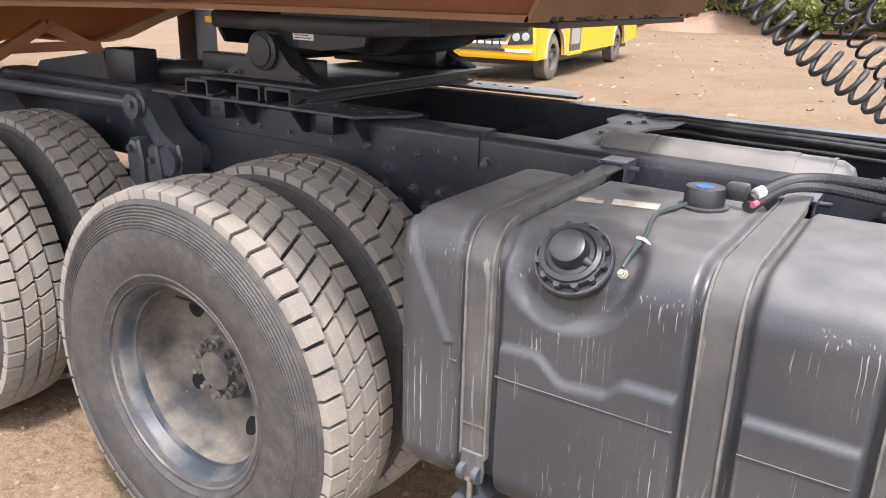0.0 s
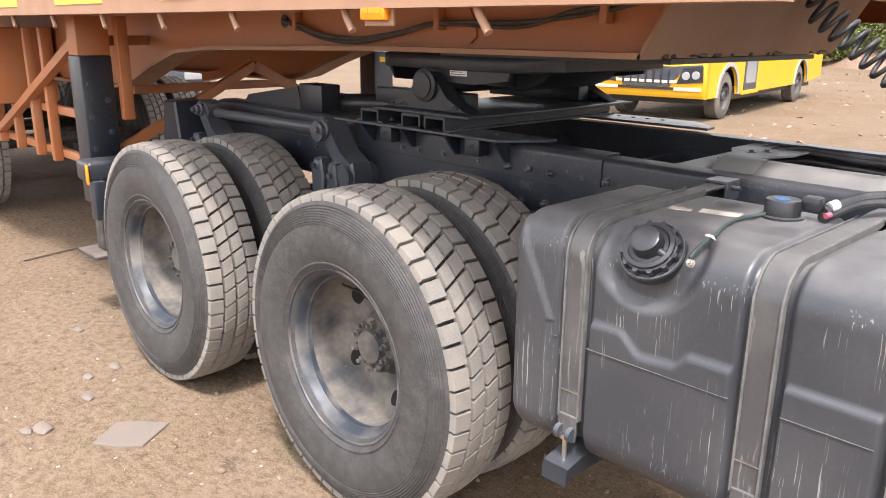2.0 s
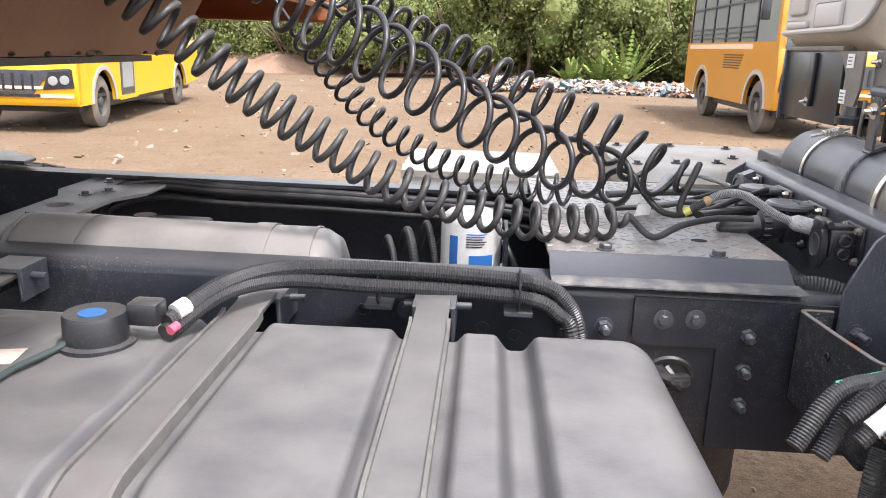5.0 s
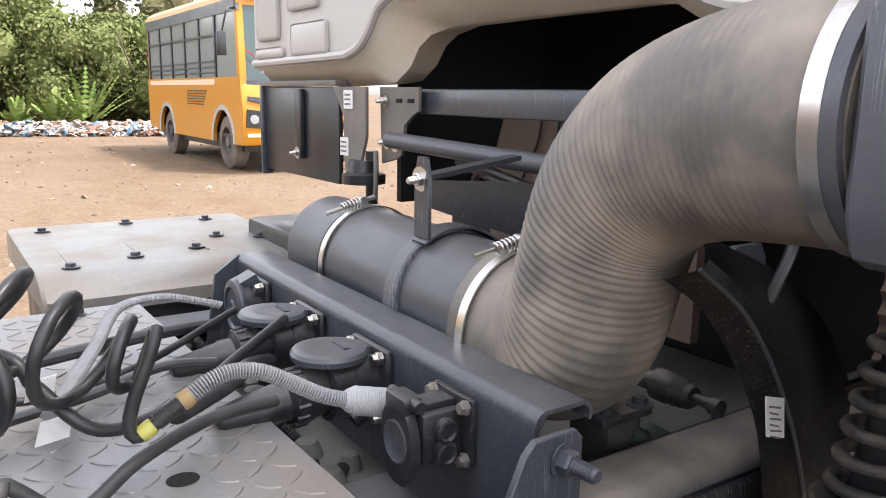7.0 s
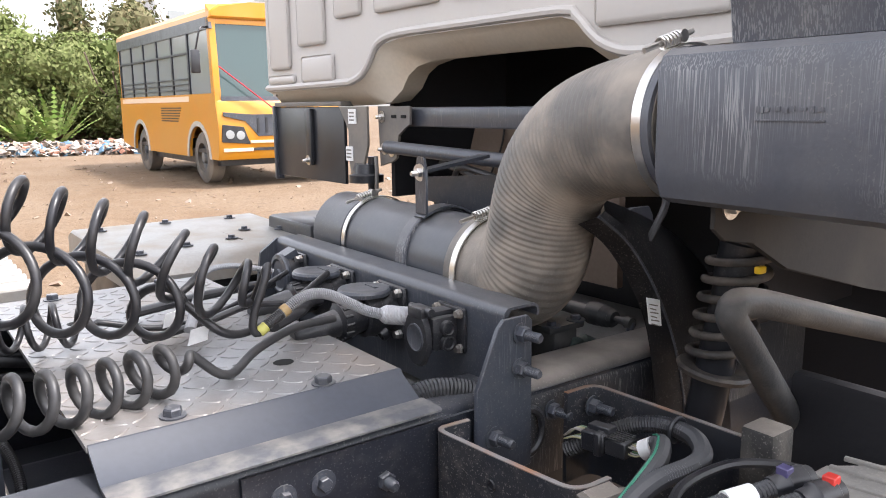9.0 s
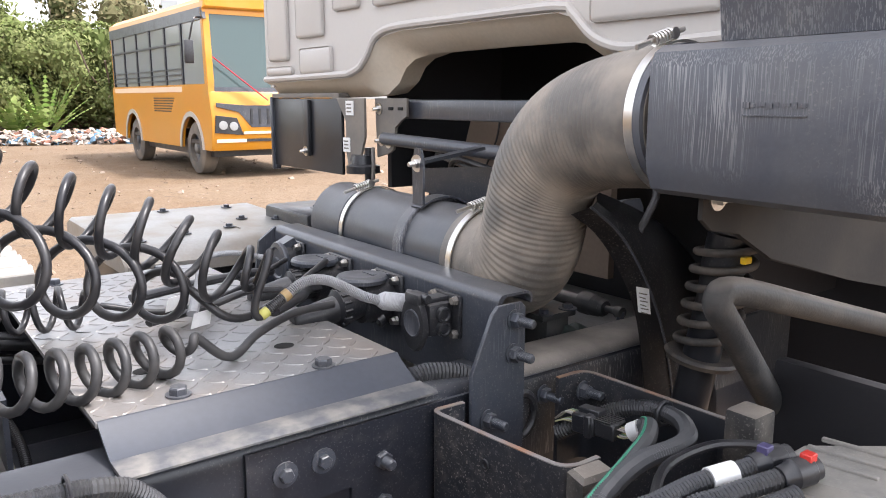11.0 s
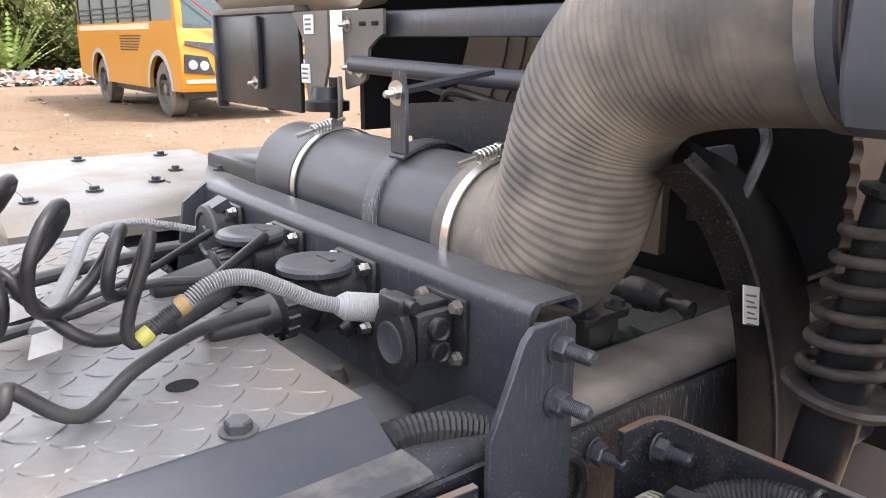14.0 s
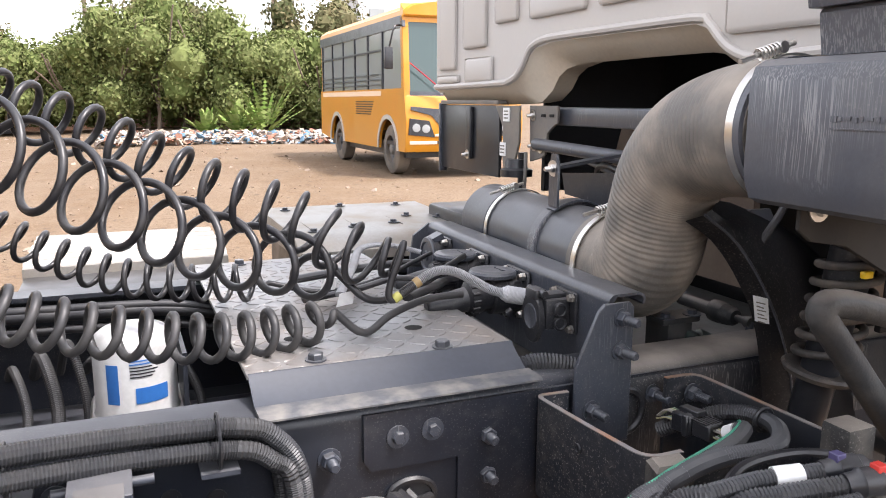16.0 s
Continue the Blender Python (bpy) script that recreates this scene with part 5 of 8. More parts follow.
prism(bm, [(1.9399, 1.148), (1.902, 1.1475), (1.898, 1.145), (1.898, 1.1425), (1.9399, 1.143)], "x", 0.02, 0.445)
part("flange_lip", bm, M_LIP, plate, "dusty lower lip of the folded edge")
bm = B()
prism(bm, [(2.729, 1.174), (2.76, 1.155), (2.76, 1.145), (2.70, 1.1435), (2.70, 1.149), (2.725, 1.169)], "x", 0.02, 0.44)
part("side_flange", bm, M_FRAME_TOP, plate)
BOLT_P = finish(bolt_mesh("bolt_plate", 0.0115, 0.009, 0.006, 0.0, 0.016), "bolt_plate", M_FRAME_TOP, 30)
bolts(pl, BOLT_P, [(0.324, 1.999, 1.1757), (0.124, 2.012, 1.1757), (0.12, 2.70, 1.1757), (0.33, 2.70, 1.1757)], (0, 0, 1))
for hx, hy in ((0.319, 2.107), (0.115, 2.12), (0.12, 2.5), (0.32, 2.5)):
    bm = B()
    prism(bm, [(hx + 0.0155 * math.cos(k * math.tau / 20), hy + 0.0125 * math.sin(k * math.tau / 20)) for k in range(20)], "z", 1.1756, 1.1762)
    part("drain_hole", bm, M_HOLE, pl)

# ---- air dryer cartridge ----
SWING = set_to(0.95, 0.95, 0.82, (-0.115, 2.24, 1.205), (-0.107, 2.21, 1.178))
can = thing("air_dryer", (-0.115, 2.24, 1.0), "white air dryer cartridge with blue printing", "filter")
M_CAN = mat("can_white", (0.45, 0.455, 0.455), 0.35, dirt=(0.4, 0.37, 0.33), dirt_amt=0.4, dirt_scale=12, bump=0.0)
bm = B()
lathe(bm, [(0, 0.062), (0.008, 0.067), (0.016, 0.064), (0.14, 0.064), (0.155, 0.060), (0.166, 0.048), (0.170, 0.03), (0.170, 0.001)], (-0.115, 2.24, 1.035), (-0.115, 2.24, 2), 40)
cn = part("cartridge", bm, M_CAN, can)


def can_patch(a0, a1, z0, z1, m, name="print"):
    bm = B()
    pts = [radians(a0 + (a1 - a0) * k / 8) for k in range(9)]
    r0, r1 = 0.0642, 0.0648
    outer = [(-0.115 + r1 * math.cos(a), 2.24 + r1 * math.sin(a)) for a in pts]
    inner = [(-0.115 + r0 * math.cos(a), 2.24 + r0 * math.sin(a)) for a in pts]
    prism(bm, outer + inner[::-1], "z", z0, z1)
    part(name, bm, m, cn)


M_PRINT = mat("print_blue", (0.03, 0.14, 0.42), 0.4, bump=0.0)
can_patch(228, 246, 1.075, 1.15, M_PRINT)
can_patch(268, 315, 1.075, 1.105, M_PRINT)
for k in range(6):
    can_patch(262, 300 - 4 * (k % 3), 1.155 - 0.006 * k, 1.1575 - 0.006 * k, M_PRINT if k < 2 else M_BLACK)
bm = B()
box(bm, -0.19, -0.03, 2.19, 2.36, 0.90, 1.035, 0.015, 2)
part("valve_body", bm, M_ALU, can)
bm = B()
box(bm, -0.045, -0.038, 2.18, 2.32, 0.98, 1.16)
part("bracket", bm, M_FRAME, can)
bm = B()
cyl(bm, (-0.2, 2.18, 1.0), (-0.2, 2.12, 1.03), 0.016, 12)
part("union", bm, M_ALU, can)

# ---- far side covers ----
SWING = IN_COVER
cov = thing("battery_cover", (0.5, 3.3, 0.9), "dusty aluminium box cover with bolts on the far side", "cover")
bm = B()
prism(bm, [(2.98, 1.15), (3.02, 1.178), (3.06, 1.185), (3.52, 1.195), (3.56, 1.18), (3.57, 1.12), (2.98, 1.125)], "x", 0.24, 0.755, 0.006)
cv = part("lid", bm, M_ALU, cov)
bm = B()
box(bm, 0.27, 0.74, 3.02, 3.54, 0.75, 1.118, 0.01)
part("body", bm, M_BLACK, cov)
bolts(cv, BOLT_S, [(0.545, 3.15, 1.189), (0.42, 3.12, 1.188), (0.30, 3.08, 1.187), (0.62, 3.25, 1.191), (0.30, 3.45, 1.195), (0.48, 3.48, 1.196), (0.66, 3.46, 1.195), (0.70, 3.2, 1.19)], (0, 0, 1))
for k in range(3):
    bm = B()
    box(bm, 0.30 + 0.13 * k, 0.303 + 0.13 * k, 3.12, 3.40, 1.185, 1.1895)
    part("crease", bm, M_ALU, cv)
bm = B()
box(bm, 0.58, 0.76, 2.86, 2.96, 1.13, 1.185, 0.008)
part("end_cap", bm, M_ALU, cov)
bm = B()
box(bm, 0.10, 0.9, 2.76, 2.98, 0.88, 1.08, 0.02)
part("frame_side", bm, M_BLACK, cov)
SWING = LEVEL
hs = thing("heat_shield", (-0.25, 3.2, 0.9), "pale ribbed metal silencer shield beside the far rail", "heat shield")
bm = B()
prof = []
for k in range(15):
    yy = 2.93 + 0.035 * k
    zz = 1.135 + (0.012 if k % 2 else 0.0) - max(0, k - 11) * 0.03
    prof += [(yy, zz), (yy + 0.022, zz)]
prism(bm, [(2.93, 0.88)] + prof + [(3.46, 0.88)], "x", -0.33, 0.13)
part("shell", bm, M_ALU, hs)
bm = B()
box(bm, -0.33, 0.13, 2.755, 2.94, 0.88, 1.115, 0.01)
part("carrier", bm, M_BLACK, hs)
SWING = IN_COVER
fb = thing("far_bracket", (0.72, 3.2, 0.9), "black folded bracket with strap near the cover", "bracket")
bm = B()
box(bm, 0.70, 0.86, 3.02, 3.28, 1.08, 1.222, 0.012)
part("shell", bm, M_BLACK, fb)
bm = B()
bar(bm, (0.70, 3.02, 1.10), (0.78, 2.95, 1.215), 0.03, 0.006)
part("strap", bm, M_BLACK, fb)
bolts(fb, BOLT_S, [(0.78, 3.12, 1.222)], (0, 0, 1))


SWING = IN_SOCKETS
# ---- socket bracket behind the cab ----
sb = thing("socket_bracket", (0.54, 2.3, 1.0), "black pressed steel cross bracket carrying trailer sockets", "bracket")
SBM = Matrix.Translation((0.545, 1.885, 0)) @ Matrix.Rotation(radians(-0.8), 4, "Z")


def sbp(bm):
    bmesh.ops.transform(bm, matrix=SBM, verts=bm.verts)
    return bm


bm = B()
t, r = 0.005, 0.014
q = 0.012
lip = [(math.sin(math.pi * 0.72 * k / 7), math.cos(math.pi * 0.72 * k / 7)) for k in range(8)]
pr = [(0.0, 1.09), (0.0, 1.25 - r)] + [(r - r * math.cos(math.pi / 2 * k / 5), 1.25 - r + r * math.sin(math.pi / 2 * k / 5)) for k in range(1, 6)]
pr += [(0.054 + q * a, 1.25 - q + q * b) for a, b in lip] + [(0.054 + (q - 0.004) * a, 1.25 - q + (q - 0.004) * b) for a, b in lip[::-1]]
pr += [(r, 1.246)] + [(0.005, 1.232), (0.005, 1.09)]
prism(bm, pr, "y", 0.008, 0.757)
pan = part("panel", sbp(bm), M_FRAME_TOP, sb)
for yy, zz in ((0.20, 1.19), (0.37, 1.20), (0.55, 1.18)):
    bm = B()
    lathe(bm, [(0, 0.006), (0.001, 0.006), (0.001, 0.002)], (0, yy, zz), (-1, yy, zz), 12)
    part("small_hole", sbp(bm), M_HOLE, pan)
# end tower on the rail
bm = B()
prism(bm, [(0.468, 1.035), (0.468, 1.16), (0.503, 1.238), (0.513, 1.248), (0.556, 1.248), (0.563, 1.24), (0.563, 1.035)], "y", YN - 0.030, YN - 0.023, 0.001)
tw = part("end_plate", bm, M_FRAME_TOP, sb)
BOLT_B = finish(bolt_mesh("bolt_big", 0.0112, 0.011, 0.0070, 0.023, 0.0145), "bolt_big", M_FRAME_TOP, 30)
bolts(tw, BOLT_B, [(0.541, YN - 0.030, 1.226), (0.540, YN - 0.030, 1.178), (0.495, YN - 0.030, 1.093)], (0.1, -1, 0))
bm = B()
prism(bm, [(0.50, 1.09), (0.52, 1.22), (0.56, 1.248), (0.56, 1.09)], "y", 2.643, 2.651)
part("end_plate", bm, M_FRAME_TOP, sb)
bm = B()
box(bm, 0.535, 0.539, 2.56, 2.61, 1.165, 1.21)
part("label", bm, M_WHITE, sb)


def socket(y, z, open_up, plug):
    """A trailer socket on the panel: flange, round body, hinged lid; with or without a plug in it."""
    s = None
    bm = B()
    box(bm, -0.012, 0.0, y - 0.043, y + 0.043, z - 0.043, z + 0.043, 0.006)
    s = part("socket", sbp(bm), M_BLACK, sb, "black plastic trailer socket with hinged lid")
    for e, f in ((1, 1), (1, -1), (-1, 1), (-1, -1)):
        bm = B()
        lathe(bm, [(0, 0.008), (0.005, 0.008), (0.006, 0.0065), (0.012, 0.006)], (-0.012, y + e * 0.034, z + f * 0.034), (-1, y + e * 0.034, z + f * 0.034), 6)
        part("screw", sbp(bm), M_STEEL, s)
    reach = 1.0 if plug else 0.5
    bm = B()
    lathe(bm, [(0, 0.034), (0.03 * reach, 0.034), (0.032 * reach, 0.037), (0.055 * reach, 0.037), (0.057 * reach, 0.03), (0.05 * reach, 0.028)], (-0.01, y, z), (-1, y, z), 28)
    part("barrel", sbp(bm), M_BLACK, s)
    for k in range(2):
        bm = B()
        lathe(bm, [(0, 0.012), (0.012, 0.012), (0.012, 0.008), (0.008, 0.006)], (-0.03, y - 0.02 + 0.03 * k, z - 0.03), (-0.5, y - 0.02 + 0.03 * k, z - 0.28), 14)
        part("plug_hole", sbp(bm), M_BLACK, s)
    bm = B()
    if open_up:
        lathe(bm, [(0, 0.042), (0.006, 0.043), (0.010, 0.040), (0.012, 0.03), (0.010, 0.02), (0.011, 0.001)], (-0.055, y + 0.005, z + 0.032), (-0.045, y + 0.005, z + 1), 32)
        bar(bm, (-0.045, y + 0.005, z + 0.038), (-0.008, y + 0.005, z + 0.034), 0.03, 0.012)
    else:
        lathe(bm, [(0, 0.041), (0.006, 0.043), (0.010, 0.041), (0.012, 0.032), (0.009, 0.028), (0.010, 0.012), (0.013, 0.010), (0.013, 0.001)], (-0.036, y, z), (-1, y, z), 32)
        bar(bm, (-0.044, y, z + 0.03), (-0.012, y, z + 0.045), 0.035, 0.014)
    part("lid", sbp(bm), M_FRAME_TOP, s)
    if plug:
        bm = B()
        lathe(bm, [(0, 0.026), (0.03, 0.027), (0.04, 0.030), (0.055, 0.030), (0.06, 0.022), (0.075, 0.021), (0.13, 0.015), (0.135, 0.010)], (-0.05, y, z), (-1, y, z - 0.10), 24)
        part("plug", sbp(bm), M_BLACK, s, "black cable plug")
        for k in range(14):
            a = k * math.tau / 14
            bm = B()
            cyl(bm, (-0.093, y + 0.030 * math.cos(a), z + 0.030 * math.sin(a) - 0.004), (-0.106, y + 0.030 * math.cos(a), z + 0.030 * math.sin(a) - 0.005), 0.003, 6)
            part("grip_rib", sbp(bm), M_BLACK, s)


def lidded_socket(y, z):
    """A socket whose shield-shaped lid hangs closed in front of a square body."""
    bm = B()
    box(bm, -0.008, 0.0, y - 0.035, y + 0.035, z - 0.034, z + 0.034, 0.005)
    s = part("socket", sbp(bm), M_BLACK, sb, "black plastic socket with a hanging shield-shaped lid")
    for e, f in ((1, 1), (1, -1), (-1, 1), (-1, -1)):
        bm = B()
        lathe(bm, [(0, 0.0075), (0.004, 0.0075), (0.005, 0.006), (0.009, 0.0055)], (-0.008, y + e * 0.027, z + f * 0.026), (-1, y + e * 0.027, z + f * 0.026), 6)
        part("screw", sbp(bm), M_LOCK, s)
    bm = B()
    box(bm, -0.052, -0.007, y - 0.021, y + 0.023, z - 0.026, z + 0.024, 0.006, 2)
    box(bm, -0.050, -0.010, y - 0.012, y + 0.014, z + 0.023, z + 0.031, 0.002)
    part("body", sbp(bm), M_BLACK, s)
    for dy, dz in ((-0.022, -0.010), (-0.022, 0.012)):
        bm = B()
        lathe(bm, [(0, 0.0115), (0.008, 0.0115), (0.009, 0.009), (0.006, 0.0075), (0.007, 0.003)], (-0.030, y + dy, z + dz - 0.004), (-0.030, -9, z + dz - 0.004), 18)
        part("screw_cap", sbp(bm), M_BLACK, s)
    shield = []
    for k in range(32):
        a = k * math.tau / 32
        shield.append((y + 0.004 + 0.0285 * math.cos(a) * (1 - 0.10 * math.sin(a)), z - 0.007 + 0.043 * math.sin(a)))
    bm = B()
    prism(bm, shield, "x", -0.066, -0.056, 0.003)
    lid = part("lid", sbp(bm), M_BLACK, s)
    bm = B()
    lathe(bm, [(0, 0.021), (0.0015, 0.021), (0.0022, 0.019), (0.001, 0.0175), (0.001, 0.0005)], (-0.0655, y + 0.004, z - 0.006), (-9, y + 0.004, z - 0.006), 28)
    part("lid_disc", sbp(bm), M_FRAME_TOP, lid, "worn round disc on the lid")
    bm = B()
    box(bm, -0.068, -0.046, y - 0.014, y + 0.022, z + 0.022, z + 0.040, 0.004)
    cyl(bm, (-0.056, y - 0.024, z + 0.034), (-0.056, y + 0.028, z + 0.034), 0.006, 12)
    part("hinge", sbp(bm), M_BLACK, lid)


lidded_socket(0.122, 1.200)
socket(0.285, 1.193, True, True)
socket(0.455, 1.193, True, True)
socket(0.645, 1.193, False, False)
SWING = IN_LEADS


# ---- corrugated conduits and hoses ----
def conduit(name, pts, r, material, label, ridge=0.004, depth=0.0016, step=None):
    path = smooth_path(pts, ridge / 2)
    bm = B()
    sweep(bm, path, lambda i: r - (depth if i % 2 else 0), 10)
    return solo(name, bm, material, label, "conduit", smooth=20)


M_GREYCOND = mat("grey_conduit", (0.30, 0.305, 0.315), 0.5, dirt=(0.2, 0.185, 0.17), dirt_amt=0.4, dirt_scale=20, bump=0.0)
M_CORR = mat("black_conduit", (0.035, 0.036, 0.040), 0.40, dirt=(0.07, 0.066, 0.06), dirt_amt=0.5, dirt_scale=10, bump=0.0)
pg = thing("grey_plug_cable", (0.4, 2.08, 1.18), "white and black ribbed cable sleeve and plug entering a socket", "cable")
SWING = LEVEL
M_SLEEVE = mat("white_sleeve", (0.36, 0.365, 0.38), 0.5, dirt=(0.36, 0.34, 0.32), dirt_amt=0.4, dirt_scale=20, bump=0.0)
SLEEVE = smooth_path([(0.287, 2.08, 1.221), (0.300, 2.08, 1.229), (0.314, 2.08, 1.237), (0.332, 2.08, 1.248), (0.353, 2.08, 1.253), (0.378, 2.078, 1.249), (0.405, 2.074, 1.235), (0.432, 2.069, 1.219), (0.455, 2.065, 1.210), (0.463, 2.064, 1.208)], 0.00068)
bm = B()
sweep(bm, SLEEVE, 0.0052, 10)
part("core", bm, M_BLACK, pg, "black cable inside the sleeve")
cut = next(i for i, p in enumerate(SLEEVE) if p[0] > 0.308)
bm = B()
sweep(bm, SLEEVE[cut:], lambda i: 0.0078 if i % 4 < 2 else 0.0048, 12)
part("sleeve", bm, M_SLEEVE, pg, smooth=20)
bm = B()
sweep(bm, SLEEVE[:cut], lambda i: 0.0080 if i % 4 < 2 else 0.0072, 12)
part("sleeve_end", bm, M_HOSE, pg, "black taped end of the sleeve")
bm = B()
sweep(bm, smooth_path([(0.455, 2.065, 1.210), (0.463, 2.064, 1.208), (0.480, 2.060, 1.2045), (0.498, 2.055, 1.201)], 0.0011), lambda i: (0.0085 + 0.006 * min(1.0, i / 9)) - (0.0006 if i % 2 else 0), 20)
part("plug", bm, M_SLEEVE, pg, smooth=20)
bm = B()
cyl(bm, (0.498, 2.055, 1.201), (0.507, 2.052, 1.199), 0.0135, 6)
part("plug_nut", bm, M_BLACK, pg)
bm = B()
lathe(bm, [(0, 0.0072), (0.001, 0.0078), (0.012, 0.0078), (0.013, 0.0070)], (0.2735, 2.08, 1.2125), (0.287, 2.08, 1.221), 12)
part("end_cap", bm, mat("yellow_green_end", (0.42, 0.40, 0.10), 0.5, bump=0.0), pg)
bm = B()
lathe(bm, [(0, 0.0084), (0.004, 0.0090), (0.010, 0.0084)], (0.3085, 2.08, 1.234), (0.320, 2.08, 1.2412), 12)
part("tape", bm, mat("brown_tape", (0.32, 0.22, 0.10), 0.6, bump=0.1), pg)
SWING = IN_LEADS
conduit("grey_conduit", [(0.235, 2.21, 1.205), (0.30, 2.36, 1.22), (0.35, 2.47, 1.245), (0.41, 2.50, 1.245), (0.46, 2.50, 1.225), (0.49, 2.495, 1.21)], 0.0088, M_GREYCOND, "grey ribbed cable sleeve over the plate")
for nm, pts, r in (("cable", [(0.18, 2.24, 1.185), (0.28, 2.27, 1.19), (0.36, 2.30, 1.20), (0.42, 2.30, 1.19)], 0.009),
                   ("cable", [(0.20, 2.40, 1.185), (0.32, 2.42, 1.195), (0.42, 2.44, 1.195), (0.47, 2.455, 1.185)], 0.013),
                   ("cable", [(0.33, 2.14, 1.21), (0.40, 2.20, 1.205), (0.45, 2.27, 1.19), (0.48, 2.285, 1.185)], 0.012)):
    bm = B()
    sweep(bm, smooth_path(pts, 0.01), r, 10)
    solo(nm, bm, M_HOSE, "thick black trailer cable leading to a plug", "cable")
# white tags on the lines
for tx, ty, tz in ((0.235, 2.17, 1.225), (0.24, 2.30, 1.215)):
    bm = B()
    prism(bm, [(tx - 0.012, tz), (tx + 0.014, tz + 0.006), (tx + 0.010, tz - 0.03), (tx - 0.018, tz - 0.036)], "y", ty - 0.003, ty - 0.0015)
    solo("paper_tag", bm, M_WHITE, "white paper tag taped round a hose", "tag")
# hoses beside the gearbox
SWING = IN_WIRES
conduit("ribbed_hose", [(0.42, 1.99, 1.12), (0.47, 1.99, 1.145), (0.53, 1.97, 1.14), (0.575, 1.95, 1.11)], 0.016, M_CORR, "black ribbed hose beside the plate", 0.005, 0.002)
rc = random.Random(9)
for k in range(16):
    y0 = 2.03 + 0.04 * k
    pts = [(0.44 + rc.uniform(0, 0.04), y0, rc.uniform(1.03, 1.09)), (0.47 + rc.uniform(-0.02, 0.03), y0 + rc.uniform(-0.03, 0.08), rc.uniform(1.06, 1.13)), (0.50 + rc.uniform(0, 0.03), y0 + rc.uniform(0.0, 0.15), rc.uniform(1.04, 1.12)), (0.56, y0 + rc.uniform(0.05, 0.2), rc.uniform(1.0, 1.08))]
    if k % 3 == 0:
        conduit("wire_loom", pts, rc.uniform(0.008, 0.012), M_CORR, "black ribbed loom behind the sockets")
    else:
        bm = B()
        sweep(bm, smooth_path(pts, 0.01), rc.uniform(0.004, 0.009), 8)
        solo("wire_loom", bm, M_HOSE, "black wires behind the sockets", "cable")
for k in range(5):
    bm = B()
    yy = 2.08 + 0.12 * k
    box(bm, 0.45, 0.50, yy, yy + 0.05, 1.06, 1.10 + 0.01 * (k % 2), 0.006)
    solo("cable_connector", bm, M_BLACK if k != 1 else M_STEEL, "small black connector behind the sockets", "connector")
# main loom over the near rail
SWING = IN_FRAME
for k, (dy, dz, r) in enumerate(((0.0, 0.0, 0.0125), (-0.006, -0.026, 0.0125), (0.016, -0.012, 0.010))):
    conduit("wire_loom", [(-0.47, 1.59 + dy, 1.155 + dz * 0.5), (-0.43, 1.68 + dy, 1.178 + dz * 0.4), (-0.37, 1.77 + dy, 1.178 + dz * 0.6), (-0.25, 1.83 + dy, 1.168 + dz), (-0.12, 1.852 + dy, 1.16 + dz), (0.0, 1.860 + dy, 1.15 + dz), (0.048 - 0.006 * k, 1.862 + dy, 1.128 + dz), (0.078 - 0.012 * k, 1.864 + dy, 1.07), (0.086 - 0.012 * k, 1.866 + dy, 0.93)], r, M_CORR, "black ribbed wire loom along the frame rail")
lt = thing("loom_clip", (-0.02, 1.88, 1.1), "black clip and tie holding the loom", "clip")
for cx in (-0.02, -0.24):
    bm = B()
    box(bm, cx - 0.022, cx + 0.022, 1.842, YN - 0.0005, 1.098, 1.104)
    part("bracket", bm, M_FRAME_TOP, lt)
    bm = B()
    sweep(bm, [Vector((cx, 1.856 + 0.022 * math.cos(a), 1.138 + 0.034 * math.sin(a))) for a in [q * math.tau / 20 for q in range(21)]], 0.0022, 6)
    part("tie", bm, M_BLACK, lt)
bm = B()
lathe(bm, [(0, 0.0115), (0.02, 0.0115), (0.021, 0.008)], (-0.463, 1.60, 1.165), (-0.44, 1.645, 1.178), 14)
solo("white_tape", bm, M_WHITE, "white tape wrapped on the wire loom", "tape")
bm = B()
lathe(bm, [(0, 0.006), (0.014, 0.006)], (-0.46, 1.575, 1.15), (-0.452, 1.60, 1.155), 12)
solo("red_plug", bm, mat("red_plastic", (0.55, 0.10, 0.16), 0.4, bump=0.0), "small red connector end on the loom", "connector")
# hoses along the far rail
for k, (dz, r) in enumerate(((0.0, 0.013), (-0.03, 0.009), (0.012, 0.010))):
    bm = B()
    sweep(bm, smooth_path([(-1.05, 2.52, 1.02), (-1.03, 2.58, 1.10 + dz), (-0.93, 2.63, 1.125 + dz), (-0.75, 2.64, 1.115 + dz), (-0.5, 2.65, 1.11 + dz), (-0.3, 2.65, 1.105 + dz), (-0.05, 2.64, 1.10 + dz), (0.1, 2.62, 1.08 + dz)], 0.015), r, 10)
    solo("rubber_hose", bm, M_HOSE, "black rubber hose along the far rail", "hose")
bm = B()
box(bm, -0.92, -0.74, 2.36, 2.52, 1.04, 1.075, 0.01)
solo("relay_valve", bm, M_FRAME_TOP, "dark valve block between the rails", "valve")
bm = B()
lathe(bm, [(0, 0.03), (0.02, 0.03), (0.02, 0.025), (0.05, 0.025)], (-0.86, 2.4, 1.05), (-0.86, 2.4, 2), 20)
solo("valve_port", bm, M_RUSTY, "dusty round valve port", "valve")
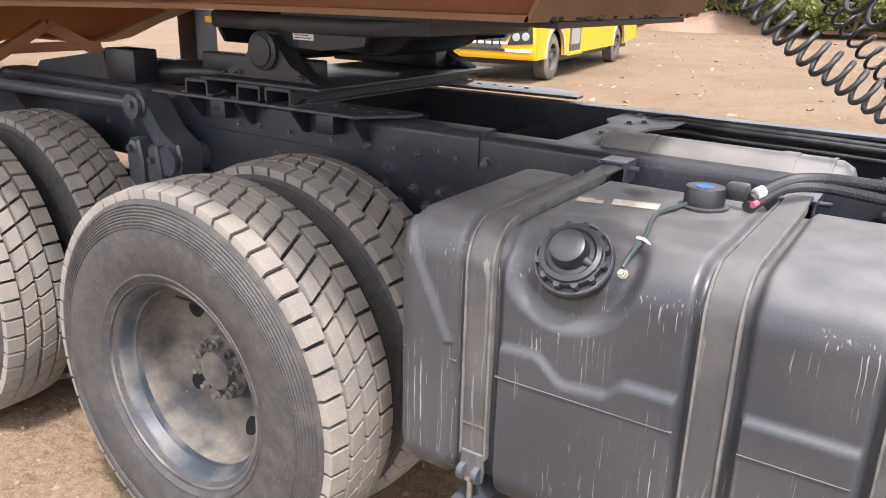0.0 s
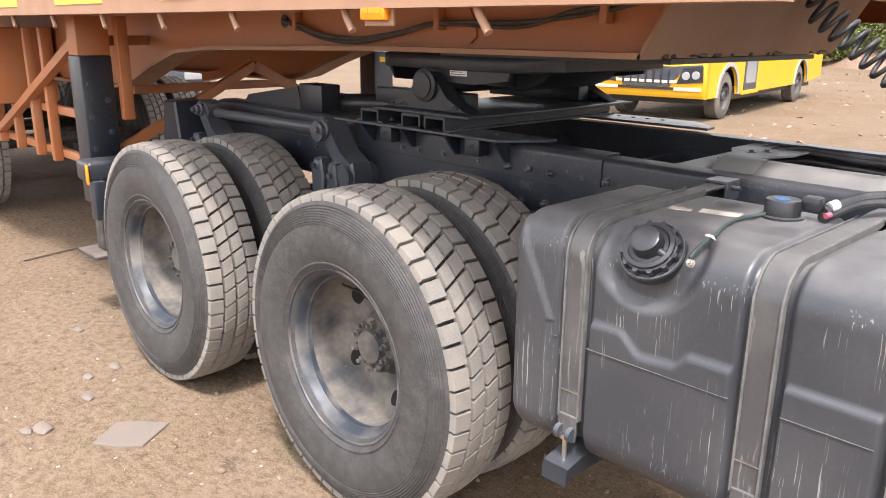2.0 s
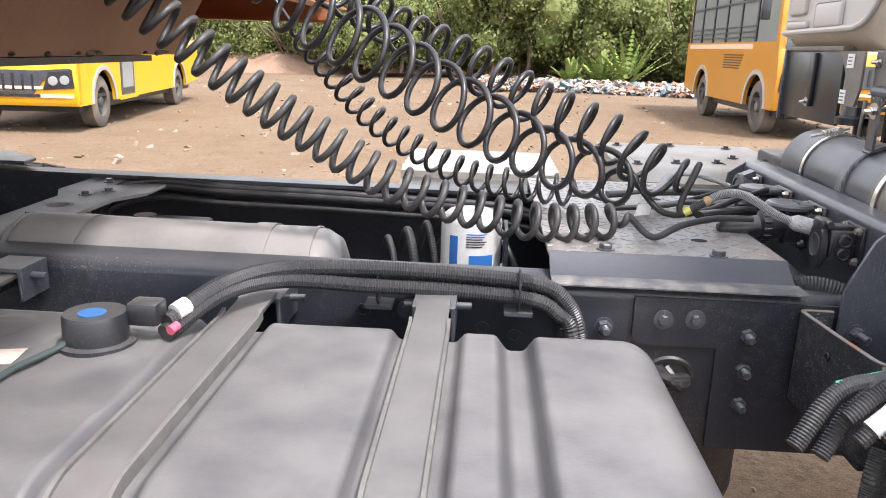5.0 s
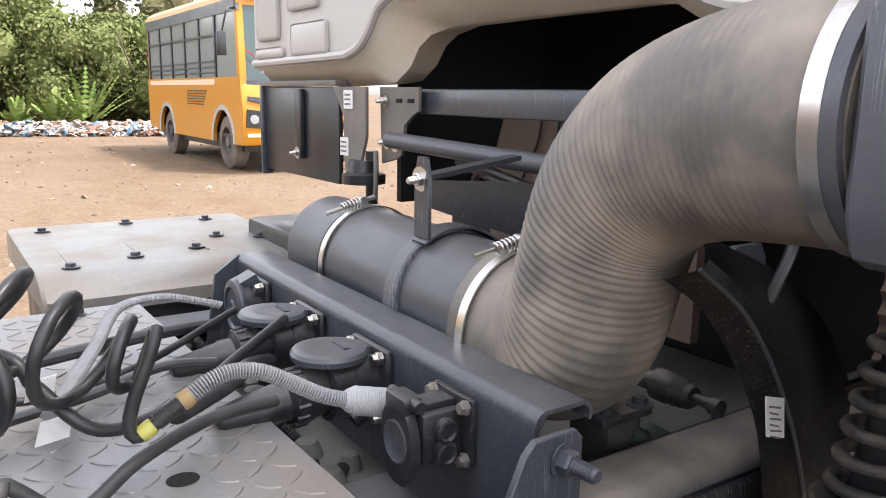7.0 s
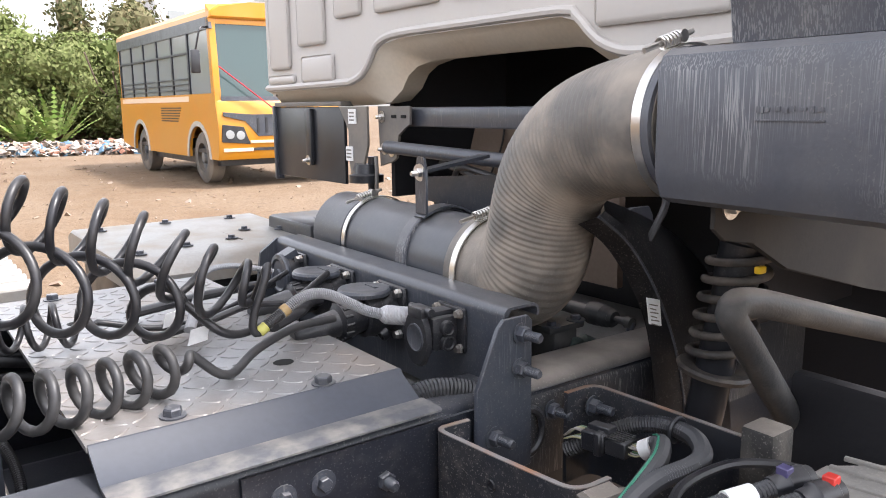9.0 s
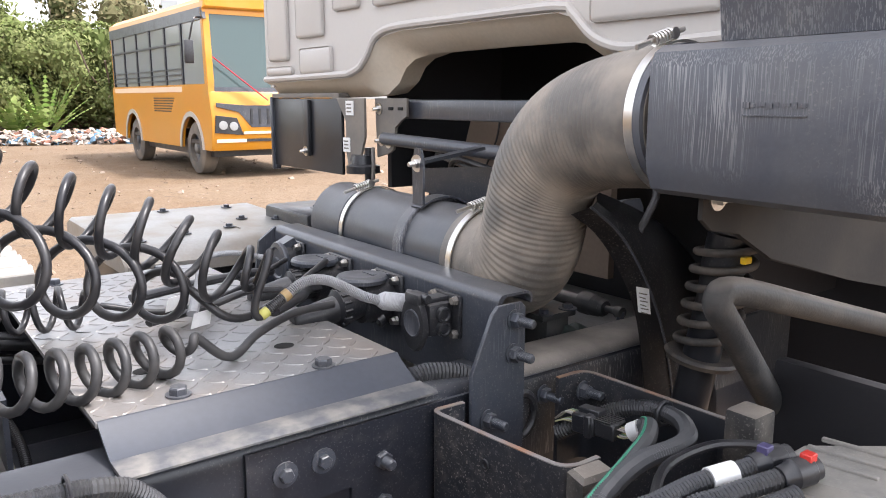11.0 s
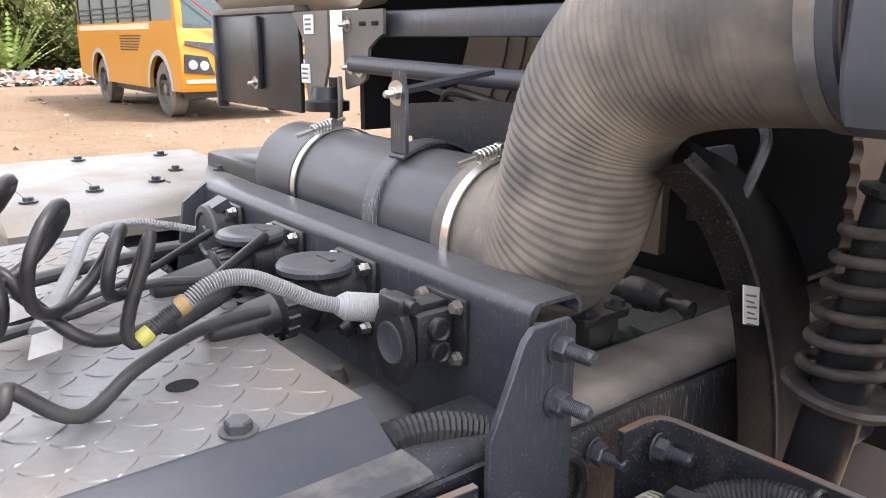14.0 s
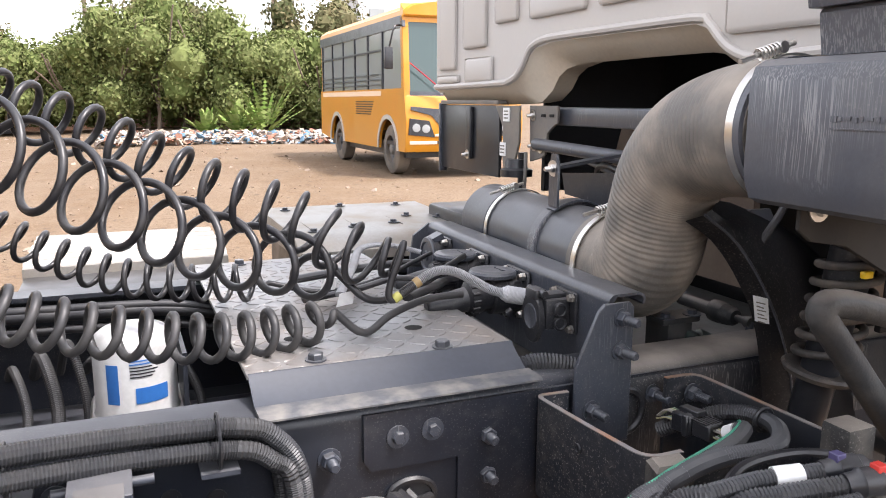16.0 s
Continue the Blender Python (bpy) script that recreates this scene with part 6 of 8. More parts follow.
for k in range(7):
    x0 = -0.33 + 0.045 * k
    conduit("wire_loom", [(x0, 2.60, 1.0), (x0 + 0.03, 2.45, 1.06 + 0.02 * (k % 3)), (x0 + 0.06, 2.32, 1.02), (x0 + 0.05, 2.2, 0.96)], 0.011 if k % 2 else 0.008, M_CORR, "black ribbed loom between the rails")
bm = B()
lathe(bm, [(0, 0.012), (0.02, 0.012), (0.02, 0.017), (0.035, 0.017), (0.035, 0.009), (0.06, 0.009)], (-0.24, 2.06, 0.99), (-0.25, 1.98, 1.05), 12)
solo("brass_union", bm, mat("brass", (0.5, 0.38, 0.16), 0.35, metal=0.9, bump=0.0), "small brass air union", "union")

# ---- air intake ----
SWING = IN_INTAKE
intake = thing("air_intake", (0.73, 2.3, 1.15), "dark plastic air intake with ribbed rubber elbow", "air intake")
PX, PZ, PR = 0.742, 1.243, 0.084
bm = B()
lathe(bm, [(0, 0.072), (0.0, PR), (0.49, PR), (0.492, PR + 0.002), (0.51, PR + 0.002), (0.64, PR), (0.64, 0.07)], (PX, 2.13, PZ), (PX, 3, PZ), 56)
part("pipe", bm, M_PIPE, intake, "smooth dark grey plastic pipe")
bm = B()
lathe(bm, [(0.0, 0.0885), (0.003, 0.091), (0.03, 0.091), (0.033, 0.0885)], (PX, 2.335, PZ), (PX, 3, PZ), 56)
part("pipe_band", bm, M_GREYBOX, intake)
bm = B()
duct_line = smooth_path([(PX, 2.20, PZ), (PX, 2.14, PZ), (PX - 0.002, 2.088, 1.252), (PX - 0.004, 2.052, 1.285), (PX - 0.006, 2.030, 1.345), (PX - 0.008, 2.004, 1.405), (PX - 0.010, 1.952, 1.452), (PX - 0.014, 1.872, 1.478), (PX - 0.018, 1.77, 1.489), (PX - 0.022, 1.71, 1.490)], 0.0022)
for _k in range(90):
    duct_line = [duct_line[0]] + [(a + b * 2 + c) / 4 for a, b, c in zip(duct_line, duct_line[1:], duct_line[2:])] + [duct_line[-1]]
nd = len(duct_line)


def duct_r(i):
    f = i / nd
    ribs = 0.0007 * (1 if (i // 2) % 2 else -1) * sstep(0.14, 0.24, f) * (1 - sstep(0.80, 0.9, f))
    return 0.0885 - 0.003 * math.sin(math.pi * min(1, max(0, (f - 0.1) / 0.8))) + ribs - 0.006 * sstep(0.9, 1.0, f)


sweep(bm, duct_line, duct_r, 48)
part("elbow", bm, M_DUCT, intake, "dusty ribbed rubber elbow", smooth=50)


def clamp(c, axis, r, top):
    c, axis = Vector(c), Vector(axis).normalized()
    bm = B()
    lathe(bm, [(-0.0075, r), (-0.0075, r + 0.0022), (0.0075, r + 0.0022), (0.0075, r)], c, c + axis, 56, close=True)
    cl = part("hose_clamp", bm, M_STEEL, intake, "bright steel hose clamp")
    t = (Vector(top) - axis * Vector(top).dot(axis)).normalized()
    s = axis.cross(t)
    p = c + t * (r + 0.010)
    bm = B()
    cyl(bm, p - s * 0.055, p + s * 0.03, 0.0035, 8)
    part("screw", bm, M_STEEL, cl)
    bm = B()
    n = 60
    sweep(bm, [p + s * (-0.028 + 0.034 * k / n) + (axis * math.cos(k * math.tau / 10) + t * math.sin(k * math.tau / 10)) * 0.0068 for k in range(n)], 0.0018, 6)
    part("spring", bm, M_STEEL, cl)
    bm = B()
    cyl(bm, p + s * 0.008 - axis * 0.007, p + s * 0.008 + axis * 0.007, 0.0075, 12)
    part("trunnion", bm, M_STEEL, cl)


clamp((PX, 2.602, PZ), (0, 1, 0), PR + 0.0025, (-0.25, 0, 1))
clamp((PX, 2.165, PZ), (0, 1, 0), 0.0915, (-0.2, 0, 1))
clamp((PX - 0.019, 1.735, 1.490), (0.03, 1, 0), 0.089, (-0.3, 0, 1))
# hanger strap over the pipe
bm = B()
prism(bm, [(2.318, 1.325), (2.356, 1.325), (2.356, 1.40), (2.348, 1.425), (2.326, 1.425), (2.318, 1.40)], "x", PX - 0.050, PX - 0.045)
hg = part("hanger", bm, M_FRAME_TOP, intake)
bm = B()
a0, a1 = radians(125), radians(40)
o, i_ = [], []
for k in range(15):
    a = a0 + (a1 - a0) * k / 14
    o.append((PX + 0.0945 * math.cos(a), PZ + 0.0945 * math.sin(a)))
    i_.append((PX + 0.0912 * math.cos(a), PZ + 0.0912 * math.sin(a)))
prism(bm, o + i_[::-1], "y", 2.318, 2.356)
part("strap", bm, M_FRAME_TOP, intake)
bolts(hg, BOLT_Z, [(PX - 0.050, 2.337, 1.398)], (-1, -0.2, 0))
bm = B()
bar(bm, (PX - 0.046, 2.337, 1.40), (0.84, 2.337, 1.42), 0.03, 0.006)
part("stay", bm, M_FRAME, intake)
conduit("ribbed_hose", [(0.60, 2.66, 1.175), (0.625, 2.5, 1.17), (0.635, 2.3, 1.165), (0.635, 2.12, 1.16)], 0.011, M_CORR, "black ribbed hose under the intake pipe")

# intake box
bm = B()
bx = [(0.637, 1.43), (0.634, 1.445), (0.634, 1.545), (0.640, 1.562), (0.655, 1.570), (0.90, 1.575), (0.93, 1.56), (0.93, 1.42), (0.91, 1.405), (0.66, 1.405), (0.645, 1.412)]
prism(bm, bx, "y", 1.18, 1.712, 0.006)
ib = part("box", bm, M_GREYBOX, intake, "dark grey moulded box with pale water streaks", smooth=25)
bm = B()
lathe(bm, [(0, 0.080), (0.03, 0.082), (0.034, 0.087), (0.05, 0.087)], (PX - 0.022, 1.765, 1.490), (PX - 0.026, 1.65, 1.490), 40)
part("spigot", bm, M_GREYBOX, intake)
bm = B()
prism(bm, [(0.672, 1.572), (0.664, 1.615), (0.668, 1.62), (0.89, 1.62), (0.895, 1.572)], "y", 1.18, 1.640, 0.004)
part("neck", bm, M_GREYBOX, intake)
bm = B()
prism(bm, [(0.655, 1.6205), (0.652, 1.634), (0.66, 1.66), (0.90, 1.66), (0.905, 1.6205)], "y", 1.10, 1.648, 0.004)
part("upper_bellows", bm, M_FRAME_TOP, intake)
# raised marking on the box: unreadable letters as bars over a line
for k, w in enumerate((0.010, 0.006, 0.009, 0.008, 0.005, 0.009, 0.007, 0.008)):
    bm = B()
    y0 = 1.574 - 0.0095 * k
    box(bm, 0.6325, 0.635, y0 - w * 0.8, y0, 1.503 + 0.001 * (k % 3), 1.509 - 0.001 * (k % 2))
    part("marking_bar", bm, M_GREYBOX, ib)
bm = B()
box(bm, 0.6325, 0.635, 1.50, 1.575, 1.4955, 1.497)
part("marking_bar", bm, M_GREYBOX, ib)

# ---- truck cab ----
SWING = IN_CAB
M_CABIN = mat("cab_primer", (0.50, 0.42, 0.32), 0.55, dirt=(0.62, 0.58, 0.5), dirt_amt=0.5, dirt_scale=5, bump=0.04)
# near-black: shade of the bay under the cab put into the colour
M_DARKBAY = mat("bay_shade", (0.010, 0.010, 0.013), 0.7, bump=0.3, bump_scale=60)
M_BROWN = mat("brown_cover", (0.17, 0.125, 0.095), 0.8, dirt=(0.25, 0.2, 0.15), dirt_amt=0.5, dirt_scale=6, bump=0.1)
EDGE = [(3.465, 1.553), (2.93, 1.558), (2.86, 1.562), (2.80, 1.578), (2.755, 1.612), (2.73, 1.640), (2.69, 1.658), (2.60, 1.668), (2.3, 1.668), (2.0, 1.666), (1.958, 1.655), (1.925, 1.628), (1.89, 1.603), (1.84, 1.585), (1.78, 1.580), (1.70, 1.585), (1.10, 1.60)]
LIP = [(3.465, 1.505), (2.93, 1.507), (2.82, 1.509), (2.75, 1.515), (2.69, 1.545), (2.655, 1.582), (2.61, 1.602), (2.53, 1.614), (2.3, 1.616), (2.02, 1.616), (1.97, 1.610), (1.93, 1.590), (1.89, 1.570), (1.84, 1.555), (1.78, 1.553), (1.70, 1.556), (1.10, 1.57)]
bm = B()
prism(bm, EDGE + [(1.10, 3.1), (3.465, 3.1)], "x", 0.778, 0.79)
bw = part("cab_back", bm, M_CAB, truck, "white pressed steel cab back wall")
# pressed ribs of the back wall
def rib_panel(y0, y1, z0, z1, h=0.012):
    bm = B()
    box(bm, 0.778 - h, 0.7785, y0, y1, z0, z1, min(0.011, h * 0.9), 3)
    part("pressing", bm, M_CAB, bw)


for y0, y1, z0, z1 in ((3.27, 3.42, 1.62, 2.2), (3.02, 3.20, 1.68, 2.2), (2.80, 2.95, 1.74, 2.2), (2.42, 2.72, 1.735, 1.80), (2.05, 2.36, 1.735, 1.80), (1.60, 1.90, 1.64, 1.76), (2.05, 2.72, 1.86, 2.2), (1.2, 1.52, 1.66, 1.76), (3.24, 3.44, 1.575, 1.602), (2.97, 3.18, 1.575, 1.65)):
    rib_panel(y0, y1, z0, z1)
bm = B()
sweep(bm, smooth_path([(0.775, y, z + 0.012) for y, z in EDGE], 0.02), 0.010, 8)
part("edge_roll", bm, M_CAB, bw)
bm = B()
va = [[bm.verts.new((0.779, y, z)) for y, z in EDGE], [bm.verts.new((0.80, y * 0.75 + y2 * 0.25, z * 0.8 + z2 * 0.2)) for (y, z), (y2, z2) in zip(EDGE, LIP)], [bm.verts.new((0.835, y, z)) for y, z in LIP], [bm.verts.new((0.90, y, z + 0.004)) for y, z in LIP], [bm.verts.new((0.90, y, z + 0.02)) for y, z in LIP], [bm.verts.new((0.79, y, z + 0.03)) for y, z in EDGE]]
for a, b in zip(va, va[1:] + va[:1]):
    for k in range(len(EDGE) - 1):
        bm.faces.new((a[k], a[k + 1], b[k + 1], b[k]))
part("cab_sill", bm, M_CABIN, truck, "dusty primer coloured lower cab lip", smooth=60)
bm = B()
box(bm, 0.792, 2.8, 3.44, 3.465, 1.54, 3.1)
part("cab_side", bm, M_CAB, truck)
bm = B()
box(bm, 0.792, 2.8, 1.10, 1.125, 1.75, 3.1)
part("cab_side", bm, M_CAB, truck)
bm = B()
box(bm, 0.78, 2.8, 1.10, 3.465, 3.1, 3.14, 0.01)
part("cab_roof", bm, M_CAB, truck)
bm = B()
box(bm, 2.78, 2.8, 1.126, 3.438, 0.6, 3.098)
part("cab_front", bm, M_CAB, truck)
# floor, then added walls that keep the bay dark where shade falls
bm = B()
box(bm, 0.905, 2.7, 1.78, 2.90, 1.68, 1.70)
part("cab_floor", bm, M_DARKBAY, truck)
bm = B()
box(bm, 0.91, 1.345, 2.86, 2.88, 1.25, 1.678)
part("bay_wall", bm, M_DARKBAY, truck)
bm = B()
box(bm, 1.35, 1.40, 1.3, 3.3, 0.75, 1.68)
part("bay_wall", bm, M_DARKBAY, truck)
bm = B()
prism(bm, [(2.05, 1.10), (2.62, 1.10), (2.66, 1.30), (2.60, 1.455), (2.05, 1.46)], "x", 1.02, 1.04)
eng = part("engine_cover", bm, M_BROWN, truck, "brown dusty engine cover")
for k in range(5):
    bm = B()
    sweep(bm, smooth_path([(1.012, 2.46 - 0.055 * k, 1.46), (1.012, 2.475 - 0.055 * k, 1.40), (1.012, 2.52 - 0.055 * k, 1.33)], 0.02), 0.003, 6)
    part("strand", bm, M_BLACK, eng)
for k in range(2):
    bm = B()
    prism(bm, [(2.40 - 0.05 * k, 1.40), (2.33 - 0.05 * k, 1.31), (2.45 - 0.05 * k, 1.33)], "x", 1.005, 1.009)
    part("loose_strip", bm, M_BLACK, eng)
# rear cab cross bar, stay tube and lock plate
bm = B()
box(bm, 0.845, 0.885, 1.70, 2.80, 1.452, 1.502, 0.006)
part("cross_bar", bm, M_FRAME_TOP, truck)
bm = B()
cyl(bm, (0.80, 2.72, 1.40), (0.815, 1.78, 1.375), 0.0165, 18)
part("stay_tube", bm, M_FRAME_TOP, truck)
bm = B()
prism(bm, [(2.64, 1.505), (2.64, 1.458), (2.665, 1.45), (2.70, 1.43), (2.71, 1.37), (2.73, 1.36), (2.80, 1.345), (2.81, 1.505)], "x", 0.825, 0.833, 0.001)
lk = part("lock_plate", bm, M_LOCK, truck, "dusty grey cab lock plate")
for yy in (2.67, 2.72):
    bm = B()
    box(bm, 0.822, 0.8255, yy - 0.012, yy + 0.012, 1.474, 1.482, 0.001)
    part("slot", bm, M_HOLE, lk)
bolts(lk, BOLT_Z, [(0.824, 2.785, 1.477), (0.824, 2.775, 1.392), (0.824, 2.735, 1.388)], (-1, 0, 0))
bm = B()
prism(bm, [(2.82, 1.505), (2.99, 1.505), (2.93, 1.44), (2.935, 1.36), (2.92, 1.31), (2.86, 1.31), (2.84, 1.36), (2.82, 1.4)], "x", 0.795, 0.803, 0.001)
lk2 = part("lock_plate", bm, M_LOCK, truck)
bolts(lk2, BOLT_S, [(0.794, 2.885, 1.335)], (-1, 0, 0))
for z0 in (1.375, 1.478):
    bm = B()
    box(bm, 0.7915, 0.7945, 2.905 if z0 < 1.4 else 2.88, 2.945 if z0 < 1.4 else 2.925, z0 - 0.02, z0 + 0.02)
    lb = part("label", bm, M_WHITE, truck, "white printed label")
    bm = B()
    yb = 2.93 if z0 < 1.4 else 2.908
    for q in range(3):
        box(bm, 0.7905, 0.7914, yb - 0.018, yb + 0.010, z0 - 0.012 + 0.010 * q, z0 - 0.008 + 0.010 * q)
    part("label_bar", bm, M_LOCK, lb)
bm = B()
cyl(bm, (0.815, 2.83, 1.37), (0.815, 2.83, 1.22), 0.014, 14)
part("lock_post", bm, M_BLACK, truck)
bm = B()
sweep(bm, smooth_path([(0.81, 2.80, 1.37), (0.80, 2.78, 1.33), (0.80, 2.785, 1.27)], 0.01), 0.006, 8)
part("lever", bm, M_LOCK, truck)
bm = B()
lathe(bm, [(0, 0.05), (0.02, 0.05), (0.025, 0.035), (0.05, 0.03)], (0.80, 2.84, 1.30), (0.80, 2.84, 2), 20)
part("buffer", bm, M_BLACK, truck)
# wheel flap at the cab corner
bm = B()
box(bm, 0.80, 0.812, 2.97, 3.47, 1.285, 1.505, 0.003)
wf = part("wing_flap", bm, M_BLACK, truck, "black plastic inner wing flap")
bm = B()
box(bm, 0.79, 0.82, 3.462, 3.478, 1.27, 1.51, 0.004)
part("flap_edge", bm, M_FRAME_TOP, wf)
bm = B()
box(bm, 0.785, 0.80, 3.17, 3.21, 1.33, 1.50, 0.004)
part("flap_stay", bm, M_BLACK, wf)
bolts(wf, BOLT_Z, [(0.785, 3.19, 1.345)], (-1, 0, 0))
bm = B()
box(bm, 0.7925, 0.84, 2.97, 3.46, 1.506, 1.52, 0.002)
part("wing_rail", bm, M_LOCK, truck)
# black sheet and hoses under the cross bar
bm = B()
prism(bm, [(2.62, 1.325), (2.60, 1.27), (2.20, 1.25), (2.20, 1.345), (2.30, 1.35)], "x", 0.835, 0.84)
part("splash_sheet", bm, M_FRAME, truck)
for pts in ([(0.90, 2.55, 1.30), (0.86, 2.46, 1.355), (0.85, 2.35, 1.35), (0.87, 2.2, 1.32)], [(0.90, 2.60, 1.36), (0.86, 2.4, 1.34), (0.87, 2.2, 1.30)]):
    bm = B()
    sweep(bm, smooth_path(pts, 0.01), 0.008, 8)
    part("cable", bm, M_HOSE, truck)
# front wheel arch: a narrow face towards the frame, a ridge, and the outer skin that bulges forward
SWING = LEVEL


def arc_points(rows, n=28):
    line = smooth_path(rows, 0.004)
    return [line[round(k * (len(line) - 1) / (n - 1))] for k in range(n)]


ARCH_ROWS = [arc_points(r) for r in (
    [(0.640, 1.850, 1.350), (0.688, 1.846, 1.318), (0.733, 1.840, 1.262), (0.772, 1.834, 1.185), (0.802, 1.832, 1.050), (0.81, 1.832, 0.93)],
    [(0.652, 1.824, 1.362), (0.712, 1.818, 1.316), (0.772, 1.816, 1.239), (0.821, 1.816, 1.146), (0.854, 1.816, 1.033), (0.868, 1.816, 0.90)],
    [(0.668, 1.828, 1.368), (0.735, 1.824, 1.322), (0.800, 1.822, 1.245), (0.850, 1.822, 1.150), (0.885, 1.822, 1.033), (0.90, 1.822, 0.90)],
    [(0.73, 1.885, 1.372), (0.835, 1.875, 1.325), (0.930, 1.872, 1.245), (1.005, 1.872, 1.135), (1.050, 1.872, 1.010), (1.07, 1.872, 0.86)],
    [(0.80, 1.935, 1.360), (0.906, 1.922, 1.317), (1.029, 1.920, 1.232), (1.122, 1.920, 1.116), (1.176, 1.920, 1.002), (1.209, 1.920, 0.845)])]
bm = B()
skin = [[bm.verts.new(p) for p in r] for r in ARCH_ROWS]
for a, b in zip(skin, skin[1:]):
    for k in range(len(a) - 1):
        bm.faces.new((a[k], a[k + 1], b[k + 1], b[k]))
bmesh.ops.solidify(bm, geom=bm.faces[:], thickness=-0.004)
M_ARCH = mat("arch_plastic", (0.014, 0.015, 0.019), 0.42, dirt=(0.05, 0.048, 0.046), dirt_amt=0.3, dirt_scale=10, bump=0.08, specks=0.35, spec=0.4)
wa = part("wheel_arch", bm, M_ARCH, truck, "black plastic wheel arch", smooth=35)
bm = B()
sweep(bm, ARCH_ROWS[1], 0.0022, 6)
part("ridge", bm, M_FRAME_TOP, wa)
bm = B()
lab0 = [(0.744, 1.2385), (0.773, 1.2305), (0.780, 1.190), (0.752, 1.198)]
prism(bm, lab0, "y", 1.8120, 1.8135)
lb = part("label", bm, M_WHITE, wa, "white printed part label")
for q in range(6):
    bm = B()
    z0 = 1.2285 - 0.0060 * q
    prism(bm, [(0.750 + 0.0013 * q, z0), (0.768 + 0.0013 * q - 0.004 * (q % 2), z0 - 0.005), (0.768 + 0.0013 * q - 0.004 * (q % 2), z0 - 0.0068), (0.750 + 0.0013 * q, z0 - 0.0018)], "y", 1.8112, 1.8119)
    part("label_bar", bm, M_LOCK, lb)
SWING = IN_ARCH_TOP
bm = B()
prism(bm, [(0.80, 1.275), (0.80, 1.335), (0.825, 1.35), (0.865, 1.35), (0.875, 1.335), (0.875, 1.275)], "y", 1.940, 1.948)
hb = part("arch_bracket", bm, M_FRAME_TOP, truck)
bolts(hb, BOLT, [(0.840, 1.94, 1.315)], (0, -1, 0))
bm = B()
sweep(bm, smooth_path([(0.79, 1.88, 1.31), (0.84, 1.89, 1.36), (0.87, 1.92, 1.385)], 0.01), 0.006, 8)
part("cable", bm, M_HOSE, truck)
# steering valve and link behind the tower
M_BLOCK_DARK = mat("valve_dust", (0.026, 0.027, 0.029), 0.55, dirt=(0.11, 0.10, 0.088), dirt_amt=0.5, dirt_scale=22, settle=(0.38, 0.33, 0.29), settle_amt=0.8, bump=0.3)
M_SPOOL = mat("valve_green", (0.030, 0.048, 0.044), 0.42, dirt=(0.12, 0.115, 0.10), dirt_amt=0.4, dirt_scale=25, bump=0.1)
SWING = LEVEL
bm = B()
box(bm, 0.735, 0.790, 1.985, 2.05, 1.075, 1.150, 0.008, 2)
box(bm, 0.720, 0.800, 1.980, 2.03, 1.146, 1.158, 0.004)
box(bm, 0.775, 0.805, 1.975, 2.01, 1.080, 1.112, 0.004)
sv = part("steering_valve", bm, M_BLOCK_DARK, truck, "black cast steering valve with dusty top")
bolts(sv, BOLT_S, [(0.732, 1.99, 1.158), (0.788, 1.99, 1.158)], (0, 0, 1))
bm = B()
lathe(bm, [(0, 0.014), (0.022, 0.015), (0.024, 0.023), (0.028, 0.0245), (0.052, 0.0245), (0.055, 0.022), (0.056, 0.002)], (0.775, 1.995, 1.122), (0.845, 1.968, 1.083), 28)
part("valve_spool", bm, M_SPOOL, sv, "dull green-black round valve end")
bm = B()
along_pts = [(0.824, 1.962, 1.088), (0.846, 1.955, 1.098), (0.874, 1.958, 1.112), (0.896, 1.965, 1.118)]
sweep(bm, smooth_path(along_pts, 0.005), lambda i: 0.0105 - 0.0003 * i, 10)
cyl(bm, (0.826, 1.975, 1.086), (0.820, 1.945, 1.090), 0.014, 14)
part("valve_arm", bm, M_FRAME_TOP, sv)
bm = B()
lathe(bm, [(0, 0.004), (0.002, 0.010), (0.014, 0.011), (0.020, 0.007), (0.040, 0.006), (0.042, 0.013), (0.048, 0.017), (0.052, 0.013), (0.058, 0.019), (0.062, 0.014), (0.068, 0.020), (0.072, 0.015), (0.080, 0.021), (0.10, 0.021), (0.104, 0.013), (0.20, 0.012)], (0.898, 1.960, 1.138), (0.905, 2.10, 1.136), 18)
part("link_rod", bm, M_BLOCK_DARK, sv, "link rod with a ribbed rubber boot")
bm = B()
cyl(bm, (0.896, 1.965, 1.110), (0.898, 1.966, 1.140), 0.007, 12)
part("ball_stud", bm, M_FRAME_TOP, sv)
SWING = IN_DAMPER
# cab suspension: shock absorber with coil spring, bent stay, dark side panel
SX, SY = 0.901, 1.765
LEANX, LEANY = -0.08, 0.137


def on_damper(z, a=0.0, r=0.0):
    return Vector((SX + LEANX * (1.31 - z) + r * math.cos(a), SY + LEANY * (1.31 - z) + r * math.sin(a), z))


bm = B()
lathe(bm, [(0, 0.020), (0.0, 0.027), (0.26, 0.027), (0.30, 0.031), (0.345, 0.032), (0.350, 0.040), (0.356, 0.040), (0.360, 0.026), (0.41, 0.026)], on_damper(0.98), on_damper(1.98), 28)
sh = part("cab_damper", bm, M_BLACK, truck, "black shock absorber")
bm = B()
n = 320
sweep(bm, [on_damper(1.150 + 0.157 * k / n, k * math.tau * 6 / n - 1.2, 0.0405) for k in range(n)], 0.0060, 10)
M_SPRING = mat("spring_rust", (0.045, 0.040, 0.037), 0.55, dirt=(0.20, 0.165, 0.135), dirt_amt=0.55, dirt_scale=30, bump=0.4)
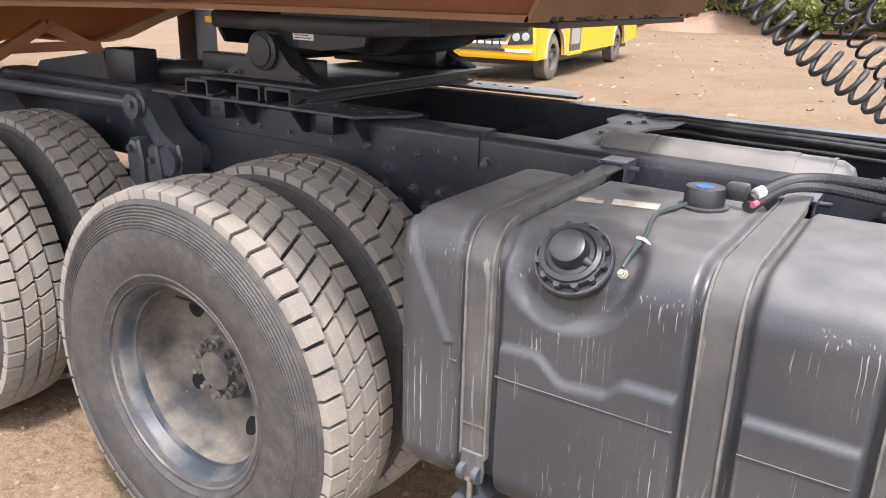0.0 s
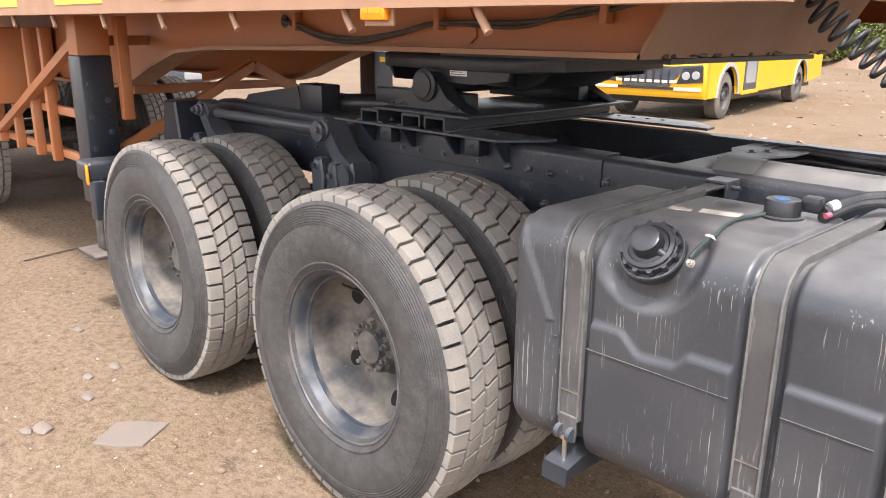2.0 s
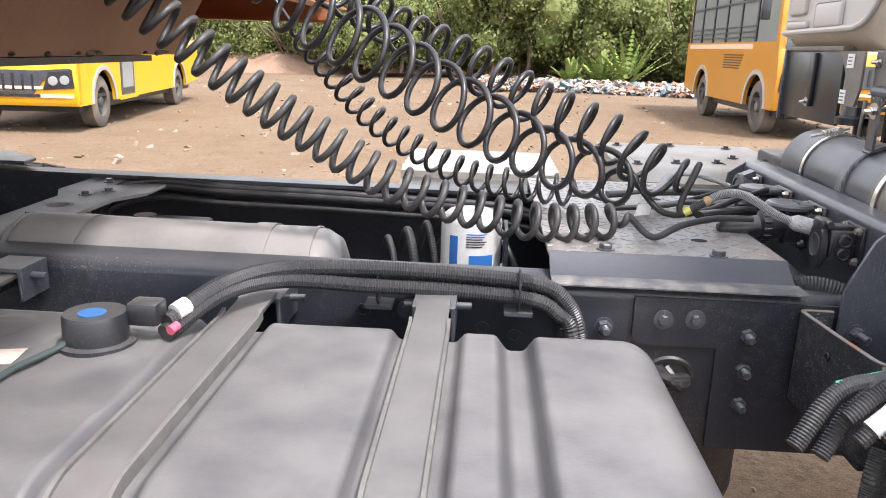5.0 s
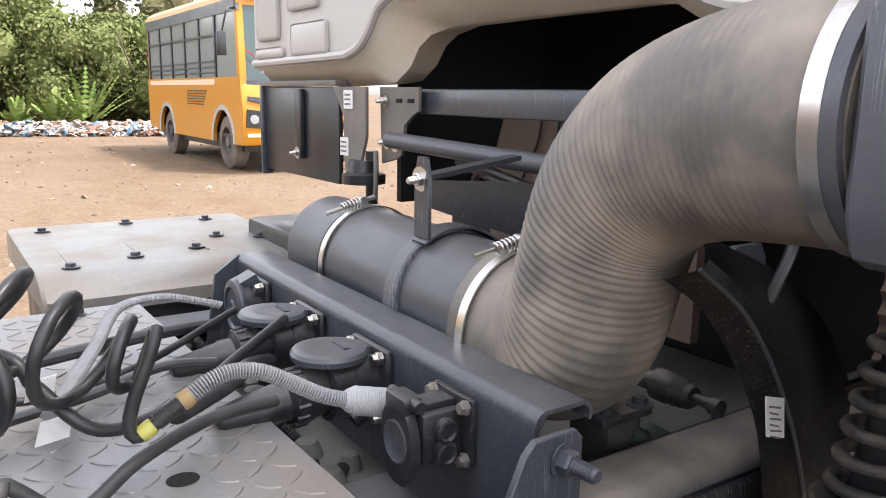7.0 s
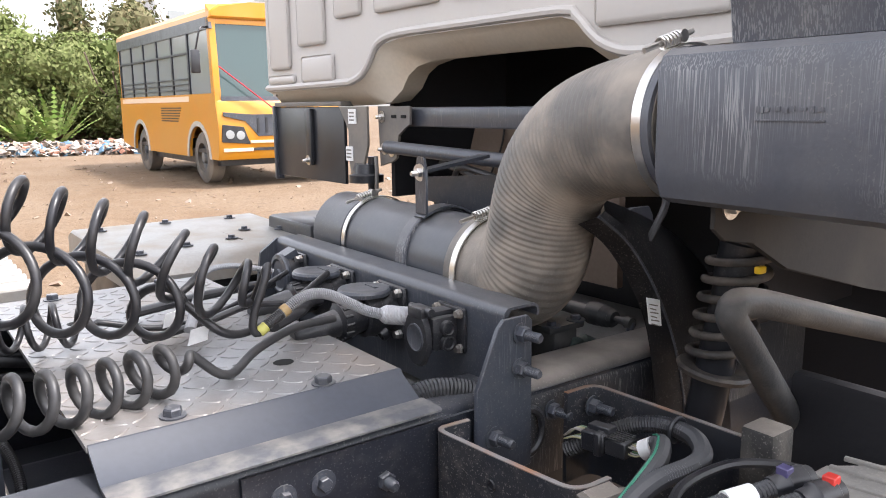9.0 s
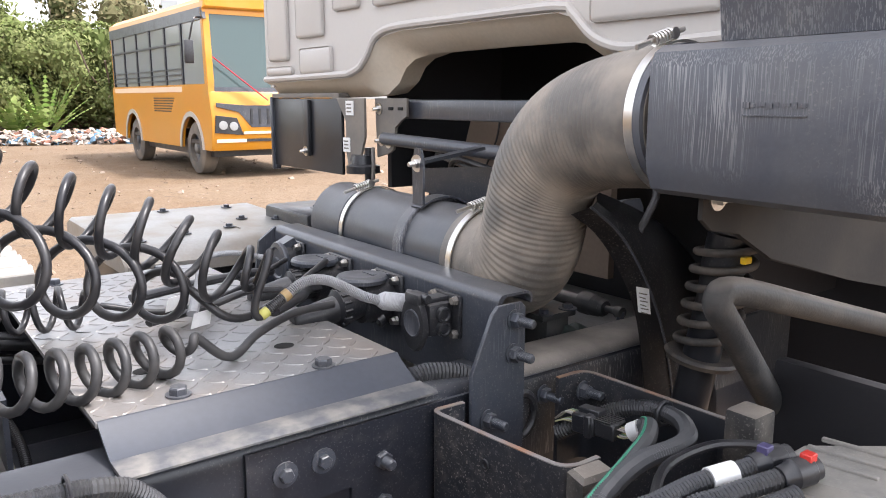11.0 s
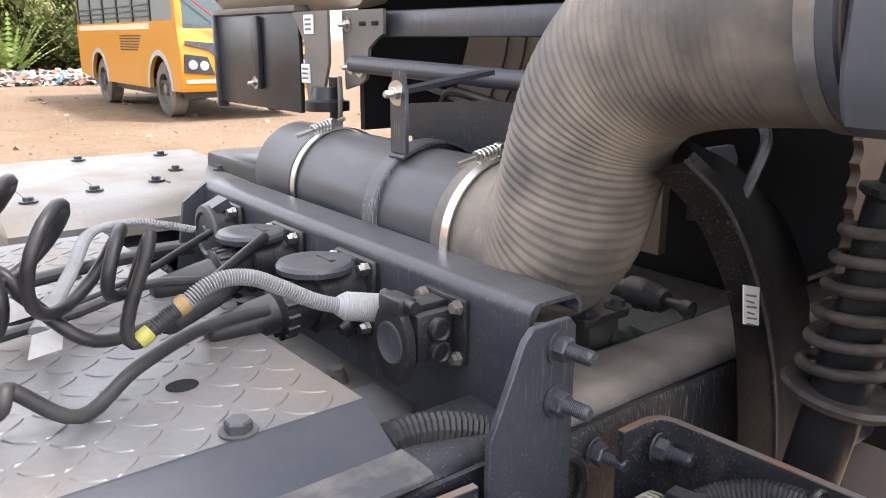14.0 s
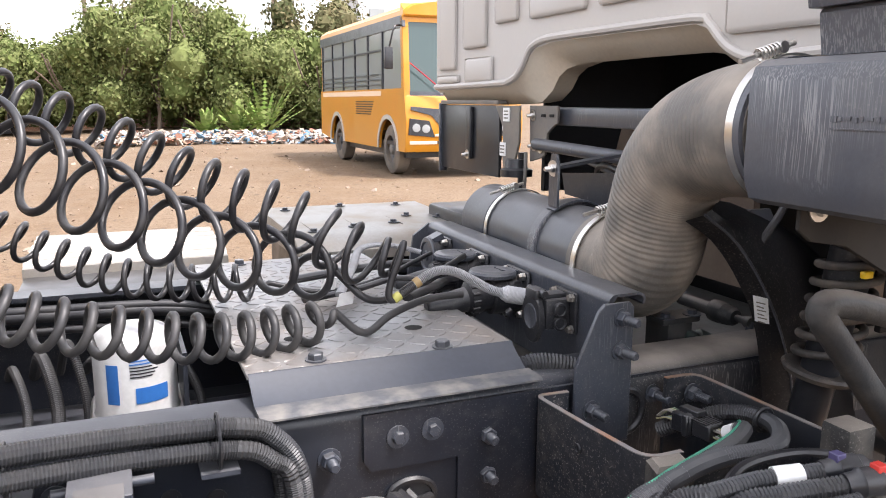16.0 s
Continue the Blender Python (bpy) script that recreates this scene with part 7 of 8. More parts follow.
part("coil_spring", bm, M_SPRING, sh, "dusty steel coil spring")
bm = B()
lathe(bm, [(0, 0.030), (0.003, 0.050), (0.010, 0.054), (0.014, 0.050), (0.010, 0.030)], on_damper(1.128), on_damper(2), 32)
part("spring_seat", bm, M_SPRING, sh)
bm = B()
box(bm, SX - 0.030, SX - 0.014, SY - 0.0455, SY - 0.036, 1.288, 1.298, 0.002)
part("paint_mark", bm, M_TAPE, sh, "yellow paint mark")
SWING = IN_STAY
bm = B()
sweep(bm, smooth_path([(1.48, 1.70, 1.066), (1.25, 1.70, 1.132), (1.0, 1.70, 1.203), (0.85, 1.70, 1.246), (0.80, 1.70, 1.258), (0.772, 1.70, 1.260), (0.764, 1.70, 1.250), (0.772, 1.70, 1.236), (0.80, 1.70, 1.206), (0.86, 1.70, 1.140), (0.92, 1.70, 1.074), (0.95, 1.702, 1.043), (0.965, 1.715, 1.028), (0.98, 1.76, 1.02)], 0.006), 0.0185, 20)
part("bent_stay", bm, M_BLOCK_DARK, truck, "dusty black bent tube stay", smooth=60)
bm = B()
prism(bm, [(0.77, 1.39), (1.45, 1.30), (1.45, 1.15), (1.09, 1.232), (0.86, 1.292), (0.785, 1.335), (0.77, 1.34)], "y", 1.690, 1.70, 0.002)
M_SIDE = mat("side_panel_dust", (0.030, 0.028, 0.027), 0.8, dirt=(0.075, 0.068, 0.060), dirt_amt=0.5, dirt_scale=8, bump=0.1, spec=0.25)
part("side_panel", bm, M_SIDE, truck)
# far lining behind the damper, with a scalloped foam strip along its edge
bm = B()
edge = [(1.000 + 0.007 * abs(math.sin(math.pi * k / 6)), 1.16 + 0.21 * k / 54) for k in range(55)]
prism(bm, edge + [(1.09, 1.37), (1.09, 1.16)], "y", 1.862, 1.872)
part("foam_strip", bm, M_BROWN, truck, "brown scalloped foam strip")
bm = B()
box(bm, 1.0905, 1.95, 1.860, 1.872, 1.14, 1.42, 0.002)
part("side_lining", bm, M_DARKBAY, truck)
# added near-black sheet below it, for the shade under the cab floor
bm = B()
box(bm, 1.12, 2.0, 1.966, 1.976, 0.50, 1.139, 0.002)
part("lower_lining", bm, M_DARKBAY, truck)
bm = B()
prism(bm, [(0.695, 1.36), (0.695, 1.42), (0.775, 1.42), (0.775, 1.335), (0.715, 1.345)], "y", 1.682, 1.689, 0.001)
ear = part("panel_ear", bm, M_SIDE, truck)
bolts(ear, BOLT_Z, [(0.722, 1.682, 1.384)], (0, -1, 0))
# added sheet, near-black for the shade low in the bay
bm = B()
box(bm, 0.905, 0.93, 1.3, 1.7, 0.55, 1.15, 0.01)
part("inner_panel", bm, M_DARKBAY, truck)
# dusty rail head next to the tower
SWING = IN_FRAME
bm = B()
rr = 0.034
prism(bm, [(YN + 0.075, ZT + 0.004)] + [(YN - 0.009 + rr - rr * math.sin(math.pi / 2 * k / 6), ZT + 0.004 - rr + rr * math.cos(math.pi / 2 * k / 6)) for k in range(7)] + [(YN - 0.009, 1.00), (YN + 0.075, 1.00)], "x", 0.568, 1.6)
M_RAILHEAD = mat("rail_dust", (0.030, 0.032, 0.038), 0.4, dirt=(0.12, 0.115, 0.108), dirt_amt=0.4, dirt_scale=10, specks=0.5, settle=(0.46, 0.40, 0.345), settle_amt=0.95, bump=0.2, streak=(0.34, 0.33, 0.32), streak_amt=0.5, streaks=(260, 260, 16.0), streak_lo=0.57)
part("rail_head", bm, M_RAILHEAD, truck, smooth=60)
SWING = LEVEL

# ---- tray bracket with connectors ----
tray = thing("tray_bracket", (0.53, 1.74, 0.97), "black flat steel tray bracket bolted to the frame", "bracket")
M_TRAY = mat("tray_paint", (0.022, 0.025, 0.032), 0.34, dirt=(0.06, 0.056, 0.052), dirt_amt=0.3, dirt_scale=14, bump=0.2, bump_scale=90, specks=0.55, scuff=PALE, scuff_amt=0.5)
M_EDGE = mat("worn_edge", (0.20, 0.19, 0.18), 0.5, dirt=(0.30, 0.13, 0.05), dirt_amt=0.8, dirt_scale=16, bump=0.1)


def upright(pts, z0, z1, t=0.007):
    """A standing strip of plate bent along the points of the plan."""
    line = [Vector((p[0], p[1])) for p in pts]
    off = []
    for i, p in enumerate(line):
        d = (line[min(i + 1, len(line) - 1)] - line[max(i - 1, 0)]).normalized()
        off.append(p + Vector((-d.y, d.x)) * t)
    bm = B()
    prism(bm, [tuple(p) for p in line] + [tuple(p) for p in off[::-1]], "z", z0, z1)
    return bm


def bend(a, b, c, n=6):
    return [tuple((1 - u) ** 2 * p + 2 * u * (1 - u) * q + u * u * r for p, q, r in zip(a, b, c)) for u in [k / n for k in range(n + 1)]]


LEFT = [(0.462, 1.868)] + bend((0.428, 1.870), (0.408, 1.872), (0.410, 1.850)) + [(0.418, 1.76)] + bend((0.428, 1.672), (0.431, 1.648), (0.456, 1.645)) + [(0.485, 1.645)]
RIGHT = [(0.615, 1.838)] + bend((0.648, 1.838), (0.668, 1.838), (0.668, 1.818)) + [(0.672, 1.72), (0.676, 1.60)]
for name, pts, z0, z1 in (("left_plate", LEFT, 0.965, 1.111), ("right_plate", RIGHT, 0.985, 1.118)):
    pl0 = part(name, upright(pts, z0, z1 - 0.0008), M_TRAY, tray, smooth=30)
    part("cut_edge", upright(pts, z1 - 0.0007, z1 + 0.0006), M_EDGE, pl0, "worn pale cut edge with rust")
bm = B()
box(bm, 0.43, 0.665, 1.66, 1.83, 0.955, 0.963)
part("floor", bm, M_TRAY, tray)
bolts(tray, BOLT_B, [(0.655, 1.830, 1.093), (0.442, 1.861, 1.078)], (0.1, -1, 0))
bolts(tray, BOLT_B, [(0.617, 1.872, 1.083)], (0.1, -1, 0))
hole([(0.4165, 1.765, 1.075), (0.666, 1.69, 1.092)], (-1, 0.05, 0), 0.007, tray)
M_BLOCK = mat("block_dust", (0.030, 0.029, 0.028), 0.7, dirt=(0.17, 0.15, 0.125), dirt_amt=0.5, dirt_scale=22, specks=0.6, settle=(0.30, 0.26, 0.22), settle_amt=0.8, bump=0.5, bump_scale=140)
bm = B()
box(bm, 0.648, 0.694, 1.556, 1.598, 1.06, 1.146, 0.006)
part("rubber_block", bm, M_BLOCK, tray, "black square rubber stop with dusty top")
bm = B()
prism(bm, [(0.428, 1.643), (0.476, 1.640), (0.468, 1.606), (0.418, 1.610)], "z", 1.05, 1.117, 0.005)
part("rubber_block", bm, M_BLOCK, tray, "grey dusty rubber stop")
bm = B()
prism(bm, [(0.47, 1.632), (0.65, 1.612), (0.65, 1.604), (0.47, 1.622)], "z", 1.055, 1.098)
part("cross_strip", bm, M_TRAY, tray)
bm = B()
prism(bm, [(0.50, 1.72), (0.56, 1.70), (0.63, 1.665), (0.645, 1.63), (0.61, 1.625), (0.52, 1.665)], "z", 1.048, 1.053, 0.001)
part("shelf", bm, M_BLOCK, tray)

cnx = thing("wire_connector", (0.588, 1.745, 1.08), "black multi pin connector with coloured wires", "connector")


def along(p0, p1, w, h, bev=0.002):
    """A bevelled block lying along a line."""
    d = Vector(p1) - Vector(p0)
    bm = B()
    box(bm, -d.length / 2, d.length / 2, -w / 2, w / 2, -h / 2, h / 2, bev, 1)
    bmesh.ops.transform(bm, matrix=Matrix.Translation((Vector(p0) + Vector(p1)) / 2) @ d.to_track_quat("X", "Z").to_matrix().to_4x4(), verts=bm.verts)
    return bm


hsg = part("housing", along((0.585, 1.772, 1.088), (0.590, 1.738, 1.090), 0.034, 0.026), M_BLACK, cnx)
part("collar", along((0.588, 1.752, 1.089), (0.5895, 1.741, 1.0895), 0.040, 0.031), M_BLACK, cnx)
part("plug_half", along((0.590, 1.738, 1.090), (0.594, 1.708, 1.090), 0.030, 0.022), M_BLACK, cnx)
part("latch", along((0.587, 1.768, 1.104), (0.590, 1.735, 1.106), 0.016, 0.008, 0.001), M_BLACK, hsg)
for k in range(6):
    part("rib", along((0.575 + 0.0055 * k, 1.736, 1.1015), (0.579 + 0.0055 * k, 1.712, 1.1015), 0.002, 0.002, 0.0), M_BLACK, hsg)
for k, c in enumerate(((0.35, 0.33, 0.18), (0.38, 0.37, 0.35), (0.13, 0.25, 0.13), (0.36, 0.31, 0.10), (0.25, 0.23, 0.2), (0.36, 0.34, 0.3), (0.36, 0.33, 0.2), (0.14, 0.2, 0.12))):
    m_wire = mat("wire_colour", c, 0.4, bump=0.0)
    dx, dz = 0.0045 * (k % 4) - 0.007, 0.009 * (k // 4) - 0.004
    for pts in ([(0.594 + dx, 1.709, 1.090 + dz), (0.598 + dx * 1.2, 1.698, 1.089 + dz), (0.602 + dx * 0.4, 1.684, 1.094 + dz * 0.4)], [(0.585 + dx, 1.772, 1.088 + dz), (0.580 + dx, 1.785, 1.090 + dz * 1.3), (0.574 + dx * 0.6, 1.800, 1.080 + dz * 0.5)]):
        bm = B()
        sweep(bm, smooth_path(pts, 0.005), 0.0012, 6)
        part("wire", bm, m_wire, cnx)
M_GREENSTRIPE = mat("green_loom", (0.04, 0.22, 0.14), 0.45, bump=0.0)
GREEN = [(0.602, 1.690, 1.092), (0.606, 1.680, 1.104), (0.594, 1.664, 1.112), (0.546, 1.632, 1.117), (0.471, 1.598, 1.122), (0.399, 1.568, 1.126), (0.33, 1.545, 1.118), (0.28, 1.52, 1.06)]
conduit("wire_loom", GREEN, 0.0115, M_CORR, "black ribbed loom with green stripe in the tray")
bm = B()
sweep(bm, smooth_path([(x - 0.003, y + 0.003, z + 0.0112) for x, y, z in GREEN[1:7]], 0.01), 0.0016, 6)
solo("loom_stripe", bm, M_GREENSTRIPE, "green wire showing along the split loom", "wire")
bm = B()
lathe(bm, [(0, 0.0128), (0.016, 0.0128)], (0.601, 1.696, 1.091), (0.605, 1.680, 1.102), 14)
solo("white_tape", bm, M_WHITE, "white tape wrapped round a loom end", "tape")
LOOP = [(0.575, 1.800, 1.060), (0.600, 1.765, 1.085), (0.628, 1.738, 1.102), (0.642, 1.700, 1.112), (0.634, 1.650, 1.116), (0.600, 1.612, 1.118), (0.561, 1.600, 1.119), (0.496, 1.598, 1.122), (0.422, 1.576, 1.127), (0.366, 1.552, 1.12), (0.31, 1.52, 1.05)]
conduit("wire_loom", LOOP, 0.0115, M_CORR, "black ribbed loom curving out of the tray")
bm = B()
sweep(bm, [Vector((0.640 + 0.015 * math.cos(a), 1.676, 1.114 + 0.015 * math.sin(a))) for a in [q * math.tau / 16 for q in range(17)]], 0.003, 6)
solo("loom_tie", bm, M_BLACK, "black cable tie on a loom", "tie")
bm = B()
sweep(bm, [Vector((0.565 + 0.030 * math.cos(a), 1.866, 1.065 + 0.034 * math.sin(a))) for a in [q * math.tau / 24 for q in range(25)]], 0.006, 8)
solo("grommet_ring", bm, M_BLACK, "black rubber grommet in the frame", "grommet")

# ---- control box in front of the tray ----
cb = thing("control_box", (0.56, 1.50, 0.85), "dusty grey control box with plugged connectors", "box")
M_CBOX = mat("dusty_box", (0.20, 0.19, 0.175), 0.65, dirt=(0.33, 0.30, 0.26), dirt_amt=0.6, dirt_scale=14, specks=0.5, bump=0.3)
bm = B()
prism(bm, [(0.43, 1.553), (0.52, 1.572), (0.60, 1.552), (0.65, 1.525), (0.80, 1.42), (0.74, 1.28), (0.46, 1.30), (0.40, 1.42)], "z", 0.88, 1.106, 0.014)
part("body", bm, M_CBOX, cb)
bm = B()
prism(bm, [(0.566, 1.489), (0.62, 1.492), (0.70, 1.43), (0.66, 1.36), (0.56, 1.37), (0.535, 1.44)], "z", 1.106, 1.150, 0.010)
part("lid", bm, M_CBOX, cb, "dusty plastic lid")
for k in range(3):
    part("lid_rib", along((0.585 + 0.03 * k, 1.478, 1.151), (0.60 + 0.03 * k, 1.40, 1.151), 0.006, 0.005, 0.001), M_CBOX, cb)
bm = B()
sweep(bm, smooth_path([(0.44, 1.54, 1.115), (0.507, 1.574, 1.122), (0.582, 1.574, 1.124), (0.627, 1.552, 1.122), (0.66, 1.525, 1.115)], 0.01), 0.0055, 8)
part("cable", bm, M_HOSE, cb)
bm = B()
prism(bm, [(0.40, 0.60), (0.40, 0.86), (0.46, 0.879), (0.70, 0.879), (0.72, 0.60)], "y", 1.36, 1.50, 0.01)
part("stand", bm, M_FRAME, cb)
# taped looms and plugs lying on the box
TAPED = (([(0.33, 1.515, 1.10), (0.372, 1.525, 1.132), (0.404, 1.511, 1.142), (0.455, 1.504, 1.148), (0.496, 1.490, 1.153), (0.520, 1.482, 1.156)], (0.470, 1.499, 1.1505), (0.497, 1.4895, 1.1535)),
         ([(0.36, 1.48, 1.09), (0.414, 1.489, 1.136), (0.455, 1.475, 1.147), (0.492, 1.462, 1.153), (0.515, 1.451, 1.158)], None, None),
         ([(0.34, 1.50, 1.08), (0.385, 1.507, 1.122), (0.43, 1.492, 1.128), (0.48, 1.477, 1.130)], (0.352, 1.502, 1.094), (0.378, 1.506, 1.118)),
         ([(0.38, 1.45, 1.09), (0.42, 1.458, 1.128), (0.46, 1.448, 1.140), (0.51, 1.432, 1.150)], None, None))
for pts, t0, t1 in TAPED:
    conduit("wire_loom", pts, 0.0105, M_CORR, "black ribbed loom bundled over the control box")
    if t0:
        bm = B()
        lathe(bm, [(0, 0.0118), ((Vector(t1) - Vector(t0)).length, 0.0118)], t0, t1, 14)
        solo("white_tape", bm, M_WHITE, "white tape wrapped on a loom over the tray", "tape")
for p0, p1, label, m_clip, clip in (((0.516, 1.484, 1.156), (0.560, 1.470, 1.160), "black round plug with violet lock", mat("violet_plug", (0.07, 0.06, 0.14), 0.45, bump=0.0), (0.532, 1.479, 1.172)),
                                    ((0.512, 1.452, 1.158), (0.552, 1.438, 1.163), "black round plug with red lock", mat("red_latch", (0.55, 0.04, 0.03), 0.4, bump=0.0), (0.541, 1.4405, 1.176))):
    pg2 = thing("plug", p0, label, "connector", "plugs on the box")
    d = (Vector(p1) - Vector(p0)).length
    bm = B()
    lathe(bm, [(0, 0.011), (d * 0.3, 0.0125), (d * 0.35, 0.0145), (d * 0.8, 0.0145), (d * 0.85, 0.012), (d, 0.012)], p0, p1, 18)
    part("body", bm, M_BLACK, pg2)
    bm = B()
    box(bm, clip[0] - 0.006, clip[0] + 0.006, clip[1] - 0.006, clip[1] + 0.006, clip[2] - 0.005, clip[2] + 0.004, 0.001, 1)
    part("lock", bm, m_clip, pg2, "coloured locking clip")
for k in range(4):
    conduit("wire_loom", [(0.40 + 0.02 * k, 1.56, 1.04 - 0.03 * k), (0.39 + 0.02 * k, 1.55, 1.0), (0.385 + 0.02 * k, 1.54, 0.9), (0.39 + 0.02 * k, 1.54, 0.75)], 0.012, M_CORR, "black ribbed loom hanging beside the tank")


SWING = LEVEL
# ---- buses ----
M_GREYRUB = mat("bus_tyre", (0.10, 0.09, 0.08), 0.85, dirt=(0.25, 0.2, 0.15), dirt_amt=0.6, dirt_scale=3, bump=0.0)
M_LAMP = mat("lamp_glass", (0.30, 0.31, 0.31), 0.12, bump=0.0)
M_SILVER = mat("silver_trim", (0.5, 0.48, 0.45), 0.4, metal=0.4, bump=0.0)
M_PINK = mat("pink_stripe", (0.75, 0.55, 0.38), 0.5, bump=0.0)
M_RIBBON = mat("red_ribbon", (0.6, 0.03, 0.06), 0.5, bump=0.0)


def bus(origin, yaw, length, base, front_axle, paint, label, side, door_at, letters):
    """A bus with its front at the origin, facing -y, its body running along +y; side: the flank that is seen (+1 or -1 in x)."""
    b = thing("bus", origin, label, "bus", "parked buses")
    b.matrix_basis = pose(*origin, 0, 0, yaw)

    def p(name, bm, m, parent=None, lab="", smooth=40):
        ob = new(name, finish(bm, name, m, smooth))
        ob.parent = parent or b
        if lab:
            ob["label"] = lab
        return ob

    W, H = 1.06, 2.82
    # lower body with wheel arches, as two flanks
    fz, rz = front_axle, front_axle + base
    for s in (-1, 1):
        pts = [(0.05, 0.42), (fz - 0.52, 0.42)]
        for ax in (fz, rz):
            pts += [(ax - 0.52 * math.cos(k * math.pi / 12), 0.42 + 0.52 * math.sin(k * math.pi / 12)) for k in range(13)]
        pts += [(length, 0.52), (length, 1.45), (0.05, 1.45)]
        bm = B()
        prism(bm, pts, "x", s * W, s * (W - 0.05))
        fl = p("flank", bm, paint)
        for ax in (fz, rz):
            bm = B()
            o = [(ax - 0.52 * math.cos(k * math.pi / 12), 0.42 + 0.52 * math.sin(k * math.pi / 12)) for k in range(13)]
            i = [(ax - 0.60 * math.cos(k * math.pi / 12), 0.42 + 0.60 * math.sin(k * math.pi / 12)) for k in range(13)]
            prism(bm, o + i[::-1], "x", s * (W + 0.012), s * (W - 0.01))
            p("arch_lip", bm, M_SILVER, fl)
        # window band: posts, upper rail and panes
        bm = B()
        prism(bm, [(0.12, 2.42), (length - 0.05, 2.42), (length - 0.05, 2.60), (0.18, 2.60)], "x", s * W, s * (W - 0.05))
        p("top_rail", bm, M_FRAME_TOP)
        n = max(4, int((length - 1.6) / 0.85))
        for k in range(n + 1):
            y0 = 1.25 + (length - 1.45) * k / n
            bm = B()
            box(bm, s * (W - 0.05) if s > 0 else -W, s * W if s > 0 else -(W - 0.05), y0 - 0.035, y0 + 0.035, 1.45, 2.43)
            p("window_post", bm, M_FRAME)
        for k in range(n):
            ya = 1.25 + (length - 1.45) * k / n + 0.035
            yb = 1.25 + (length - 1.45) * (k + 1) / n - 0.035
            bm = B()
            box(bm, min(s * (W - 0.025), s * (W - 0.035)), max(s * (W - 0.025), s * (W - 0.035)), ya, yb, 1.45, 2.42)
            pn = p("pane", bm, M_BUSGLASS)
            bm = B()
            box(bm, min(s * (W - 0.02), s * W), max(s * (W - 0.02), s * W), ya, yb, 2.10, 2.135)
            p("mullion", bm, M_FRAME, pn)
            for q in range(3):
                bm = B()
                box(bm, min(s * (W + 0.004), s * (W - 0.01)), max(s * (W + 0.004), s * (W - 0.01)), ya, yb, 1.52 + 0.09 * q, 1.535 + 0.09 * q)
                p("guard_bar", bm, M_FRAME_TOP, pn)
        bm = B()
        prism(bm, [(0.20, 1.45), (1.21, 1.45), (1.21, 2.42), (0.30, 2.42)], "x", s * (W - 0.025), s * (W - 0.035))
        p("door_pane", bm, M_BUSGLASS)
        bm = B()
        box(bm, min(s * (W + 0.003), s * (W - 0.002)), max(s * (W + 0.003), s * (W - 0.002)), 1.3, length - 0.2, 1.33, 1.42)
        p("stripe", bm, M_PINK)
        for ax in (fz, rz):
            wx = s * (W - 0.18)
            bm = B()
            lathe(bm, [(-0.13, 0.24), (-0.13, 0.37), (-0.10, 0.42), (0.10, 0.42), (0.13, 0.37), (0.13, 0.24)], (wx, ax, 0.42), (wx + 1, ax, 0.42), 36, close=True)
            wh = p("tyre", bm, M_GREYRUB)
            bm = B()
            lathe(bm, [(-0.11 * s, 0.25), (0.06 * s, 0.24), (0.02 * s, 0.16), (0.05 * s, 0.12), (0.12 * s, 0.08), (0.13 * s, 0.03)], (wx, ax, 0.42), (wx + 1, ax, 0.42), 28)
            p("rim", bm, M_RIM, wh)
        bm = B()
        box(bm, min(s * (W + 0.16), s * (W + 0.30)), max(s * (W + 0.16), s * (W + 0.30)), 0.12, 0.20, 1.75, 2.1, 0.02)
        mr = p("mirror", bm, M_BLACK)
        bm = B()
        sweep(bm, smooth_path([(s * W, 0.25, 2.45), (s * (W + 0.15), 0.1, 2.4), (s * (W + 0.22), 0.14, 2.1)], 0.05), 0.015, 8)
        p("mirror_arm", bm, M_BLACK, mr)
    # door on the seen flank
    if door_at:
        y0, y1 = door_at
        bm = B()
        box(bm, min(side * W, side * (W + 0.012)), max(side * W, side * (W + 0.012)), y0, y1, 0.45, 2.4)
        dr = p("door", bm, M_FRAME_TOP)
        bm = B()
        box(bm, min(side * W, side * (W + 0.016)), max(side * W, side * (W + 0.016)), y0 + 0.08, y1 - 0.08, 0.6, 2.3)
        p("door_pane", bm, M_BUSGLASS, dr)
        bm = B()
        box(bm, min(side * W, side * (W + 0.03)), max(side * W, side * (W + 0.03)), y0 - 0.1, y1 + 0.1, 0.40, 0.47)
        p("step_edge", bm, paint, dr)
    # roof
    bm = B()
    prof = [(-W, 2.58), (-W + 0.02, 2.68), (-W + 0.16, 2.78), (-0.4, H + 0.02), (0.4, H + 0.02), (W - 0.16, 2.78), (W - 0.02, 2.68), (W, 2.58)]
    prism(bm, [(x, z) for x, z in prof], "y", 0.10, length, 0.03)
    p("roof", bm, paint)
    bm = B()
    box(bm, -W + 0.06, W - 0.06, 0.3, length - 0.1, 0.5, 0.56)
    p("floor", bm, M_BLACK)
    bm = B()
    box(bm, -W + 0.03, W - 0.03, length - 0.06, length, 0.5, 2.6)
    p("rear_wall", bm, paint)
    for k in range(3):
        bm = B()
        box(bm, -W + 0.15, W - 0.15, 2.0 + 1.0 * k, 2.1 + 1.0 * k, 0.9, 1.85)
        p("seat_back", bm, M_GREYBUS)
    # front: nose, windscreen, grille, lamps, bumper
    bm = B()
    prism(bm, [(0.03, 0.42), (-0.02, 0.50), (-0.03, 0.95), (0.02, 1.30), (0.08, 1.36), (0.16, 1.36), (0.16, 0.42)], "x", -W, W, 0.03)
    ns = p("nose", bm, paint)
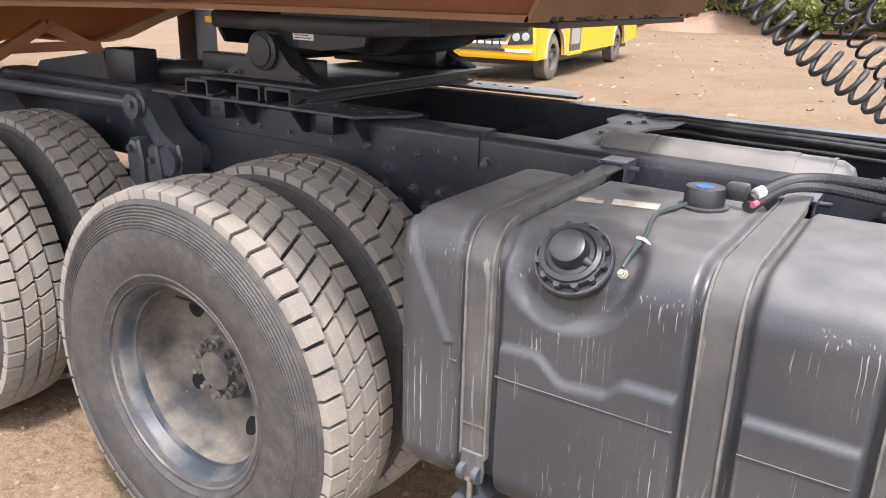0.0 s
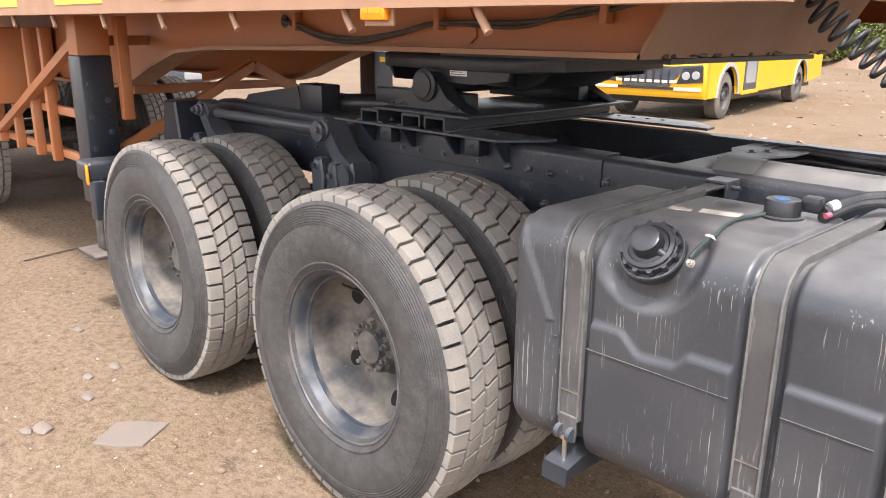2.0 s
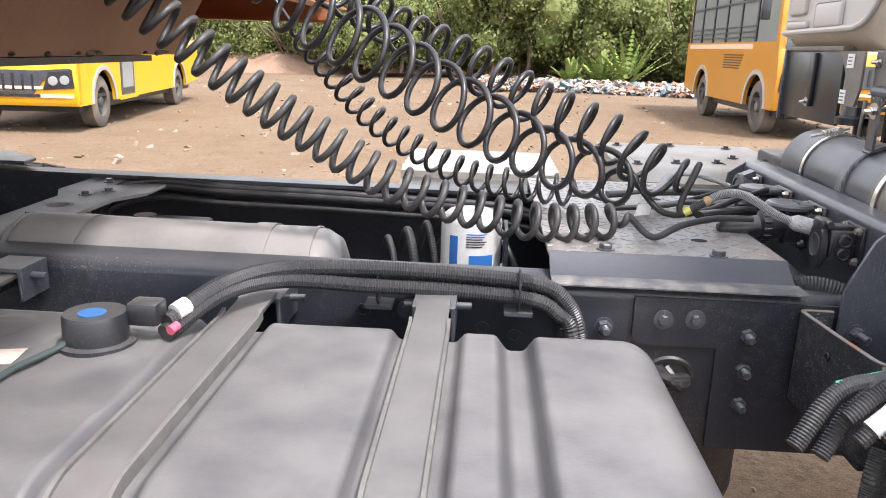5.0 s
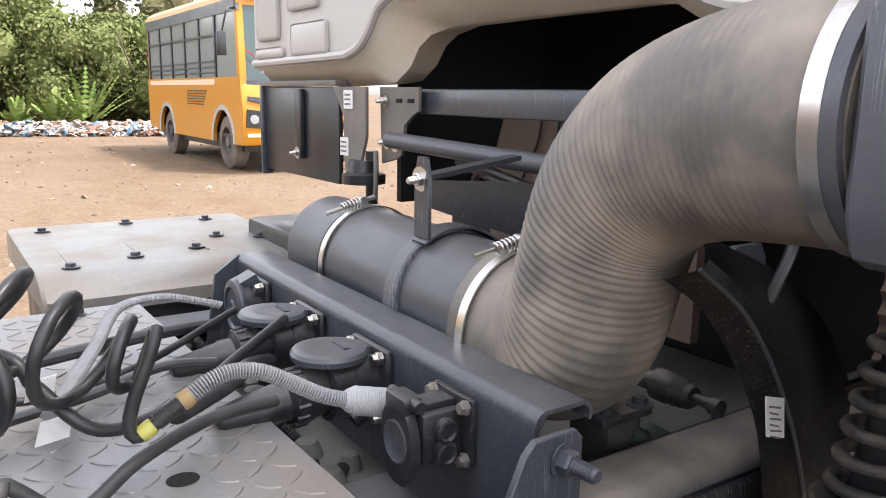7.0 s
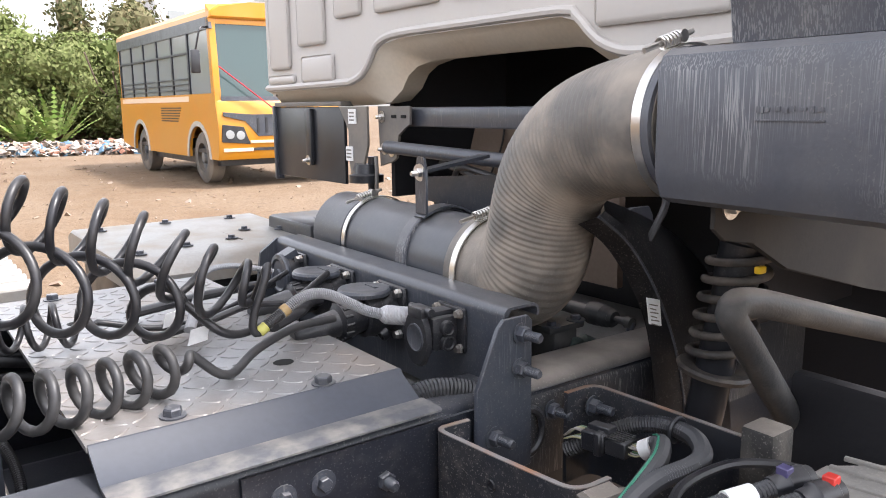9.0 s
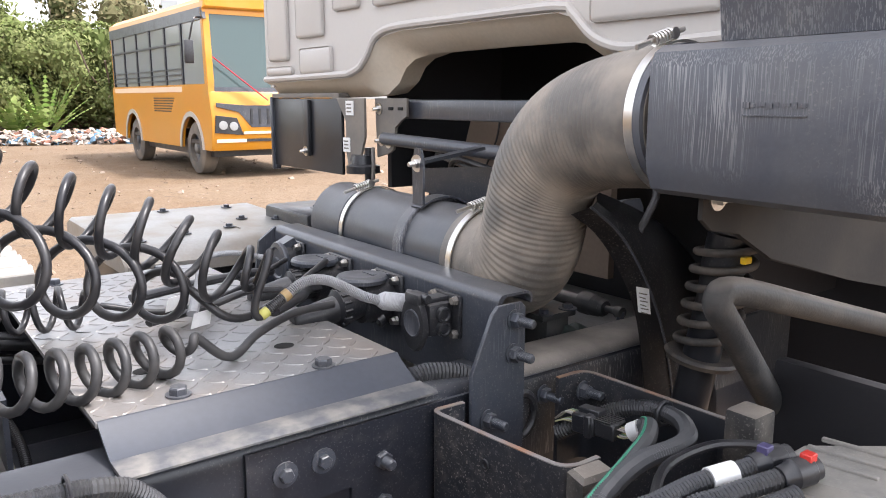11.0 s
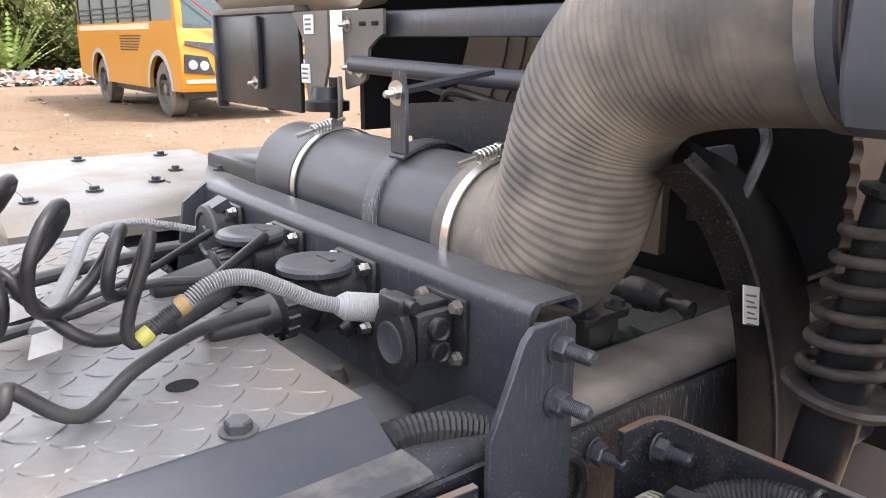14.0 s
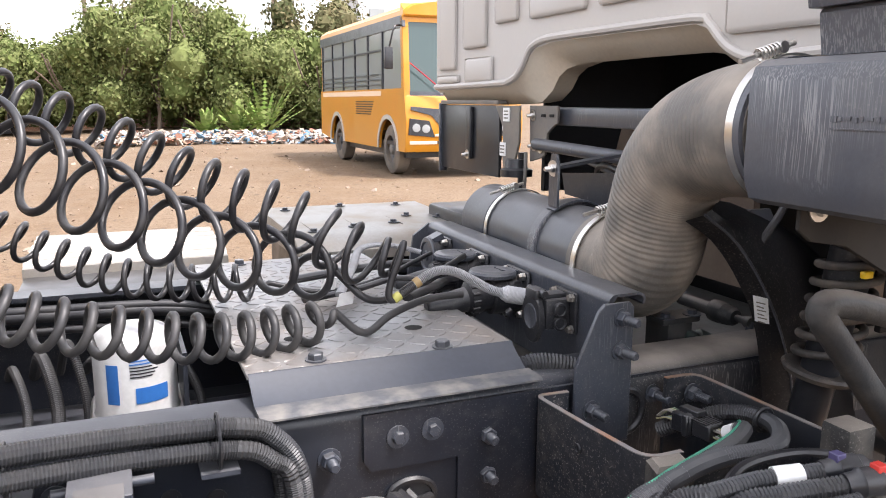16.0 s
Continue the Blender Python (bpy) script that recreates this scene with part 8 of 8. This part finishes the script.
    for s in (-1, 1):
        bm = B()
        prism(bm, [(0.06, 1.30), (0.16, 2.60), (0.26, 2.60), (0.20, 1.30)], "x", s * W, s * (W - 0.11), 0.01)
        p("screen_post", bm, paint)
    bm = B()
    prism(bm, [(0.16, 2.50), (0.17, 2.70), (0.30, 2.80), (0.30, 2.50)], "x", -W + 0.02, W - 0.02, 0.01)
    p("screen_header", bm, paint)
    bm = B()
    prism(bm, [(0.09, 1.30), (0.175, 2.52), (0.185, 2.52), (0.10, 1.30)], "x", -W + 0.10, W - 0.10)
    p("windscreen", bm, M_SCREEN)
    bm = B()
    prism(bm, [(0.045, 1.28), (0.06, 1.40), (0.09, 1.40), (0.09, 1.28)], "x", -W + 0.10, W - 0.10)
    p("screen_base", bm, M_FRAME_TOP)
    drop = -0.17 if side > 0 else 0.0
    bm = B()
    prism(bm, [(-0.62, 1.02), (-0.42, 0.78), (0.42, 0.78), (0.62, 1.02), (0.98, 1.10), (0.98, 1.16), (0.5, 1.12), (-0.5, 1.12), (-0.98, 1.16), (-0.98, 1.10)], "y", -0.045, -0.02, 0.004)
    bmesh.ops.translate(bm, verts=bm.verts, vec=(0, 0, drop))
    gr = p("grille", bm, M_FRAME_TOP)
    for k in range(7):
        bm = B()
        box(bm, -0.42 + 0.14 * k - 0.018, -0.42 + 0.14 * k + 0.018, -0.055, -0.045, 0.83 + drop, 1.07 + drop)
        p("grille_bar", bm, M_BLACK, gr)
    for s in (-1, 1):
        bm = B()
        prism(bm, [(s * 0.56, 0.66), (s * 0.66, 0.93), (s * 1.0, 0.97), (s * 1.02, 0.70)], "y", -0.05, -0.025, 0.004)
        hl = p("headlamp", bm, M_BLACK)
        for q in range(2):
            bm = B()
            cx = s * (0.72 + 0.17 * q)
            lathe(bm, [(0, 0.07), (0.012, 0.068), (0.016, 0.05), (0.012, 0.03), (0.02, 0.001)], (cx, -0.05, 0.80 + 0.015 * q), (cx, -1, 0.80), 20)
            p("reflector", bm, M_LAMP, hl)
        bm = B()
        box(bm, s * 0.76 - 0.24, s * 0.76 + 0.24, -0.05, -0.03, 0.545, 0.60, 0.004)
        p("bumper_light", bm, M_PINK, ns)
    bm = B()
    box(bm, -0.56, 0.56, -0.05, -0.03, 0.67, 0.715, 0.004)
    p("trim_bar", bm, M_PINK, ns)
    bm = B()
    box(bm, -0.55, 0.55, -0.048, -0.03, 0.555, 0.60)
    p("air_slot", bm, M_BLACK, ns)
    bm = B()
    prism(bm, [(-0.10, 1.145), (-0.04, 1.18), (0.06, 1.18), (0.10, 1.15), (0.03, 1.125), (-0.05, 1.125)], "y", -0.02, 0.0)
    p("badge", bm, M_LAMP, ns)
    bm = B()
    cyl(bm, (-0.6, 0.13, 2.72), (-0.6, 0.20, 2.72), 0.06, 16)
    p("roof_lamp", bm, M_LAMP)
    # bars where the side lettering stands
    if letters:
        for k in range(6):
            bm = B()
            box(bm, min(side * (W + 0.004), side * W), max(side * (W + 0.004), side * W), 1.75 + 0.04 * k, 2.95, 1.22 - 0.045 * k, 1.24 - 0.045 * k)
            p("lettering_bar", bm, M_BLACK)
    bm = B()
    box(bm, -0.9, 0.9, 0.4, length - 0.4, 0.30, 0.5)
    p("underframe", bm, M_BLACK)
    return b


M_BUSGLASS = mat("side_glass", (0.27, 0.29, 0.29), 0.1, bump=0.0, grain_amt=0.0)
M_SCREEN = mat("screen_glass", (0.05, 0.08, 0.08), 0.06, bump=0.0, grain_amt=0.0)
M_GREYBUS = mat("seat_grey", (0.25, 0.25, 0.26), 0.8, bump=0.0)
bus((-7.33, 12.07, 0.0), 8, 8.0, 5.0, 1.15, M_YELLOW, "bright yellow school bus with door, parked on earth", 1, (2.0, 2.75), False)
b2 = bus((5.30, 12.82, 0.28), -0.9, 5.9, 3.5, 0.95, M_AMBERBUS, "amber yellow midi bus with red ribbon, parked on earth", -1, None, True)
bm = B()
bar(bm, (4.30, 12.80, 2.13), (5.15, 12.74, 1.48), 0.05, 0.01)
solo("red_ribbon", bm, M_RIBBON, "red ribbon stretched across the bus front", "ribbon")

# ---- planting ----
SWING = IN_YARD


def leaf_mat(name, dark, light, dusty):
    m = bpy.data.materials.new(name)
    m.use_nodes = True
    n, l = m.node_tree.nodes, m.node_tree.links
    b = n["Principled BSDF"]
    b.inputs["Roughness"].default_value = 0.9
    b.inputs["Specular IOR Level"].default_value = 0.15
    g = n.new("ShaderNodeNewGeometry")
    r = n.new("ShaderNodeValToRGB")
    r.color_ramp.elements[0].color = (*dark, 1)
    r.color_ramp.elements[1].color = (*light, 1)
    e = r.color_ramp.elements.new(0.85)
    e.color = (*dusty, 1)
    l.new(g.outputs["Random Per Island"], r.inputs[0])
    l.new(r.outputs[0], b.inputs["Base Color"])
    return m


M_LEAVES = leaf_mat("leaf_green", (0.085, 0.115, 0.032), (0.145, 0.18, 0.055), (0.18, 0.195, 0.08))
M_LEAVES_DRY = leaf_mat("leaf_olive", (0.07, 0.085, 0.035), (0.135, 0.145, 0.065), (0.175, 0.145, 0.08))
rng = np.random.default_rng(3)


def tree(name, x, y, w, h, leaves, material, label, leaf=0.16):
    t = thing(name, (x, y, 0), label, "tree" if h > 4 else "bush", "trees along the yard")
    bm = B()
    top = Vector((x + rng.uniform(-0.2, 0.2), y, h * 0.6))
    sweep(bm, smooth_path([(x, y, -0.05), (x + 0.08, y, h * 0.25), top], 0.2), lambda i: max(0.03, 0.12 - 0.01 * i), 8)
    for k in range(5):
        a = rng.uniform(0, math.tau)
        sweep(bm, smooth_path([(x, y, h * (0.12 + 0.06 * k)), (x + w * 0.3 * math.cos(a), y + 0.3 * w * math.sin(a), h * 0.5), (x + w * 0.5 * math.cos(a), y + 0.5 * w * math.sin(a), h * (0.6 + 0.06 * k))], 0.25), 0.035, 6)
    part("trunk", bm, M_BARK, t)
    lumps = [(Vector((x + rng.uniform(-0.45, 0.45) * w, y + rng.uniform(-0.3, 0.3) * w, h * rng.uniform(0.22, 0.86))), rng.uniform(0.18, 0.36) * w) for k in range(12)]
    verts, faces = [], []
    ball = bmesh.new()
    bmesh.ops.create_icosphere(ball, subdivisions=2, radius=1.0)
    ball.verts.ensure_lookup_table()
    for c, r in lumps:
        i0 = len(verts)
        for v in ball.verts:
            q = c + v.co * r * 0.60 * (1 + 0.35 * noise.noise(v.co * 2.3 + c))
            q.z = max(0.05, min(h, q.z))
            verts.append(q)
        faces += [tuple(i0 + v.index for v in f.verts) for f in ball.faces]
    ball.free()
    for k in range(leaves):
        c, r = lumps[int(rng.integers(len(lumps)))]
        v = Vector(rng.normal(size=3)).normalized()
        p = c + v * r * rng.uniform(0.50, 1.08)
        p.z = max(0.1, min(h * 1.05, p.z))
        nrm = (v + Vector(rng.normal(size=3)) * 0.6).normalized()
        u = nrm.orthogonal().normalized()
        q = nrm.cross(u)
        a = rng.uniform(0, math.tau)
        u, q = u * math.cos(a) + q * math.sin(a), q * math.cos(a) - u * math.sin(a)
        s = leaf * rng.uniform(0.6, 1.5)
        i0 = len(verts)
        verts += [p - u * s, p + q * s * 0.55 + nrm * s * 0.12, p + u * s, p - q * s * 0.55 + nrm * s * 0.12]
        faces.append((i0, i0 + 1, i0 + 2, i0 + 3))
    me = bpy.data.meshes.new("crown")
    me.from_pydata([SWING @ v for v in verts], [], faces)
    me.materials.append(material)
    cr = tagged(new("crown", me), kind="stuff")
    place(cr, t)
    return t


for k in range(17):
    x = 8.5 - 2.1 * k + rng.uniform(-0.5, 0.5)
    y = 34.5 - 0.36 * (x - 4) + rng.uniform(-0.8, 0.8)
    tall = {4: 5.3, 5: 5.9, 6: 5.4}.get(k, rng.uniform(3.0, 4.2))
    tree("bush", x, y, rng.uniform(3.2, 4.2), tall, 10000, M_LEAVES if k > 1 else M_LEAVES_DRY, "dense green dusty bush at the yard edge", 0.085)
    tree("bush", x + 1.0, y + 1.7, 3.8, min(tall, 3.9) + 0.1, 4500, M_LEAVES, "dense green dusty bush at the yard edge", 0.10)
for x, y, h in ((5.2, 40, 6.2), (2.8, 41, 5.0), (-1.5, 44, 7.6), (-3.2, 45, 8.2), (-13, 52, 6)):
    tree("tree", x, y, 4.2, h, 5500, M_LEAVES_DRY, "tall thin crowned tree behind the bushes", 0.11)
for x, y, h in ((0.7, 28.5, 1.5), (1.5, 28.2, 2.2), (-0.4, 29, 1.2)):
    t = thing("shrub", (x, y, 0), "light green feathery shrub on the rubbish", "shrub", "shrubs")
    bm = B()
    for k in range(34):
        a, e = rng.uniform(0, math.tau), rng.uniform(0.5, 1.4)
        d = Vector((math.cos(a) * math.cos(e), math.sin(a) * math.cos(e), math.sin(e)))
        p0 = Vector((x, y, 0.0))
        q = d.cross(Vector((0, 0, 1))).normalized()
        L = h * rng.uniform(0.5, 1.05)
        for j in range(9):
            c = p0 + d * L * (0.3 + 0.078 * j) - Vector((0, 0, 0.02 * j * j / 9))
            s = 0.16 * (1 - 0.07 * j)
            bm.faces.new([bm.verts.new(v) for v in (c, c + q * s + d * 0.05, c + d * 0.14, c - q * s + d * 0.05)])
    part("fronds", bm, leaf_mat("frond_green", (0.10, 0.17, 0.03), (0.2, 0.28, 0.06), (0.22, 0.26, 0.09)), t)

# ---- yard edge: wall, gate, rubbish, heap, poles, building ----
M_WALL = bpy.data.materials.new("brick_wall")
M_WALL.use_nodes = True
_n, _l = M_WALL.node_tree.nodes, M_WALL.node_tree.links
_b = _n.new("ShaderNodeTexBrick")
_b.inputs["Color1"].default_value, _b.inputs["Color2"].default_value, _b.inputs["Mortar"].default_value = (0.33, 0.17, 0.11, 1), (0.27, 0.15, 0.11, 1), (0.36, 0.3, 0.24, 1)
_b.inputs["Scale"].default_value = 4.0
_g = _n.new("ShaderNodeNewGeometry")
_m = _n.new("ShaderNodeMapping")
_m.inputs["Rotation"].default_value = (radians(90), 0, 0)
_l.new(_g.outputs["Position"], _m.inputs["Vector"])
_l.new(_m.outputs[0], _b.inputs["Vector"])
_l.new(_b.outputs[0], _n["Principled BSDF"].inputs["Base Color"])
_n["Principled BSDF"].inputs["Roughness"].default_value = 0.9
bm = B()
prism(bm, [(12, 36.5), (5, 37.5), (-14, 46), (-40, 56), (-40, 56.25), (-14, 46.25), (5, 37.75), (12, 36.75)], "z", -1.5, 2.3)
solo("boundary_wall", bm, M_WALL, "weathered red brick boundary wall behind the bushes", "wall", kind="structure", smooth=0)
bm = B()
for k in range(8):
    box(bm, 4.12 + 0.20 * k, 4.30 + 0.20 * k, 30.0, 30.06 + 0.02 * (k % 2), 0.0, 2.25)
solo("sheet_gate", bm, mat("blue_sheet", (0.03, 0.16, 0.42), 0.5, dirt=(0.2, 0.25, 0.3), dirt_amt=0.4, dirt_scale=1.5, bump=0.0), "blue corrugated sheet gate by the wall", "gate")
SWING = LEVEL
bm = B()
n1, n2 = 30, 14
vs = [[None] * (n1 + 1) for _ in range(n2 + 1)]
for j in range(n2 + 1):
    for i in range(n1 + 1):
        a = math.tau * i / n1
        f = j / n2
        rx, ry = 4.6 * (1 - f) + 0.05, 2.6 * (1 - f) + 0.05
        wob = 1 + 0.22 * noise.noise((math.cos(a) * 2, math.sin(a) * 2, f * 3))
        vs[j][i] = bm.verts.new((-10.5 + rx * wob * math.cos(a), 41 + ry * wob * math.sin(a), -0.1 + 1.75 * (1 - (1 - f) ** 1.6) * (0.85 + 0.25 * noise.noise((math.cos(a) * 1.5, f * 2, 7)))))
for j in range(n2):
    for i in range(n1):
        bm.faces.new((vs[j][i], vs[j][(i + 1) % n1], vs[j + 1][(i + 1) % n1], vs[j + 1][i]))
solo("dirt_heap", bm, earth("heap_soil", (0.23, 0.135, 0.09), (0.27, 0.19, 0.14), (0.11, 0.08, 0.06)), "heap of reddish brown soil near the bushes", "soil heap", smooth=60)


def litter(name, label, n, area, size, colours, flat=0.35, seed=1):
    rg = np.random.default_rng(seed)
    m = bpy.data.materials.new(name)
    m.use_nodes = True
    nn, ll = m.node_tree.nodes, m.node_tree.links
    g = nn.new("ShaderNodeNewGeometry")
    r = nn.new("ShaderNodeValToRGB")
    r.color_ramp.interpolation = "CONSTANT"
    for k, c in enumerate(colours):
        if k < 2:
            e = r.color_ramp.elements[k]
            e.position = k / len(colours)
        else:
            e = r.color_ramp.elements.new(k / len(colours))
        e.color = (*c, 1)
    ll.new(g.outputs["Random Per Island"], r.inputs[0])
    ll.new(r.outputs[0], nn["Principled BSDF"].inputs["Base Color"])
    nn["Principled BSDF"].inputs["Roughness"].default_value = 0.85
    verts, faces = [], []
    for k in range(n):
        x, y, z = area(rg)
        s = size(rg)
        mat4 = SWING @ Matrix.Translation((x, y, z)) @ Euler((rg.normal() * 0.5, rg.normal() * 0.5, rg.uniform(0, 6.3))).to_matrix().to_4x4()
        i0 = len(verts)
        hz = s * flat * rg.uniform(0.5, 1.2)
        for sz, sh in ((-0.5, 1.0), (0.5, 0.72)):
            for kx, ky in ((-1, -1), (1, -1), (1, 1), (-1, 1)):
                verts.append(mat4 @ Vector((kx * s * sh * rg.uniform(0.6, 1.1), ky * s * sh * rg.uniform(0.45, 0.9), sz * hz)))
        faces += [tuple(i0 + q for q in f) for f in ((3, 2, 1, 0), (4, 5, 6, 7), (0, 1, 5, 4), (1, 2, 6, 5), (2, 3, 7, 6), (3, 0, 4, 7))]
    me = bpy.data.meshes.new(name)
    me.from_pydata(verts, [], faces)
    me.materials.append(m)
    return tagged(new(name, me), label, "litter" if "rubbish" in name else "stones", kind="stuff")


def rubbish_area(rg):
    x = rg.uniform(-3.5, 5.0)
    y = 24.2 - 0.3 * x + abs(rg.normal()) * 2.6
    return x, y, 0.02 + 0.32 * rg.random() * max(0.0, 1 - abs(y - 26 + 0.3 * x) / 4)


SWING = IN_YARD
litter("rubbish", "strip of mixed rubbish and rags at the bushes", 2600, rubbish_area, lambda rg: rg.uniform(0.04, 0.16), [(0.36, 0.31, 0.26), (0.30, 0.22, 0.16), (0.42, 0.39, 0.36), (0.25, 0.12, 0.08), (0.42, 0.36, 0.3), (0.10, 0.18, 0.25), (0.3, 0.27, 0.24), (0.16, 0.13, 0.11)], 0.4, 2)
SWING = LEVEL
litter("gravel", "pale pebbles and clods lying on the earth", 2600, lambda rg: (lambda x, y: (x, y, ground_height(x, y) + 0.002))(rg.uniform(-5.4, 1.6), rg.uniform(-1.5, 4.0)), lambda rg: 0.003 + 0.010 * rg.random() ** 3, [(0.26, 0.20, 0.155), (0.20, 0.145, 0.10), (0.34, 0.29, 0.24), (0.23, 0.17, 0.12)], 0.7, 4)
litter("clods", "clods and stones scattered over the far yard", 2600, lambda rg: (lambda x, y: (x, y, ground_height(x, y) + 0.005))(rg.uniform(-14, 8), 4 + 30 * rg.random() ** 1.5), lambda rg: 0.012 + 0.06 * rg.random() ** 4, [(0.24, 0.17, 0.12), (0.19, 0.13, 0.085), (0.28, 0.22, 0.17), (0.15, 0.105, 0.07)], 0.6, 5)

# stone slab, loose stones, stick and grass beside the rear wheels
M_SLAB = mat("stone_slab", (0.165, 0.138, 0.120), 0.9, dirt=(0.20, 0.15, 0.112), dirt_amt=0.6, dirt_scale=8, bump=0.4, bump_scale=50)
bm = B()
prism(bm, [(-2.643, 0.74), (-2.742, 0.869), (-2.70, 0.93), (-2.596, 1.021), (-2.499, 0.873), (-2.56, 0.80)], "z", -0.02, 0.008, 0.003)
solo("stone_slab", bm, M_SLAB, "flat grey stone slab half sunk in earth", "stone")
rk = random.Random(21)
for x, y, s in ((-3.242, 0.945, 0.045), (-3.281, 1.076, 0.05), (-3.049, 0.872, 0.05), (-2.896, 0.645, 0.07), (-2.914, 0.59, 0.045), (-2.427, 0.954, 0.03), (-2.295, 1.043, 0.025), (-2.173, 1.009, 0.04), (-3.851, 1.118, 0.045), (-3.45, 0.86, 0.03), (0.26, 1.62, 0.05), (0.34, 1.9, 0.04)):
    bm = B()
    bmesh.ops.create_icosphere(bm, subdivisions=2, radius=1.0)
    for v in bm.verts:
        v.co *= 1 + 0.3 * noise.noise(v.co * 1.7 + Vector((x * 9, y * 9, 0)))
        v.co = Vector((x + v.co.x * s * 0.8, y + v.co.y * s * 0.5, ground_height(x, y) + 0.004 + v.co.z * s * 0.22))
    solo("stone", bm, M_SLAB if s > 0.04 else M_GROUND, "pale flat stone lying on the earth", "stone", "loose stones", smooth=30)
bm = B()
sweep(bm, smooth_path([(-5.324, 1.286, 0.012), (-5.35, 1.45, 0.016), (-5.39, 1.6, 0.014), (-5.416, 1.764, 0.012)], 0.05), 0.007, 6)
solo("stick", bm, M_BARK, "dry grey stick lying on the earth", "stick")
for x, y in ((-2.757, 0.979), (-2.683, 0.694), (-2.129, 1.262)):
    bm = B()
    for k in range(70):
        a, r = rk.uniform(0, math.tau), 0.09 * rk.random() ** 0.7
        px, py = x + r * math.cos(a), y + r * math.sin(a)
        h, dx, dy = rk.uniform(0.01, 0.035), rk.uniform(-0.015, 0.015), rk.uniform(-0.015, 0.015)
        z = ground_height(px, py)
        bm.faces.new([bm.verts.new(v) for v in ((px - 0.0015, py, z), (px + 0.0015, py, z), (px + dx, py + dy, z + h))])
    solo("grass_tuft", bm, M_LEAVES, "small green grass tuft in dry earth", "grass", kind="stuff", smooth=0)


def pole(x, y, h):
    p = thing("utility_pole", (x, y, 0), "grey utility pole with cross arm and wires", "pole", "poles")
    bm = B()
    cyl(bm, (x, y, -1.5), (x, y, h), 0.13, 10, 0.09)
    part("mast", bm, M_BARK, p)
    for z in (h - 0.3, h - 0.9):
        bm = B()
        box(bm, x - 0.7, x + 0.7, y - 0.05, y + 0.05, z, z + 0.1)
        part("cross_arm", bm, M_BARK, p)
    for k in (-0.6, 0, 0.6):
        bm = B()
        cyl(bm, (x + k, y, h - 0.2), (x + k, y, h + 0.05), 0.04, 8)
        part("insulator", bm, M_LAMP, p)


SWING = IN_YARD
pole(3.4, 46, 9.5)
pole(-6.0, 44, 9.0)
bl = thing("far_building", (22, 84, 0), "pale grey concrete building beyond the yard", "building")
bm = B()
box(bm, 14.8, 32, 80, 92, -6, 15)
M_CONC = mat("pale_concrete", (0.5, 0.5, 0.5), 0.8, dirt=(0.35, 0.35, 0.35), dirt_amt=0.4, dirt_scale=0.3, bump=0.0)
part("wall", bm, M_CONC, bl)
for i in range(5):
    for j in range(4):
        bm = B()
        box(bm, 16 + 3 * i, 17.6 + 3 * i, 79.9, 80.0, 2 + 3.3 * j, 3.8 + 3.3 * j)
        part("window", bm, M_BUSGLASS, bl)

SWING = LEVEL
# ---- other parked vehicles seen under the trailer ----
def parked_truck(x, y, yaw, label, tank_body):
    v = thing("parked_truck", (x, y, 0), label, "truck", "parked trucks")
    v.matrix_basis = pose(x, y, 0, 0, 0, yaw)

    def p(name, bm, m, parent=None):
        ob = new(name, finish(bm, name, m))
        ob.parent = parent or v
        return ob
    bm = B()
    box(bm, -1.1, 1.1, 0, 1.7, 0.9, 2.7, 0.12, 3)
    p("cab", bm, M_CAB)
    bm = B()
    box(bm, -0.95, 0.95, -0.03, 0.02, 1.7, 2.45, 0.02)
    p("windscreen", bm, M_SCREEN)
    bm = B()
    box(bm, -1.1, 1.1, -0.12, 0.2, 0.45, 0.95, 0.05)
    p("bumper", bm, M_FRAME_TOP)
    for s in (-0.8, 0.8):
        bm = B()
        box(bm, s - 0.16, s + 0.16, -0.15, -0.1, 0.62, 0.82, 0.02)
        p("headlamp", bm, M_LAMP)
    bm = B()
    box(bm, -0.45, 0.45, 0.3, 8.0, 0.7, 0.95)
    p("frame", bm, M_FRAME)
    bm = B()
    if tank_body:
        lathe(bm, [(0, 0.5), (0.15, 0.95), (0.3, 1.1), (5.3, 1.1), (5.45, 0.95), (5.6, 0.5)], (0, 2.2, 1.95), (0, 9, 1.95), 36)
    else:
        box(bm, -1.2, 1.2, 2.1, 8.0, 0.97, 1.7, 0.03)
    p("load_body", bm, M_CAB if tank_body else M_BROWN)
    for s in (-0.9, 0.9):
        for wy in (0.9, 5.6, 6.8):
            bm = B()
            lathe(bm, [(-0.14, 0.28), (-0.14, 0.46), (-0.10, 0.52), (0.10, 0.52), (0.14, 0.46), (0.14, 0.28)], (s, wy, 0.52), (s + 1, wy, 0.52), 32, close=True)
            w = p("tyre", bm, M_GREYRUB)
            bm = B()
            lathe(bm, [(-0.05, 0.29), (0.05, 0.29), (0.08, 0.1), (0.1, 0.02)], (s, wy, 0.52), (s + (1 if s > 0 else -1), wy, 0.52), 24)
            p("rim", bm, M_RIM, w)
    return v


parked_truck(-13.2, 5.6, 78, "white tanker truck parked behind the trailer", True)
parked_truck(-14.5, 15.5, 20, "white truck parked far behind the coupling", False)
